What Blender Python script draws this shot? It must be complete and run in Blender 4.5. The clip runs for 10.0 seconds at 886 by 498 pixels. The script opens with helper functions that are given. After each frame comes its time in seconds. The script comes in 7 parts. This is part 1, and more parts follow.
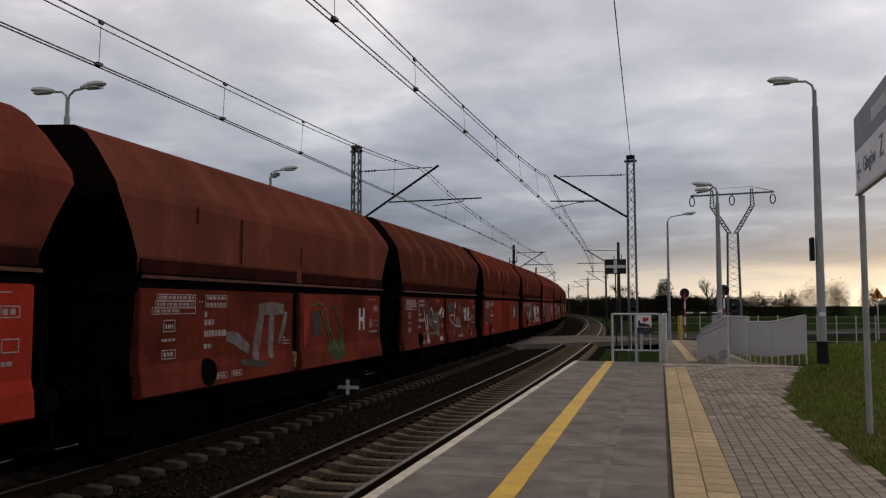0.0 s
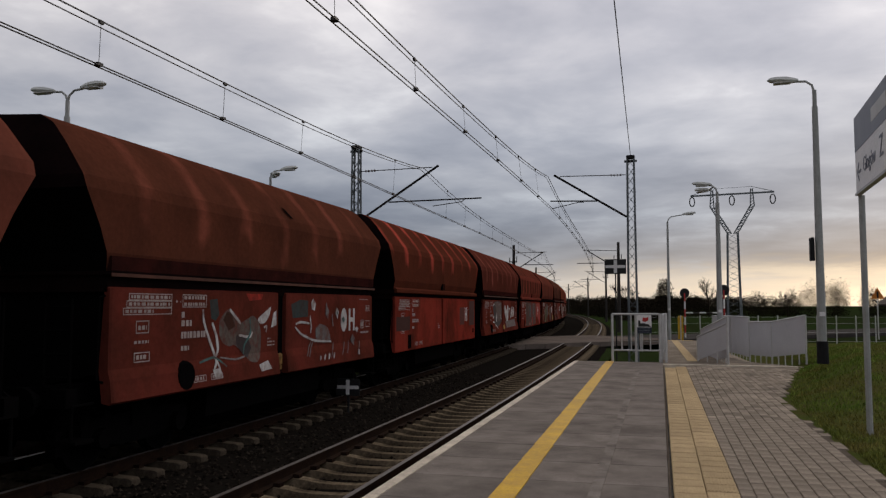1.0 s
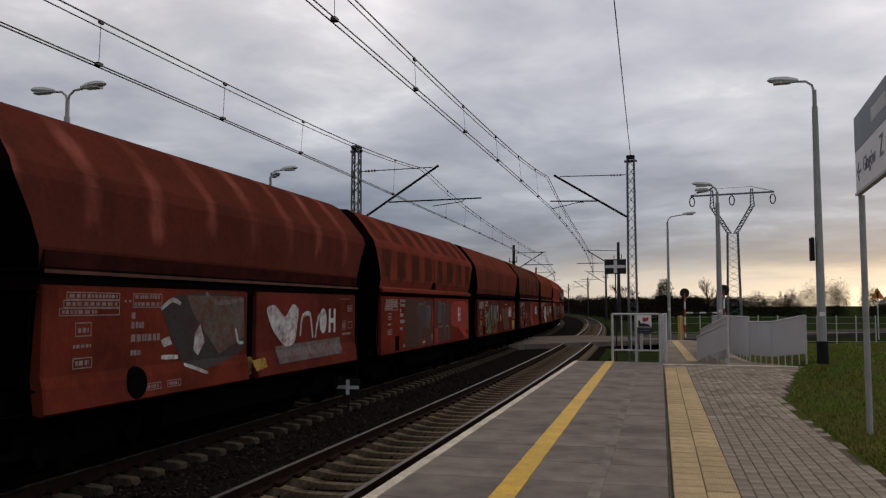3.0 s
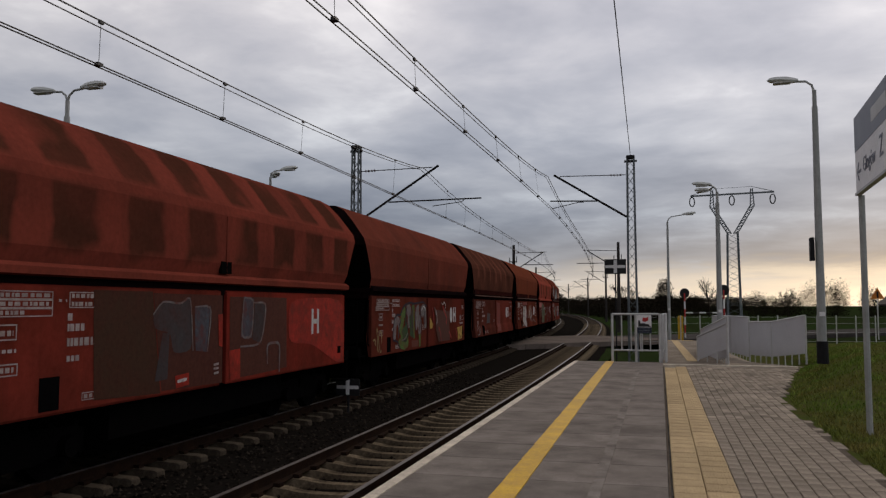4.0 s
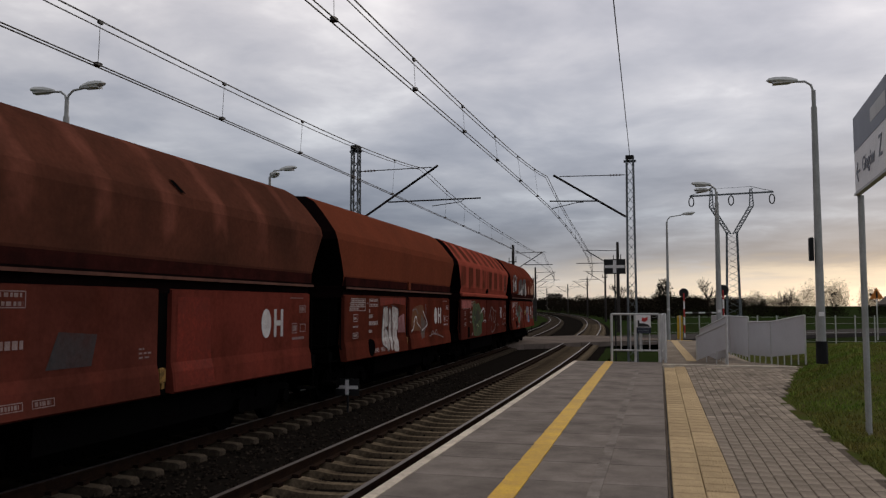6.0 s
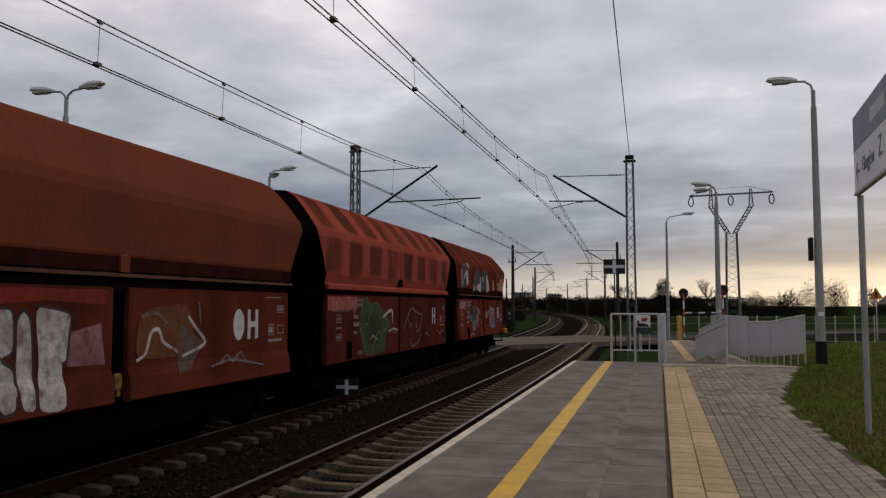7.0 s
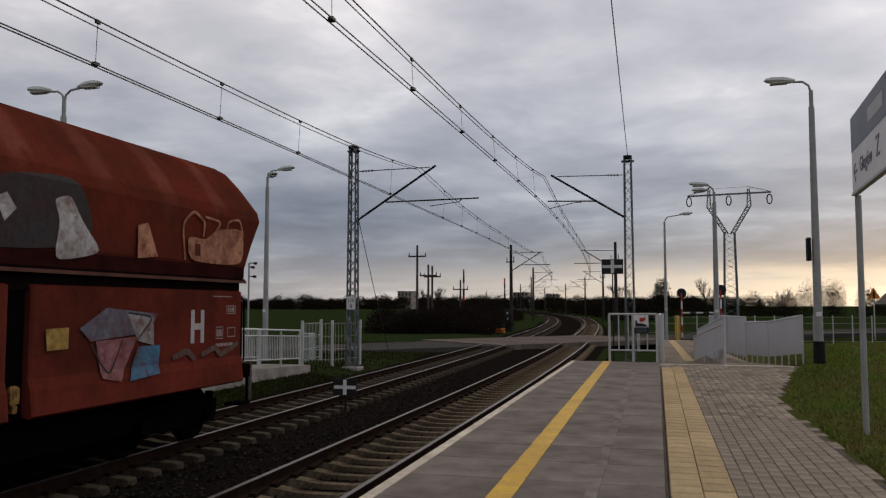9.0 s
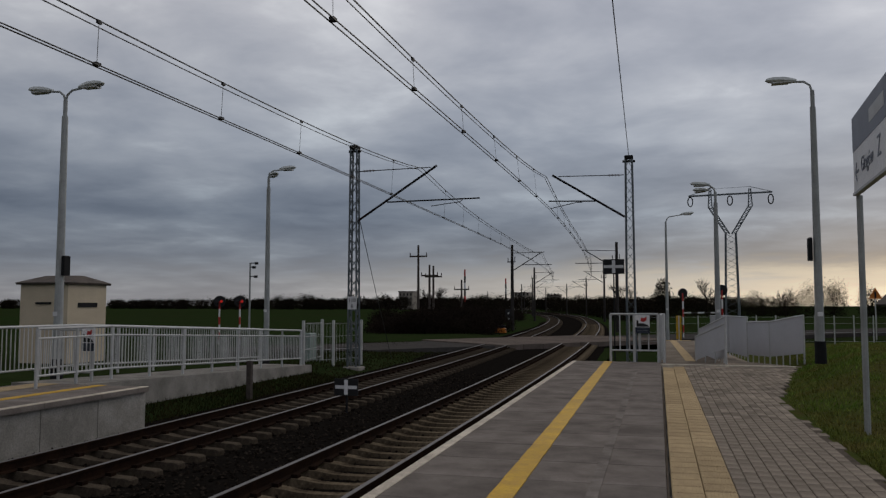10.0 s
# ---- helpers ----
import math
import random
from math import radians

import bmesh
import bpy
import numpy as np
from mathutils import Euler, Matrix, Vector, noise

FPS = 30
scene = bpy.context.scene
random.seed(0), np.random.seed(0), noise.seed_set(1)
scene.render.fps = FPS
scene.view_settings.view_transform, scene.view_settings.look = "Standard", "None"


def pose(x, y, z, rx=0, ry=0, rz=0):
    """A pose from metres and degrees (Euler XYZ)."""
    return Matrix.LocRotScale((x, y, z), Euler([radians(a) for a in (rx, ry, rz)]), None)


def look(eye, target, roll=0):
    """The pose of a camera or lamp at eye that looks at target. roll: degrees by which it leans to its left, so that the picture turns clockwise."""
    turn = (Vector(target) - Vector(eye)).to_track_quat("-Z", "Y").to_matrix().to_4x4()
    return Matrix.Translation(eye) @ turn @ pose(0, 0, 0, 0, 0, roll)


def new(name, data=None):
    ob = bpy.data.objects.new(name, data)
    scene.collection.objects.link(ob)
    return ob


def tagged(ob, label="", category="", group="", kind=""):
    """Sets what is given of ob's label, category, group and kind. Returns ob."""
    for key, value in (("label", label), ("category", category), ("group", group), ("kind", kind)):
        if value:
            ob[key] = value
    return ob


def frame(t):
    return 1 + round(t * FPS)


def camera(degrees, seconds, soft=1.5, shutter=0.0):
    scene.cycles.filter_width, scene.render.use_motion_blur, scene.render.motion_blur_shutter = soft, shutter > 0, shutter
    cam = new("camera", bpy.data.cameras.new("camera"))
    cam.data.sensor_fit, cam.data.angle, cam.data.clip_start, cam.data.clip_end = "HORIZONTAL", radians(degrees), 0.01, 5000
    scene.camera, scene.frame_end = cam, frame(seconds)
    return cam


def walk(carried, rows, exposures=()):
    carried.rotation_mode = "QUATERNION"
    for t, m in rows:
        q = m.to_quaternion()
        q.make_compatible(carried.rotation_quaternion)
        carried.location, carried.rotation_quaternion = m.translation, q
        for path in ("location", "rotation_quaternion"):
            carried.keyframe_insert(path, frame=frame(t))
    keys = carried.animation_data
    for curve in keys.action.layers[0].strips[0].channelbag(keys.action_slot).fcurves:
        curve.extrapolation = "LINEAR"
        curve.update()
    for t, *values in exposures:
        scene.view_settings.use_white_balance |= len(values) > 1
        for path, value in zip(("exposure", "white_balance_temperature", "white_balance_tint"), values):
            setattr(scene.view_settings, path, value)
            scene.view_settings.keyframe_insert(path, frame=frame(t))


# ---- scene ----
RAIL = -0.57          # top of the rails; the platform's top is 0
XN, XF = -4.40, -8.52  # centre lines of the two tracks
BEND, RADIUS = 18.0, 1000.0
FOV = 57.46
YAW, TILT = 14.884, 94.0

cam = camera(FOV, 10.0, soft=1.3)


def eye(shift):
    """The camera's pose, turned left by some hundredths of a degree."""
    return pose(0, 0, 1.70, TILT, 0, YAW + 0.04 * shift)


walk(cam, [(0, eye(3)), (2.0, eye(3)), (4.5, eye(2.8)), (5.0, eye(1.6)), (5.5, eye(2.0)), (7.0, eye(1.2)), (7.5, eye(1.1)),
           (8.0, eye(0)), (8.5, eye(0.2)), (9.0, eye(-2)), (9.5, eye(0.6)), (10.0, eye(0))],
     exposures=[(0, 0.0, 6500, 10), (9.2, 0.0, 6500, 10), (9.5, -0.35, 6250, 8), (10.0, -0.45, 6150, 7)])

# ---- world and light ----
world = bpy.data.worlds.new("sky")
scene.world = world
world.use_nodes = True


def node(tree, kind, **values):
    n = tree.nodes.new(kind)
    for key, value in values.items():
        n.inputs[key].default_value = value
    return n


def build_sky():
    t = world.node_tree
    t.nodes.clear()
    ln = t.links.new
    out = t.nodes.new("ShaderNodeOutputWorld")
    bg = t.nodes.new("ShaderNodeBackground")
    ln(bg.outputs[0], out.inputs[0])
    co = t.nodes.new("ShaderNodeTexCoord")
    sep = t.nodes.new("ShaderNodeSeparateXYZ")
    ln(co.outputs["Generated"], sep.inputs[0])

    def m(op, a, b=0.0, c=0.0, clamp=False):
        n = t.nodes.new("ShaderNodeMath")
        n.operation, n.use_clamp = op, clamp
        for i, v in enumerate((a, b, c)):
            if isinstance(v, (int, float)):
                n.inputs[i].default_value = v
            else:
                ln(v, n.inputs[i])
        return n.outputs[0]

    def ramp(x, stops):
        n = t.nodes.new("ShaderNodeValToRGB")
        while len(n.color_ramp.elements) < len(stops):
            n.color_ramp.elements.new(0.5)
        for e, (p, c) in zip(n.color_ramp.elements, stops):
            e.position, e.color = p, (*c, 1)
        ln(x, n.inputs[0])
        return n.outputs[0]

    def mix(kind, fac, a, b):
        n = t.nodes.new("ShaderNodeMix")
        n.data_type, n.blend_type = "RGBA", kind
        for i, v in ((0, fac), (6, a), (7, b)):
            if isinstance(v, (int, float)):
                n.inputs[i].default_value = v
            elif isinstance(v, tuple):
                n.inputs[i].default_value = (*v, 1)
            else:
                ln(v, n.inputs[i])
        return n.outputs[2]

    x, y, z = sep.outputs
    up = m("MAXIMUM", z, 0.0)
    # a flat cloud deck seen in perspective
    den = m("ADD", up, 0.12)
    cx, cy = m("DIVIDE", x, den), m("DIVIDE", y, den)
    deck = t.nodes.new("ShaderNodeCombineXYZ")
    ln(cx, deck.inputs[0]), ln(cy, deck.inputs[1])
    deck.inputs[2].default_value = 3.7

    def cloud(scale, detail, rough, warp):
        n = node(t, "ShaderNodeTexNoise", Scale=scale, Detail=detail, Roughness=rough, Distortion=warp)
        ln(deck.outputs[0], n.inputs["Vector"])
        return n.outputs["Fac"]

    big, fine = cloud(0.50, 3, 0.5, 0.3), cloud(2.2, 6, 0.54, 0.2)
    both = m("ADD", m("MULTIPLY", big, 0.57), m("MULTIPLY", fine, 0.43))
    shade = ramp(both, [(0.36, (0.37, 0.385, 0.44)), (0.47, (0.51, 0.515, 0.56)), (0.56, (0.67, 0.66, 0.685)), (0.66, (0.98, 0.96, 0.95))])
    # darker blue-grey belt low in the sky, brighter overhead
    belt = ramp(up, [(0.0, (0.66, 0.66, 0.68)), (0.05, (0.47, 0.51, 0.57)), (0.11, (0.45, 0.50, 0.575)), (0.20, (0.80, 0.835, 0.89)), (0.40, (1.20, 1.16, 1.16))])
    col = mix("MULTIPLY", 1.0, shade, belt)
    # the evening glow under the clouds, strongest beyond the end of the line
    flat = t.nodes.new("ShaderNodeVectorMath")
    flat.operation = "DOT_PRODUCT"
    ln(co.outputs["Generated"], flat.inputs[0])
    flat.inputs[1].default_value = (math.sin(radians(18)), math.cos(radians(18)), 0)
    side = m("MULTIPLY_ADD", m("POWER", m("MAXIMUM", flat.outputs["Value"], 0.0), 9.0), 0.94, 0.07)
    edge = m("ADD", up, m("MULTIPLY", m("SUBTRACT", fine, 0.5), 0.05))
    low = ramp(edge, [(0.0, (1, 1, 1)), (0.035, (0.75, 0.75, 0.75)), (0.06, (0.25, 0.25, 0.25)), (0.10, (0, 0, 0))])
    glow = mix("MULTIPLY", 1.0, low, (1.05, 0.90, 0.68))
    col = mix("MIX", m("MULTIPLY", low, side), col, glow)
    col = mix("MIX", m("MULTIPLY", low, 0.12), col, (0.75, 0.63, 0.54))
    # the side away from the evening light lies under heavier cloud
    away = m("MULTIPLY_ADD", flat.outputs["Value"], 0.9, 0.62, True)
    away = m("MAXIMUM", away, 0.70)
    away = m("MULTIPLY", away, m("MULTIPLY_ADD", x, 0.30, 1.03))
    grey = t.nodes.new("ShaderNodeCombineXYZ")
    for i in range(3):
        ln(away, grey.inputs[i])
    col = mix("MULTIPLY", 1.0, col, grey.outputs[0])
    # clear-sky light above the deck, faint
    sky = t.nodes.new("ShaderNodeTexSky")
    sky.sky_type, sky.sun_disc = "NISHITA", False
    sky.sun_elevation, sky.sun_rotation = radians(8), radians(18)
    clear = mix("MULTIPLY", 1.0, sky.outputs[0], (0.004, 0.004, 0.004))
    col = mix("ADD", 1.0, col, clear)
    ln(col, bg.inputs[0])
    bg.inputs[1].default_value = 1.0


build_sky()
sun = new("sun", bpy.data.lights.new("sun", "SUN"))
sun.data.energy, sun.data.angle, sun.data.color = 0.7, radians(25), (1.0, 0.86, 0.68)
sun.matrix_world = look((30, 92, 60), (0, 0, 0))

# ---- materials ----


def mat(name, base, second=None, rough=0.8, metal=0.0, scale=8.0, bump=0.2, grain=60.0, spots=None, spot_at=0.62, grit=1.0, fade=0.06):
    """A surface with stains at one scale, grain at a finer one, and relief."""
    ma = bpy.data.materials.new(name)
    ma.use_nodes = True
    t = ma.node_tree
    ln = t.links.new
    bs = t.nodes["Principled BSDF"]
    co = t.nodes.new("ShaderNodeTexCoord")
    second = second or tuple(c * 0.65 for c in base)
    n1 = node(t, "ShaderNodeTexNoise", Scale=scale, Detail=6.0, Roughness=0.65)
    n2 = node(t, "ShaderNodeTexNoise", Scale=grain, Detail=3.0, Roughness=0.7)
    info = t.nodes.new("ShaderNodeObjectInfo")
    for n in (n1, n2):
        ln(co.outputs["Object"], n.inputs["Vector"])
    r1 = t.nodes.new("ShaderNodeValToRGB")
    r1.color_ramp.elements[0].position, r1.color_ramp.elements[1].position = 0.36, 0.66
    r1.color_ramp.elements[0].color, r1.color_ramp.elements[1].color = (*second, 1), (*base, 1)
    ln(n1.outputs["Fac"], r1.inputs[0])
    mx = t.nodes.new("ShaderNodeMix")
    mx.data_type, mx.blend_type = "RGBA", "MULTIPLY"
    mx.inputs[0].default_value = 1.0
    r2 = t.nodes.new("ShaderNodeMapRange")
    r2.inputs["From Min"].default_value, r2.inputs["From Max"].default_value = 0.3, 0.7
    r2.inputs["To Min"].default_value, r2.inputs["To Max"].default_value = 1 - 0.28 * grit, 1 + 0.18 * grit
    ln(n2.outputs["Fac"], r2.inputs["Value"])
    rnd = t.nodes.new("ShaderNodeMath")
    rnd.operation = "MULTIPLY_ADD"
    rnd.inputs[1].default_value, rnd.inputs[2].default_value = 0.22, 0.89
    ln(info.outputs["Random"], rnd.inputs[0])
    mul = t.nodes.new("ShaderNodeMath")
    mul.operation = "MULTIPLY"
    ln(r2.outputs[0], mul.inputs[0]), ln(rnd.outputs[0], mul.inputs[1])
    ln(r1.outputs[0], mx.inputs[6]), ln(mul.outputs[0], mx.inputs[7])
    col = mx.outputs[2]
    if spots:
        n3 = node(t, "ShaderNodeTexNoise", Scale=scale * 3.1, Detail=4.0, Roughness=0.6)
        ln(co.outputs["Object"], n3.inputs["Vector"])
        r3 = t.nodes.new("ShaderNodeMapRange")
        r3.inputs["From Min"].default_value, r3.inputs["From Max"].default_value = spot_at, spot_at + fade
        ln(n3.outputs["Fac"], r3.inputs["Value"])
        m3 = t.nodes.new("ShaderNodeMix")
        m3.data_type = "RGBA"
        m3.inputs[7].default_value = (*spots, 1)
        ln(r3.outputs[0], m3.inputs[0]), ln(col, m3.inputs[6])
        col = m3.outputs[2]
    ln(col, bs.inputs["Base Color"])
    bs.inputs["Metallic"].default_value = metal
    r4 = t.nodes.new("ShaderNodeMapRange")
    r4.inputs["To Min"].default_value, r4.inputs["To Max"].default_value = max(rough - 0.12, 0.05), min(rough + 0.12, 1)
    ln(n1.outputs["Fac"], r4.inputs["Value"]), ln(r4.outputs[0], bs.inputs["Roughness"])
    bs.inputs["Specular IOR Level"].default_value = 0.35 if rough < 0.7 else (0.08 if rough < 0.85 else 0.0)
    bp = node(t, "ShaderNodeBump", Strength=bump, Distance=0.01)
    ln(n2.outputs["Fac"], bp.inputs["Height"]), ln(bp.outputs[0], bs.inputs["Normal"])
    return ma


def lamp_mat(name, colour, strength):
    ma = bpy.data.materials.new(name)
    ma.use_nodes = True
    bs = ma.node_tree.nodes["Principled BSDF"]
    bs.inputs["Base Color"].default_value = (*colour, 1)
    bs.inputs["Emission Color"].default_value = (*colour, 1)
    bs.inputs["Emission Strength"].default_value = strength
    return ma


def island(ma, low, high):
    """Pieces joined in one mesh differ in brightness, piece by piece."""
    t = ma.node_tree
    bs = t.nodes["Principled BSDF"]
    src = bs.inputs["Base Color"].links[0].from_socket
    geo = t.nodes.new("ShaderNodeNewGeometry")
    mr = t.nodes.new("ShaderNodeMapRange")
    mr.inputs["To Min"].default_value, mr.inputs["To Max"].default_value = low, high
    t.links.new(geo.outputs["Random Per Island"], mr.inputs["Value"])
    mx = t.nodes.new("ShaderNodeMix")
    mx.data_type, mx.blend_type = "RGBA", "MULTIPLY"
    mx.inputs[0].default_value = 1.0
    t.links.new(src, mx.inputs[6]), t.links.new(mr.outputs[0], mx.inputs[7])
    t.links.new(mx.outputs[2], bs.inputs["Base Color"])
    return ma


M_CONC = mat("concrete_slab", (0.232, 0.203, 0.178), (0.15, 0.13, 0.114), 0.85, scale=1.7, grain=90, bump=0.15)
M_CONCW = mat("concrete_wall", (0.36, 0.335, 0.30), (0.22, 0.205, 0.18), 0.9, scale=1.3, grain=40, bump=0.2)
M_WHITE = mat("white_paint", (0.66, 0.58, 0.46), (0.45, 0.39, 0.31), 0.7, scale=5, grain=50)
M_YELLOW = mat("yellow_paint", (0.62, 0.37, 0.012), (0.46, 0.26, 0.01), 0.65, scale=3, grain=60)
M_TACT = mat("tactile_tile_concrete", (0.52, 0.40, 0.235), (0.41, 0.31, 0.185), 0.85, scale=4, grain=70)
M_BLOCK = island(mat("grey_paving_block", (0.325, 0.275, 0.218), (0.20, 0.168, 0.135), 0.9, scale=1.2, grain=80), 0.68, 1.18)
M_JOINT = mat("sand_joint", (0.15, 0.125, 0.10), rough=0.95, scale=6)
M_GRASS = mat("grass_ground", (0.05, 0.072, 0.016), (0.07, 0.062, 0.022), 0.95, scale=1.2, grain=25, bump=0.6)
M_FIELD = mat("winter_crop_field", (0.018, 0.033, 0.009), (0.022, 0.028, 0.011), 0.95, scale=0.05, grain=1.2, bump=0.3)
M_BLADE = island(mat("grass_blade", (0.13, 0.225, 0.03), (0.19, 0.17, 0.045), 0.8, scale=0.6, grain=8, bump=0.0), 0.6, 1.15)
M_BLADE_DARK = island(mat("dark_verge_grass", (0.026, 0.036, 0.010), (0.036, 0.028, 0.012), 0.9, scale=0.6, grain=8, bump=0.0), 0.5, 1.2)
M_DEEP = mat("deep_blue_field", (0.012, 0.018, 0.04), rough=0.6, bump=0.02, grit=0.3)
M_BALLAST = mat("ballast_bed", (0.014, 0.012, 0.010), (0.008, 0.007, 0.006), 0.95, scale=9, grain=35, bump=0.8)
M_STONE = island(mat("ballast_stone", (0.030, 0.024, 0.019), (0.017, 0.013, 0.010), 0.9, scale=3, grain=40), 0.25, 1.6)
M_SLEEPER = mat("sleeper_concrete", (0.105, 0.085, 0.062), (0.042, 0.033, 0.025), 0.9, scale=4, grain=40)
M_SLEEPER_PALE = mat("pale_sleeper_concrete", (0.23, 0.18, 0.12), (0.05, 0.038, 0.026), 0.9, scale=3, grain=30)
M_RAILTOP = mat("polished_rail", (0.20, 0.18, 0.165), (0.14, 0.12, 0.11), 0.5, 0.8, scale=3, grain=90, bump=0.05)
M_RUST = mat("rusty_steel", (0.030, 0.017, 0.011), (0.016, 0.010, 0.008), 0.85, 0.2, scale=5, grain=60)
M_GALV = mat("galvanised_steel", (0.52, 0.52, 0.51), (0.42, 0.42, 0.41), 0.55, 0.15, scale=3, grain=30, bump=0.05, grit=0.4)
M_POLE = mat("dark_weathered_pole", (0.06, 0.055, 0.052), (0.035, 0.032, 0.03), 0.85, scale=1)
M_LATT = mat("painted_lattice_steel", (0.17, 0.19, 0.20), (0.09, 0.105, 0.115), 0.65, 0.2, scale=3, grain=30)
M_DARK = mat("dark_metal", (0.022, 0.022, 0.024), rough=0.7, scale=5)
M_LANTERN = mat("pale_lantern_shell", (0.58, 0.60, 0.58), (0.46, 0.48, 0.46), 0.5, scale=3, grain=20, bump=0.03, grit=0.3)
M_GREYPOLE = mat("grey_pole_coating", (0.36, 0.37, 0.36), (0.28, 0.29, 0.28), 0.6, 0.0, scale=2, grain=20, bump=0.05, grit=0.35)
M_WIRE = mat("copper_wire_weathered", (0.035, 0.033, 0.034), rough=0.6, metal=0.3)
M_INSUL = mat("brown_insulator", (0.06, 0.03, 0.025), rough=0.35)
M_BLACK = mat("black_board", (0.012, 0.012, 0.013), rough=0.6)
M_SIGNW = mat("white_sign", (0.78, 0.77, 0.77), (0.70, 0.69, 0.69), 0.5, scale=2, bump=0.02)
M_NAVY = mat("navy_sign", (0.10, 0.105, 0.14), (0.085, 0.09, 0.12), 0.45, scale=2, bump=0.02)
M_RED = mat("red_paint", (0.50, 0.035, 0.03), rough=0.5, scale=3)
M_ORANGE = mat("orange_paint", (0.62, 0.20, 0.02), rough=0.5, scale=3)
M_CREAM = mat("cream_render", (0.66, 0.56, 0.41), (0.58, 0.49, 0.36), 0.9, scale=1.0, grain=60)
M_ROOF = mat("brown_roof_sheet", (0.12, 0.10, 0.085), rough=0.8, scale=3)
M_ROAD = mat("asphalt_road", (0.075, 0.07, 0.065), (0.055, 0.05, 0.046), 0.9, scale=1.5, grain=50)
M_PANEL = mat("crossing_panel_rubber", (0.17, 0.14, 0.12), (0.12, 0.10, 0.085), 0.9, scale=2, grain=40)
M_WOOD = mat("weathered_wood", (0.10, 0.085, 0.075), rough=0.9, scale=6)
M_LEAF = island(mat("dark_winter_foliage", (0.016, 0.015, 0.010), (0.022, 0.016, 0.011), 0.95, scale=0.2, grain=2, bump=0.0), 0.4, 1.5)
M_TWIG = mat("bare_twigs", (0.024, 0.018, 0.014), rough=0.95, scale=1)
M_LENS = mat("lamp_lens", (0.55, 0.55, 0.53), rough=0.3, scale=2, bump=0.0)
M_REDLAMP = lamp_mat("red_signal_glow", (0.9, 0.03, 0.02), 0.2)
M_PLASTER = mat("house_plaster", (0.38, 0.34, 0.29), rough=0.9, scale=1)

# ---- mesh building ----


class Build:
    """Gathers vertices and faces of one mesh."""

    def __init__(self):
        self.v, self.f = [], []

    def add(self, verts, faces):
        o = len(self.v)
        self.v += [tuple(p) for p in verts]
        self.f += [tuple(o + i for i in q) for q in faces]
        return self

    def box(self, x0, x1, y0, y1, z0, z1, c=0.0):
        """A box; c rounds its upright and top edges by a chamfer."""
        if c <= 0:
            p = [(x, y, z) for z in (z0, z1) for x, y in ((x0, y0), (x1, y0), (x1, y1), (x0, y1))]
            return self.add(p, [(3, 2, 1, 0), (4, 5, 6, 7), (0, 1, 5, 4), (1, 2, 6, 5), (2, 3, 7, 6), (3, 0, 4, 7)])
        ring = lambda a, z: [(x0 + a, y0 + a, z), (x1 - a, y0 + a, z), (x1 - a, y1 - a, z), (x0 + a, y1 - a, z)]
        p = ring(0, z0) + ring(0, z1 - c) + ring(c, z1)
        fs = [(3, 2, 1, 0), (8, 9, 10, 11)]
        for k in (0, 4):
            fs += [(k + i, k + (i + 1) % 4, k + 4 + (i + 1) % 4, k + 4 + i) for i in range(4)]
        return self.add(p, fs)

    def rod(self, a, b, r0, r1=None, n=8):
        a, b = Vector(a), Vector(b)
        r1 = r0 if r1 is None else r1
        d = (b - a).normalized()
        u = d.orthogonal().normalized()
        w = d.cross(u)
        p = []
        for c, r in ((a, r0), (b, r1)):
            p += [c + (u * math.cos(2 * math.pi * i / n) + w * math.sin(2 * math.pi * i / n)) * r for i in range(n)]
        fs = [(i, (i + 1) % n, n + (i + 1) % n, n + i) for i in range(n)]
        return self.add(p, fs + [tuple(range(n - 1, -1, -1)), tuple(range(n, 2 * n))])

    def bar(self, a, b, w, h):
        """A square bar from a to b."""
        a, b = Vector(a), Vector(b)
        d = (b - a).normalized()
        u = d.cross(Vector((0, 0, 1)))
        u = Vector((1, 0, 0)) if u.length < 1e-4 else u.normalized()
        k = d.cross(u)
        p = [c + u * sx * w / 2 + k * sy * h / 2 for c in (a, b) for sx, sy in ((-1, -1), (1, -1), (1, 1), (-1, 1))]
        return self.add(p, [(3, 2, 1, 0), (4, 5, 6, 7), (0, 1, 5, 4), (1, 2, 6, 5), (2, 3, 7, 6), (3, 0, 4, 7)])

    def tube(self, pts, r, n=6):
        """A round bar bent along the points, in one skin."""
        pts = [Vector(p) for p in pts]
        rings, u = [], None
        for i, p in enumerate(pts):
            d = (pts[min(i + 1, len(pts) - 1)] - pts[max(i - 1, 0)]).normalized()
            u = d.orthogonal() if u is None else u - d * u.dot(d)
            u.normalize()
            w = d.cross(u)
            rings.append([p + (u * math.cos(2 * math.pi * k / n) + w * math.sin(2 * math.pi * k / n)) * r for k in range(n)])
        return self.sweep(rings)

    def sweep(self, rings, closed=True, caps=True):
        """Skins a list of rings of equal length."""
        n, o = len(rings[0]), len(self.v)
        for r in rings:
            self.v += [tuple(p) for p in r]
        last = n if closed else n - 1
        for k in range(len(rings) - 1):
            for i in range(last):
                j = (i + 1) % n
                self.f.append((o + k * n + i, o + k * n + j, o + (k + 1) * n + j, o + (k + 1) * n + i))
        if caps:
            self.f.append(tuple(o + i for i in range(n - 1, -1, -1)))
            self.f.append(tuple(o + (len(rings) - 1) * n + i for i in range(n)))
        return self

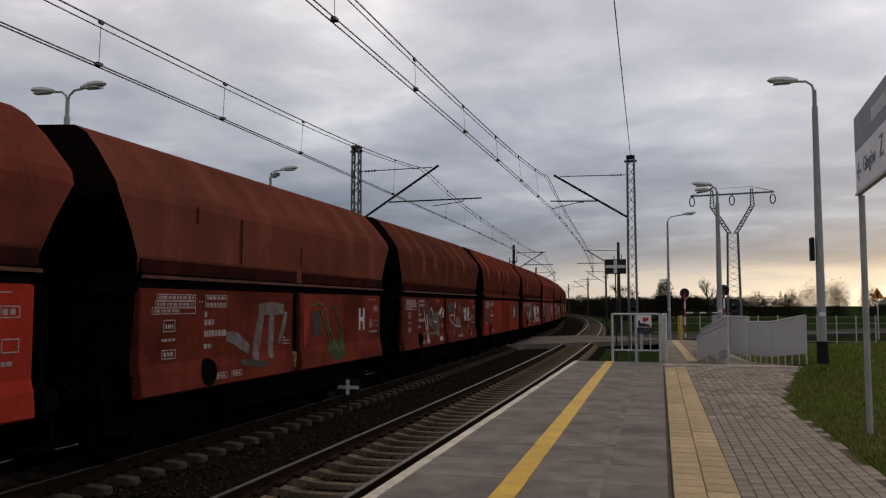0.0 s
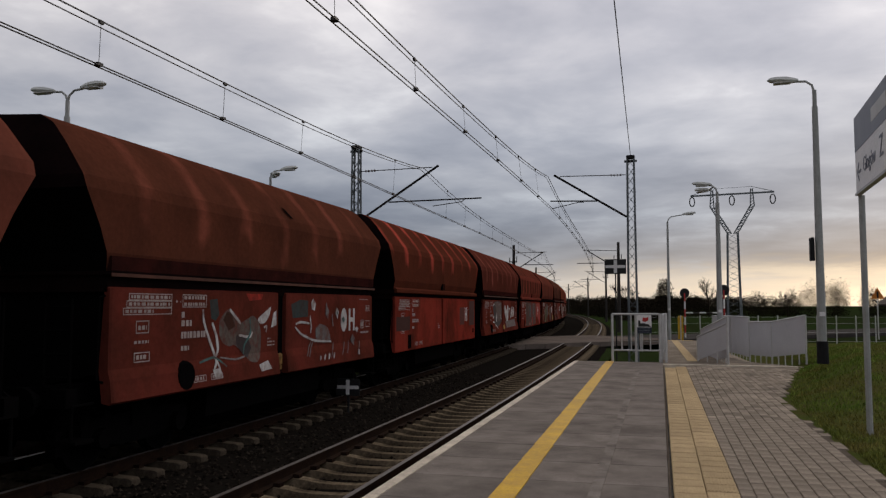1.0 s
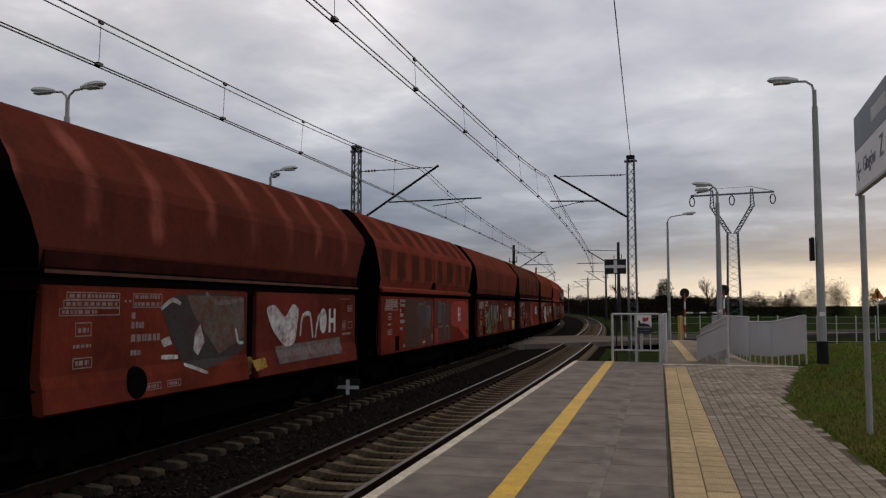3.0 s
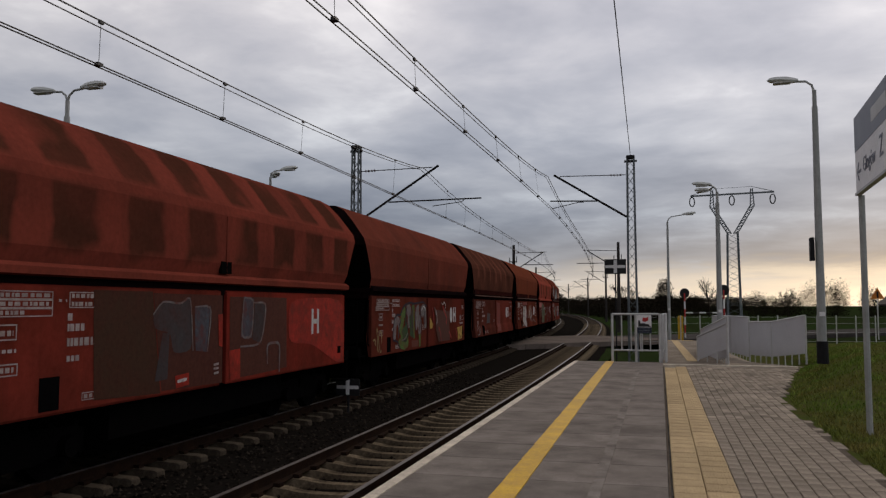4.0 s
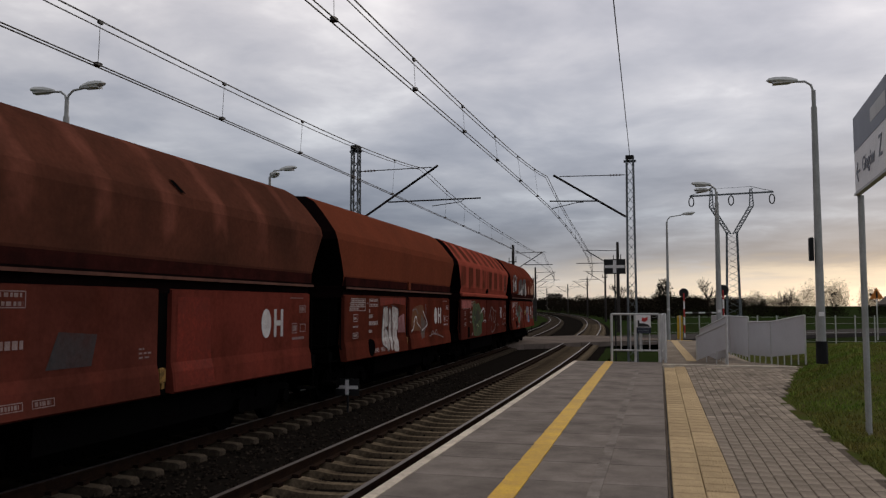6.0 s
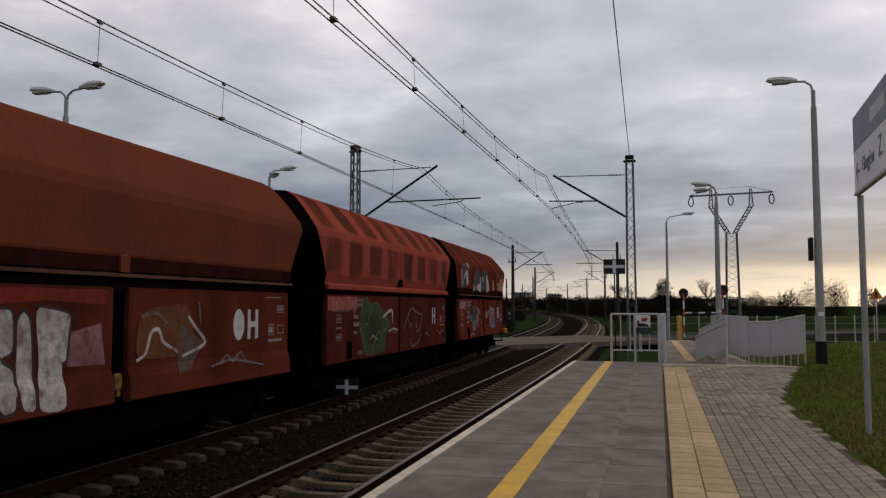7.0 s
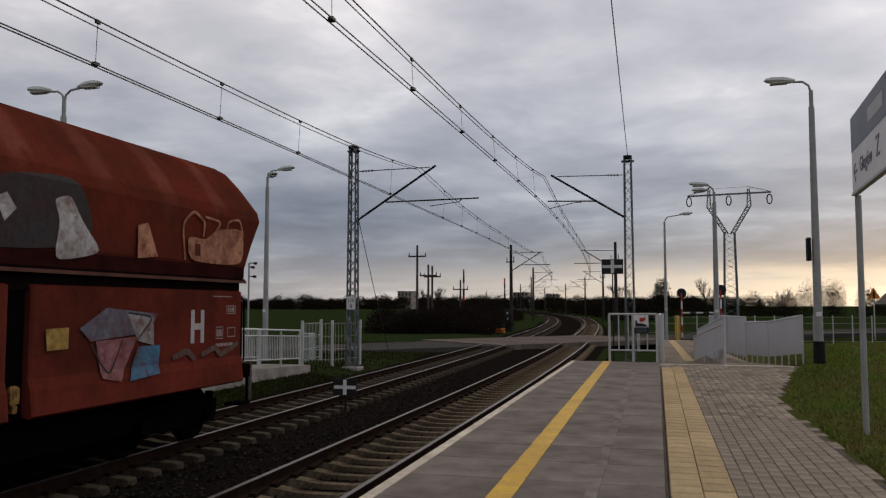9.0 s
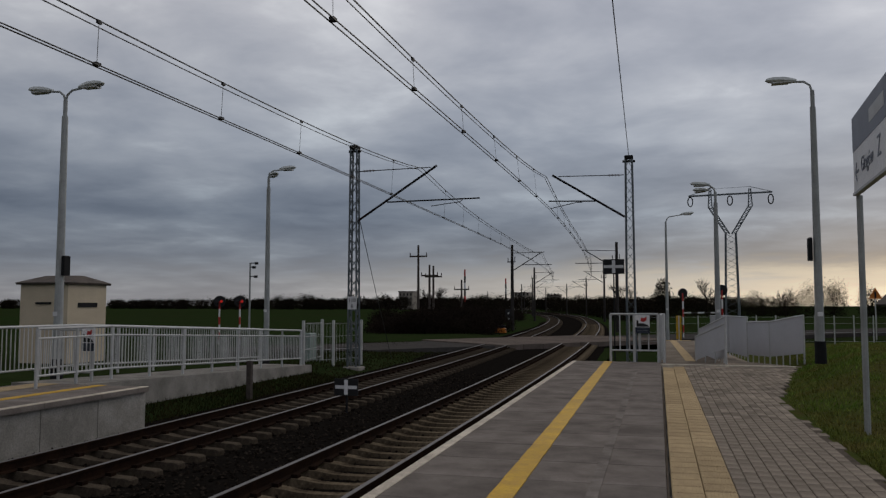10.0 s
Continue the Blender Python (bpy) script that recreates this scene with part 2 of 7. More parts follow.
    def mesh(self, name):
        me = bpy.data.meshes.new(name)
        me.from_pydata(self.v, [], self.f)
        if len(self.f) < 4000:
            bm = bmesh.new()
            bm.from_mesh(me)
            bmesh.ops.recalc_face_normals(bm, faces=bm.faces)
            bm.to_mesh(me)
            bm.free()
        me.update()
        return me


def part(name, built, material, parent=None, label="", m=None, smooth=False):
    """Links a gathered mesh (or a ready one) as one object under its thing."""
    me = built.mesh(name) if isinstance(built, Build) else built
    if not me.materials:
        me.materials.append(material)
    if smooth:
        me.polygons.foreach_set("use_smooth", [True] * len(me.polygons))
    ob = new(name, me)
    ob.parent = parent
    if m is not None:
        ob.matrix_basis = m
    return tagged(ob, label) if label else ob


def thing(name, label, category, m=None, group="", kind=""):
    ob = new(name)
    ob.empty_display_size = 0.2
    if m is not None:
        ob.matrix_basis = m
    return tagged(ob, label, category, group, kind)


def lettering(words, size, m, material, parent, name="lettering", depth=0.002):
    cu = bpy.data.curves.new("letters", "FONT")
    cu.body, cu.size, cu.extrude, cu.align_x = words, size, depth, "CENTER"
    cu.resolution_u = 3
    tmp = bpy.data.objects.new("letters", cu)
    scene.collection.objects.link(tmp)
    me = bpy.data.meshes.new_from_object(tmp.evaluated_get(bpy.context.evaluated_depsgraph_get()))
    bpy.data.objects.remove(tmp)
    me.materials.clear()
    return part(name, me, material, parent, m=m)


def along(xc, s, off=0.0):
    """The point s metres along a track, off metres to its right, and the turn to the left there."""
    start, r = (BEND, RADIUS) if xc == XN else (10.0, 950.0)
    if s <= start:
        return xc + off, s, 0.0
    a = (s - start) / r
    return xc - r + (r + off) * math.cos(a), start + (r + off) * math.sin(a), a


# ---- ground ----


def sheet(name, xs, ys, height, material, kind="structure", label="", category=""):
    b = Build()
    for y in ys:
        for x in xs:
            b.v.append((x, y, height(x, y)))
    n = len(xs)
    b.f = [(j * n + i, j * n + i + 1, (j + 1) * n + i + 1, (j + 1) * n + i) for j in range(len(ys) - 1) for i in range(n - 1)]
    return tagged(part(name, b, material, smooth=True), label, category, "", kind)


def spread(a, b, near, n):
    """n numbers from a to b, denser round near."""
    t = np.linspace(-1, 1, n)
    v = np.sign(t) * np.abs(t) ** 3
    return [float(near + (b - near) * q if q > 0 else near + (near - a) * q) for q in v]


def kerb_x(y):
    """Where the paving ends towards the lawn."""
    if y < 15.2:
        return 2.12
    if y < 16.6:
        return 2.12 + (y - 15.2) * 0.11
    return 2.27 + (y - 16.6) * 0.184


def lie(x, y):
    """The ground's height: a low bed between the platforms, a bank under each."""
    c = along(XN, y)[0] - XN if y > BEND else 0.0
    u = x - c
    z = -0.95
    if u > -2.0:                       # beside the near platform the lawn is level with it
        k = min(max((x - 0.9) / 0.9, 0), 1) * min(max((60 - y) / 25, 0), 1)
        z = -0.95 + 0.92 * k
        if y < 24.2 or x > 4.2:
            z += 0.52 * min(max((x - kerb_x(y) - 0.1) / 1.3, 0), 1) * min(max((y - 12) / 7, 0), 1) * min(max((44 - y) / 18, 0), 1)
        else:
            z -= 0.30
    if u < -10.6:
        z = -0.95 + 0.25 * min((-10.6 - u) / 4, 1) + 0.20 * min((-10.6 - u) / 1.6, 1) * min(max((40 - y) / 8, 0), 1)
    far = max(abs(x), abs(y))
    return z + 0.04 * noise.noise(Vector((x * 0.35, y * 0.35, 0))) * min(far / 10, 1)


def finer(rough, a, b, step):
    """The rough grid lines outside a stretch, even ones inside it."""
    return [v for v in rough if not a - step < v < b + step] + [a + step * i for i in range(int((b - a) / step) + 1)]


gr = sheet("ground", sorted(finer(spread(-2500, 2500, -2, 91), -16, 10, 0.4)), sorted(finer(spread(-300, 3500, 14, 101), 4, 48, 0.8)), lie, M_FIELD, "structure", "flat green winter field and verge reaching the horizon", "ground")


gr.data.materials.append(M_GRASS)
for p in gr.data.polygons:
    if 0.4 < p.center.x < 26 and -20 < p.center.y < 58:
        p.material_index = 1


def ballast():
    def strip(offs, s0, s1, step):
        rings, s = [], s0
        while s <= s1:
            ring = []
            for o, z in offs:
                x, y, _ = along(XN, s, o)
                ring.append((x, y, z + 0.02 * noise.noise(Vector((x * 2, y * 2, 5)))))
            rings.append(ring)
            s += step if s < 60 else step * 6
        return rings
    b = Build()
    prof = [(1.75, -0.97), (1.6, -0.90)] + [(1.6 - 0.4 * i, -0.865) for i in range(1, 17)] + [(-6.1, -0.875), (-7.4, -0.89), (-7.9, -1.0)]
    b.sweep(strip(prof, -140, 420, 1.0), closed=False, caps=False)
    return tagged(part("ballast_bed", b, M_BALLAST, smooth=True), "dark crushed-stone ballast bed under both tracks", "ballast", "", "structure")


def stones():
    rnd = random.Random(5)
    b = Build()
    base = [(1, 0, 0), (-1, 0, 0), (0, 1, 0), (0, -1, 0), (0, 0, 1), (0, 0, -0.6)]
    fs = [(0, 2, 4), (2, 1, 4), (1, 3, 4), (3, 0, 4), (2, 0, 5), (1, 2, 5), (3, 1, 5), (0, 3, 5)]
    for i in range(15000):
        s = 4 + 26 * rnd.random() ** 1.7
        o = rnd.uniform(-6.45, 1.7)
        x, y, _ = along(XN, s, o)
        k = rnd.uniform(0.022, 0.045)
        a = rnd.uniform(0, 6.28)
        ca, sa = math.cos(a), math.sin(a)
        z = (-0.862 if -6.1 < o < 1.6 else -0.93) + rnd.uniform(-0.01, 0.02)
        q = []
        for px, py, pz in base:
            j = k * rnd.uniform(0.7, 1.25)
            q.append((x + (px * ca - py * sa) * j, y + (px * sa + py * ca) * j, z + pz * j * 0.8))
        b.add(q, fs)
    return tagged(part("ballast_stones", b, M_STONE), "loose dark grey crushed ballast stones", "stones", "", "stuff")


def sleeper_mesh(material):
    """Concrete sleeper, lower and slimmer in its middle."""
    b = Build()
    rings = []
    for x, w, z in ((-1.25, 0.13, 0.175), (-1.20, 0.14, 0.20), (-0.80, 0.15, 0.215), (-0.50, 0.145, 0.20), (-0.30, 0.12, 0.165), (0, 0.11, 0.155),
                    (0.30, 0.12, 0.165), (0.50, 0.145, 0.20), (0.80, 0.15, 0.215), (1.20, 0.14, 0.20), (1.25, 0.13, 0.175)):
        rings.append([(x, -w, 0), (x, w, 0), (x, w * 0.72, z), (x, -w * 0.72, z)])
    b.sweep(rings)
    me = b.mesh("sleeper")
    me.materials.append(material)
    return me


def rail_mesh(xc, off, s0, s1, head):
    """Rail section swept along the track; head gives the running surface alone."""
    if head:
        prof = [(-0.036, -0.003), (0.036, -0.003), (0.036, 0.0), (-0.036, 0.0)]
    else:
        prof = [(-0.075, -0.172), (0.075, -0.172), (0.075, -0.160), (0.012, -0.140), (0.012, -0.045), (0.036, -0.035), (0.036, -0.003), (-0.036, -0.003),
                (-0.036, -0.035), (-0.012, -0.045), (-0.012, -0.140), (-0.075, -0.160)]
    rings, s = [], s0
    while s <= s1:
        rings.append([(*along(xc, s, off + o)[:2], RAIL + z) for o, z in prof])
        s += 3.0 if -5 < s < 60 else 8.0
    return Build().sweep(rings)


def track(name, xc, label):
    tr = thing(name, label, "railway track", kind="structure")
    for side in (-0.753, 0.753):
        r = part("rail", rail_mesh(xc, side, -140, 420, False), M_RUST, tr, "rust-brown rail with a shiny running surface")
        part("running_surface", rail_mesh(xc, side, -140, 420, True), M_RAILTOP, r, "polished steel rail head")
    me = sleeper_mesh(M_SLEEPER if xc == XF else M_SLEEPER_PALE)
    rest = Build()
    for i in range(-12, 400):
        s = i * 0.6
        x, y, a = along(xc, s)
        m = Matrix.Translation((x, y, RAIL - 0.385)) @ Matrix.Rotation(a, 4, "Z")
        if 4 < s < 110:
            part("sleeper", me, M_SLEEPER, tr, m=m)
        else:
            rest.add([m @ v.co for v in me.vertices], [tuple(p.vertices) for p in me.polygons])
    tagged(part("far_sleepers", rest, M_SLEEPER, tr), kind="stuff")
    clip = Build()
    for i in range(0, 90):
        for side in (-0.753, 0.753):
            for o in (-0.11, 0.11):
                x, y, _ = along(xc, 4.2 + i * 0.6, side + o)
                clip.box(x - 0.05, x + 0.05, y - 0.06, y + 0.06, RAIL - 0.19, RAIL - 0.125)
    tagged(part("rail_fastenings", clip, M_RUST, tr), kind="stuff")
    return tr


ballast()
stones()
track("track_near", XN, "concrete-sleepered railway track beside the platform, rails curving away")
track("track_far", XF, "concrete-sleepered railway track on which the hopper train runs")

# ---- the near platform ----
END = 25.3


M_WORN = mat("scuffed_slab", (0.27, 0.24, 0.212), (0.15, 0.13, 0.114), 0.85, scale=2.5, grain=60)


def platform_near():
    pf = thing("platform", "grey concrete slab platform with white edge and yellow line", "platform", kind="structure")
    rnd = random.Random(2)
    part("worn_line", Build().box(-0.66, -0.55, -11, 22, -0.005, 0.0052), M_WORN, pf, "pale scuffed line along the slabs")
    core = Build().box(-2.35, 0.05, -12, END - 0.02, -0.95, -0.10)
    core.box(0.05, 1.85, -12, 24.1, -0.95, -0.09)
    part("foundation", core, M_CONCW, pf, "concrete platform foundation wall")
    n = 0
    y = -12.0
    while y < END - 0.01:
        y1 = min(y + 1.0, END)
        part("slab", Build().box(-2.58, 0.045, y + 0.006, y1 - 0.006, -0.16, rnd.uniform(-0.003, 0.003), 0.008), M_CONC, pf)
        part("edge_stripe", Build().box(-2.575, -2.46, y + 0.002, y1 - 0.002, -0.01, 0.0075), M_WHITE, pf, "worn white painted edge stripe")
        part("yellow_stripe", Build().box(-1.50 - 0.007 * max(y - 7, 0), -1.275 - 0.006 * max(y - 7, 0), y, y1, -0.01, 0.008), M_YELLOW, pf, "yellow painted safety line")
        y = y1
    # tactile paving, two rows of ribbed tiles
    tile = Build()
    for j in range(4):
        tile.box(-0.141, 0.141, -0.594 + j * 0.297, -0.300 + j * 0.297, -0.06, 0.0, 0.005)
        for i in range(8):
            x = -0.12 + i * 0.034
            tile.box(x - 0.009, x + 0.009, -0.575 + j * 0.297, -0.32 + j * 0.297, -0.002, 0.004)
    me = tile.mesh("tactile_tile")
    me.materials.append(M_TACT)
    for r, x in enumerate((0.232, 0.522)):
        y = -11.3 + 0.45 * r
        while y < 23.5:
            part("tactile_tile", me, M_TACT, pf, m=pose(x, y, 0.002 + rnd.uniform(-0.002, 0.002), 0, 0, rnd.uniform(-0.2, 0.2)))
            y += 1.21
    part("joint_bed", Build().box(0.05, 0.07, -12, 24.1, -0.09, -0.03), M_JOINT, pf)
    return pf


def paving():
    pv = thing("pavement", "grey concrete block paving beside the platform, moss in its joints", "pavement", kind="structure")
    rnd = random.Random(3)
    part("bedding", Build().add([(0.65, -12, -0.016), (kerb_x(-12) - 0.08, -12, -0.016), (kerb_x(16) - 0.1, 16, -0.016), (kerb_x(24) - 0.12, 24.1, -0.016), (0.65, 24.1, -0.016)], [(0, 1, 2, 3, 4)]), M_JOINT, pv)
    blk = Build().box(-0.064, 0.064, -0.122, 0.122, -0.06, 0.0, 0.007).mesh("paving_block")
    blk.materials.append(M_BLOCK)
    rest = Build()
    x, col, count = 0.735, 0, 0
    while x < 3.6:
        y = -11.8 + 0.083 * (col % 3)
        while y < 23.95:
            if x + 0.05 < kerb_x(y) + rnd.uniform(-0.03, 0.03):
                m = pose(x, y, rnd.uniform(-0.005, 0.002), rnd.uniform(-0.5, 0.5), rnd.uniform(-0.7, 0.7), rnd.uniform(-0.8, 0.8))
                if 7.4 < y < 13.2 and count < 295:
                    part("paving_block", blk, M_BLOCK, pv, m=m)
                    count += 1
                else:
                    rest.add([m @ v.co for v in blk.vertices], [tuple(p.vertices) for p in blk.polygons])
            y += 0.25
        x += 0.134
        col += 1
    tagged(part("paving_blocks", rest, M_BLOCK, pv), kind="stuff")
    part("end_kerb", Build().box(0.05, 3.62, 24.12, 24.24, -0.3, 0.03, 0.015), M_WHITE, pv, "white painted concrete end kerb")
    return pv


platform_near()
paving()

# ---- the opposite platform ----


def platform_far():
    pf = thing("platform", "opposite concrete platform with a worn white edge and yellow line", "platform", kind="structure")
    for i in range(14):
        y0 = 15.0 - (i + 1) * 1.5
        part("wall_panel", Build().box(-10.62, -10.46, y0 + 0.01, y0 + 1.49, -0.95, -0.10, 0.01), M_CONCW, pf)
        part("slab", Build().box(-13.4, -10.38, y0 + 0.006, y0 + 1.494, -0.10, 0.0, 0.01), M_CONC, pf)
        part("edge_stripe", Build().box(-10.53, -10.385, y0 + 0.01, y0 + 1.49, -0.01, 0.006), M_WHITE, pf)
        part("yellow_stripe", Build().box(-11.65, -11.42, y0 + 0.01, y0 + 1.49, -0.01, 0.007), M_YELLOW, pf)
        part("tactile_strip", Build().box(-13.2, -12.6, y0 + 0.01, y0 + 1.49, -0.01, 0.007), M_TACT, pf)
    part("core", Build().box(-13.4, -10.63, -6, 14.98, -0.95, -0.11), M_CONCW, pf)
    return pf


platform_far()

# ---- the train ----
HW = 1.50                      # half a wagon's width
LONG = (2, 4, 5, 8)            # wagons of the longer, flat-flapped kind
LENGTH = {False: 10.2, True: 10.75}   # of a wagon's flaps
PITCH = {False: 12.16, True: 12.61}   # over its buffers
RIB = 1.45                     # from rib to rib of a hood


def dusty(c):
    """A paint colour greyed by coal dust."""
    g = 0.3 * c[0] + 0.6 * c[1] + 0.1 * c[2]
    return tuple(0.96 * v + 0.05 * g for v in c)


def wagon_paint(name, base, light, dark, amount, seed, fresh=0.0, wide=0.62, wander=0.3, reach=0.0, frame_z=0.0, shift=0.0):
    """Oxide paint: faded bands at the ribs, coal dust between them, streaks running down."""
    base, light, dark = dusty(base), dusty(light), dusty(dark)
    ma = bpy.data.materials.new(name)
    ma.use_nodes = True
    t = ma.node_tree
    ln = t.links.new
    bs = t.nodes["Principled BSDF"]
    co = t.nodes.new("ShaderNodeTexCoord")
    sep = t.nodes.new("ShaderNodeSeparateXYZ")
    off = t.nodes.new("ShaderNodeVectorMath")
    off.inputs[1].default_value = (seed * 3.1, seed * 7.7, seed * 1.3)
    ln(co.outputs["Object"], off.inputs[0])
    ln(co.outputs["Object"], sep.inputs[0])

    def m(op, a, b=0.0, c=0.0, clamp=False):
        n = t.nodes.new("ShaderNodeMath")
        n.operation, n.use_clamp = op, clamp
        for i, v in enumerate((a, b, c)):
            if isinstance(v, (int, float)):
                n.inputs[i].default_value = v
            else:
                ln(v, n.inputs[i])
        return n.outputs[0]

    def noise_at(scale, detail, stretch=(1, 1, 1)):
        mp = t.nodes.new("ShaderNodeMapping")
        mp.inputs["Scale"].default_value = stretch
        ln(off.outputs[0], mp.inputs["Vector"])
        n = node(t, "ShaderNodeTexNoise", Scale=scale, Detail=detail, Roughness=0.6)
        ln(mp.outputs[0], n.inputs["Vector"])
        return n.outputs["Fac"]

    def mix(fac, a, b, kind="MIX"):
        n = t.nodes.new("ShaderNodeMix")
        n.data_type, n.blend_type = "RGBA", kind
        for i, v in ((0, fac), (6, a), (7, b)):
            if isinstance(v, (int, float)):
                n.inputs[i].default_value = v
            elif isinstance(v, tuple):
                n.inputs[i].default_value = (*v, 1)
            else:
                ln(v, n.inputs[i])
        return n.outputs[2]

    wob = noise_at(1.1, 3)
    # bands: seven ribs along the body
    ph = m("ADD", m("MULTIPLY_ADD", sep.outputs[1], 1 / RIB, shift), m("MULTIPLY_ADD", wob, wander, -wander / 2))
    tri = m("ABSOLUTE", m("MULTIPLY_ADD", m("FRACT", ph), 2.0, -1.0))
    band = t.nodes.new("ShaderNodeMapRange")
    band.interpolation_type = "SMOOTHSTEP"
    band.inputs["From Min"].default_value, band.inputs["From Max"].default_value = wide, wide + 0.3
    ln(tri, band.inputs["Value"])
    # patches reach to varying heights
    patch = m("MULTIPLY", band.outputs[0], m("MULTIPLY_ADD", noise_at(0.75, 2), 3.2, -0.9, True))
    z = sep.outputs[2]
    if reach:   # streaks end at uneven heights above this level
        patch = m("MULTIPLY", patch, m("MULTIPLY", m("SUBTRACT", m("MULTIPLY_ADD", noise_at(1.4, 2, (1, 1, 0.05)), 1.6, z), reach + 0.8), 5.0, 0, True))
    if frame_z:   # worn paint left along the shoulder and the lower edge
        patch = m("MULTIPLY", patch, 1.8, 0, True)
        edge = m("MULTIPLY", m("SUBTRACT", m("ABSOLUTE", m("SUBTRACT", z, 3.9)), 0.05), 9.0, 0, True)
        patch = m("MULTIPLY", m("MULTIPLY", patch, edge), m("MULTIPLY", m("SUBTRACT", m("MULTIPLY_ADD", wob, 0.5, z), 3.15), 6.0, 0, True))
    big, fine = noise_at(0.8, 5), noise_at(14, 4)
    streak = noise_at(3.2, 4, (1, 1, 0.12))
    col = mix(m("MULTIPLY", patch, amount), base, light)
    col = mix(m("MULTIPLY_ADD", big, 2.6, -0.55, True), dark, col)
    col = mix(m("MULTIPLY", m("MULTIPLY_ADD", streak, 3.0, -1.6, True), 0.5), col, dark)
    col = mix(1.0, col, mix(m("MULTIPLY_ADD", fine, 1.6, -0.3, True), (0.80, 0.78, 0.78), (1.12, 1.1, 1.1)), "MULTIPLY")
    ln(col, bs.inputs["Base Color"])
    bs.inputs["Specular IOR Level"].default_value = 0.0
    ln(m("MULTIPLY_ADD", big, 0.25, 0.65 - 0.15 * fresh), bs.inputs["Roughness"])
    bp = node(t, "ShaderNodeBump", Strength=0.25, Distance=0.02)
    ln(m("ADD", m("MULTIPLY", big, 0.6), m("MULTIPLY", fine, 0.08)), bp.inputs["Height"])
    ln(bp.outputs[0], bs.inputs["Normal"])
    return ma


# near-black: soot plus the shade beneath the wagons, put into the colour
M_UNDER = mat("sooty_shaded_underframe", (0.0045, 0.004, 0.004), (0.003, 0.003, 0.003), 0.95, scale=4)
M_LEDGE = mat("near_black_ledge", (0.012, 0.006, 0.006), (0.006, 0.004, 0.004), 0.85, scale=2)
M_RIM = mat("worn_rim_paint", (0.13, 0.055, 0.04), (0.07, 0.03, 0.022), 0.8, scale=2)
M_MARK = mat("white_stencil", (0.50, 0.48, 0.46), (0.36, 0.34, 0.33), 0.7, scale=6, bump=0.0)
M_FADE = mat("faded_stencil", (0.26, 0.20, 0.19), (0.17, 0.11, 0.10), 0.7, scale=6, bump=0.0)
M_SOOT_SHADE = mat("sooty_shaded_oxide", (0.045, 0.012, 0.010), (0.022, 0.008, 0.007), 0.85, scale=2)


def upper_body(lower, half):
    """The roofed hopper: shoulders over upright sides dished between seven ribs, ends drawn in above and below."""
    b = Build()
    # cross sections by height over the rail: half width, half length
    rows = [(2.72, HW - 0.07, half + 0.02), (2.97, HW + 0.015, half + 0.10), (3.30, HW + 0.02, half + 0.26), (3.78, HW + 0.02, half + 0.56), (3.95, HW - 0.03, half + 0.57), (4.40, HW - 0.37, half + 0.50),
            (4.67, HW - 0.62, half + 0.44), (4.79, HW - 0.84, half + 0.42), (4.83, 0.0, half + 0.40)]
    n = 70
    rings = []
    for i, (z, w, l) in enumerate(rows[:4] if lower else rows[3:]):
        ys = [-l + 2 * l * k / n for k in range(n + 1)]
        dish = 0.022 if 2.8 < z < 4.6 else 0.0
        ws = [max(w - dish * math.sin(math.pi * y / RIB) ** 2, 0.0) for y in ys]
        rings.append([(v, y, z) for v, y in zip(ws, ys)] + [(-v, y, z) for v, y in reversed(list(zip(ws, ys)))])
    return b.sweep(rings)


def lower_panel(y0, y1, flat):
    """A discharge flap: flared out and lipped below on the older wagons, flat on the longer ones."""
    b = Build()
    out = (0.0, 0.0, 0.0) if flat else (0.04, 0.07, 0.04)
    rings = []
    for y in (y0, y0 + 0.04, y1 - 0.04, y1):
        e = 0.0 if y in (y0, y1) else 0.015
        x = HW - 0.02 + e
        rings.append([(x - 0.08, y, 2.53), (x, y, 2.50), (x, y, 1.42), (x + out[0], y, 1.28), (x + out[1], y, 0.99), (HW - 0.02 + out[2], y, 0.96),
                      (HW - 0.10, y, 0.98), (HW - 0.16, y, 1.40)])
    return b.sweep(rings)


def wheelset():
    b = Build()
    for x in (-0.75, 0.75):
        s = 1 if x > 0 else -1
        prof = [(-0.07, 0.49), (-0.04, 0.49), (-0.04, 0.462), (0.065, 0.452), (0.065, 0.38), (0.03, 0.36), (0.02, 0.16), (0.09, 0.14)]
        n = 20
        rings = [[(x + s * o, r * math.cos(2 * math.pi * k / n), r * math.sin(2 * math.pi * k / n)) for k in range(n)] for o, r in prof]
        b.sweep(rings)
    return b.rod((-0.95, 0, 0), (0.95, 0, 0), 0.085, n=10)


def sole_bar(half):
    return Build().box(-0.12, 0.12, -half - 0.55, half + 0.55, 0.98, 1.24)


def cross_beam():
    return Build().box(-1.35, 1.35, -0.11, 0.11, 0.985, 1.22)


def chute_mesh(half):
    """The dark hopper walls behind the flaps, closed by the end bulkheads."""
    return Build().sweep([[(-w, -half + 0.05, z), (w, -half + 0.05, z), (w, half - 0.05, z), (-w, half - 0.05, z)] for z, w in ((0.78, 0.35), (1.22, 0.5), (1.35, 1.25), (3.0, 1.3))])


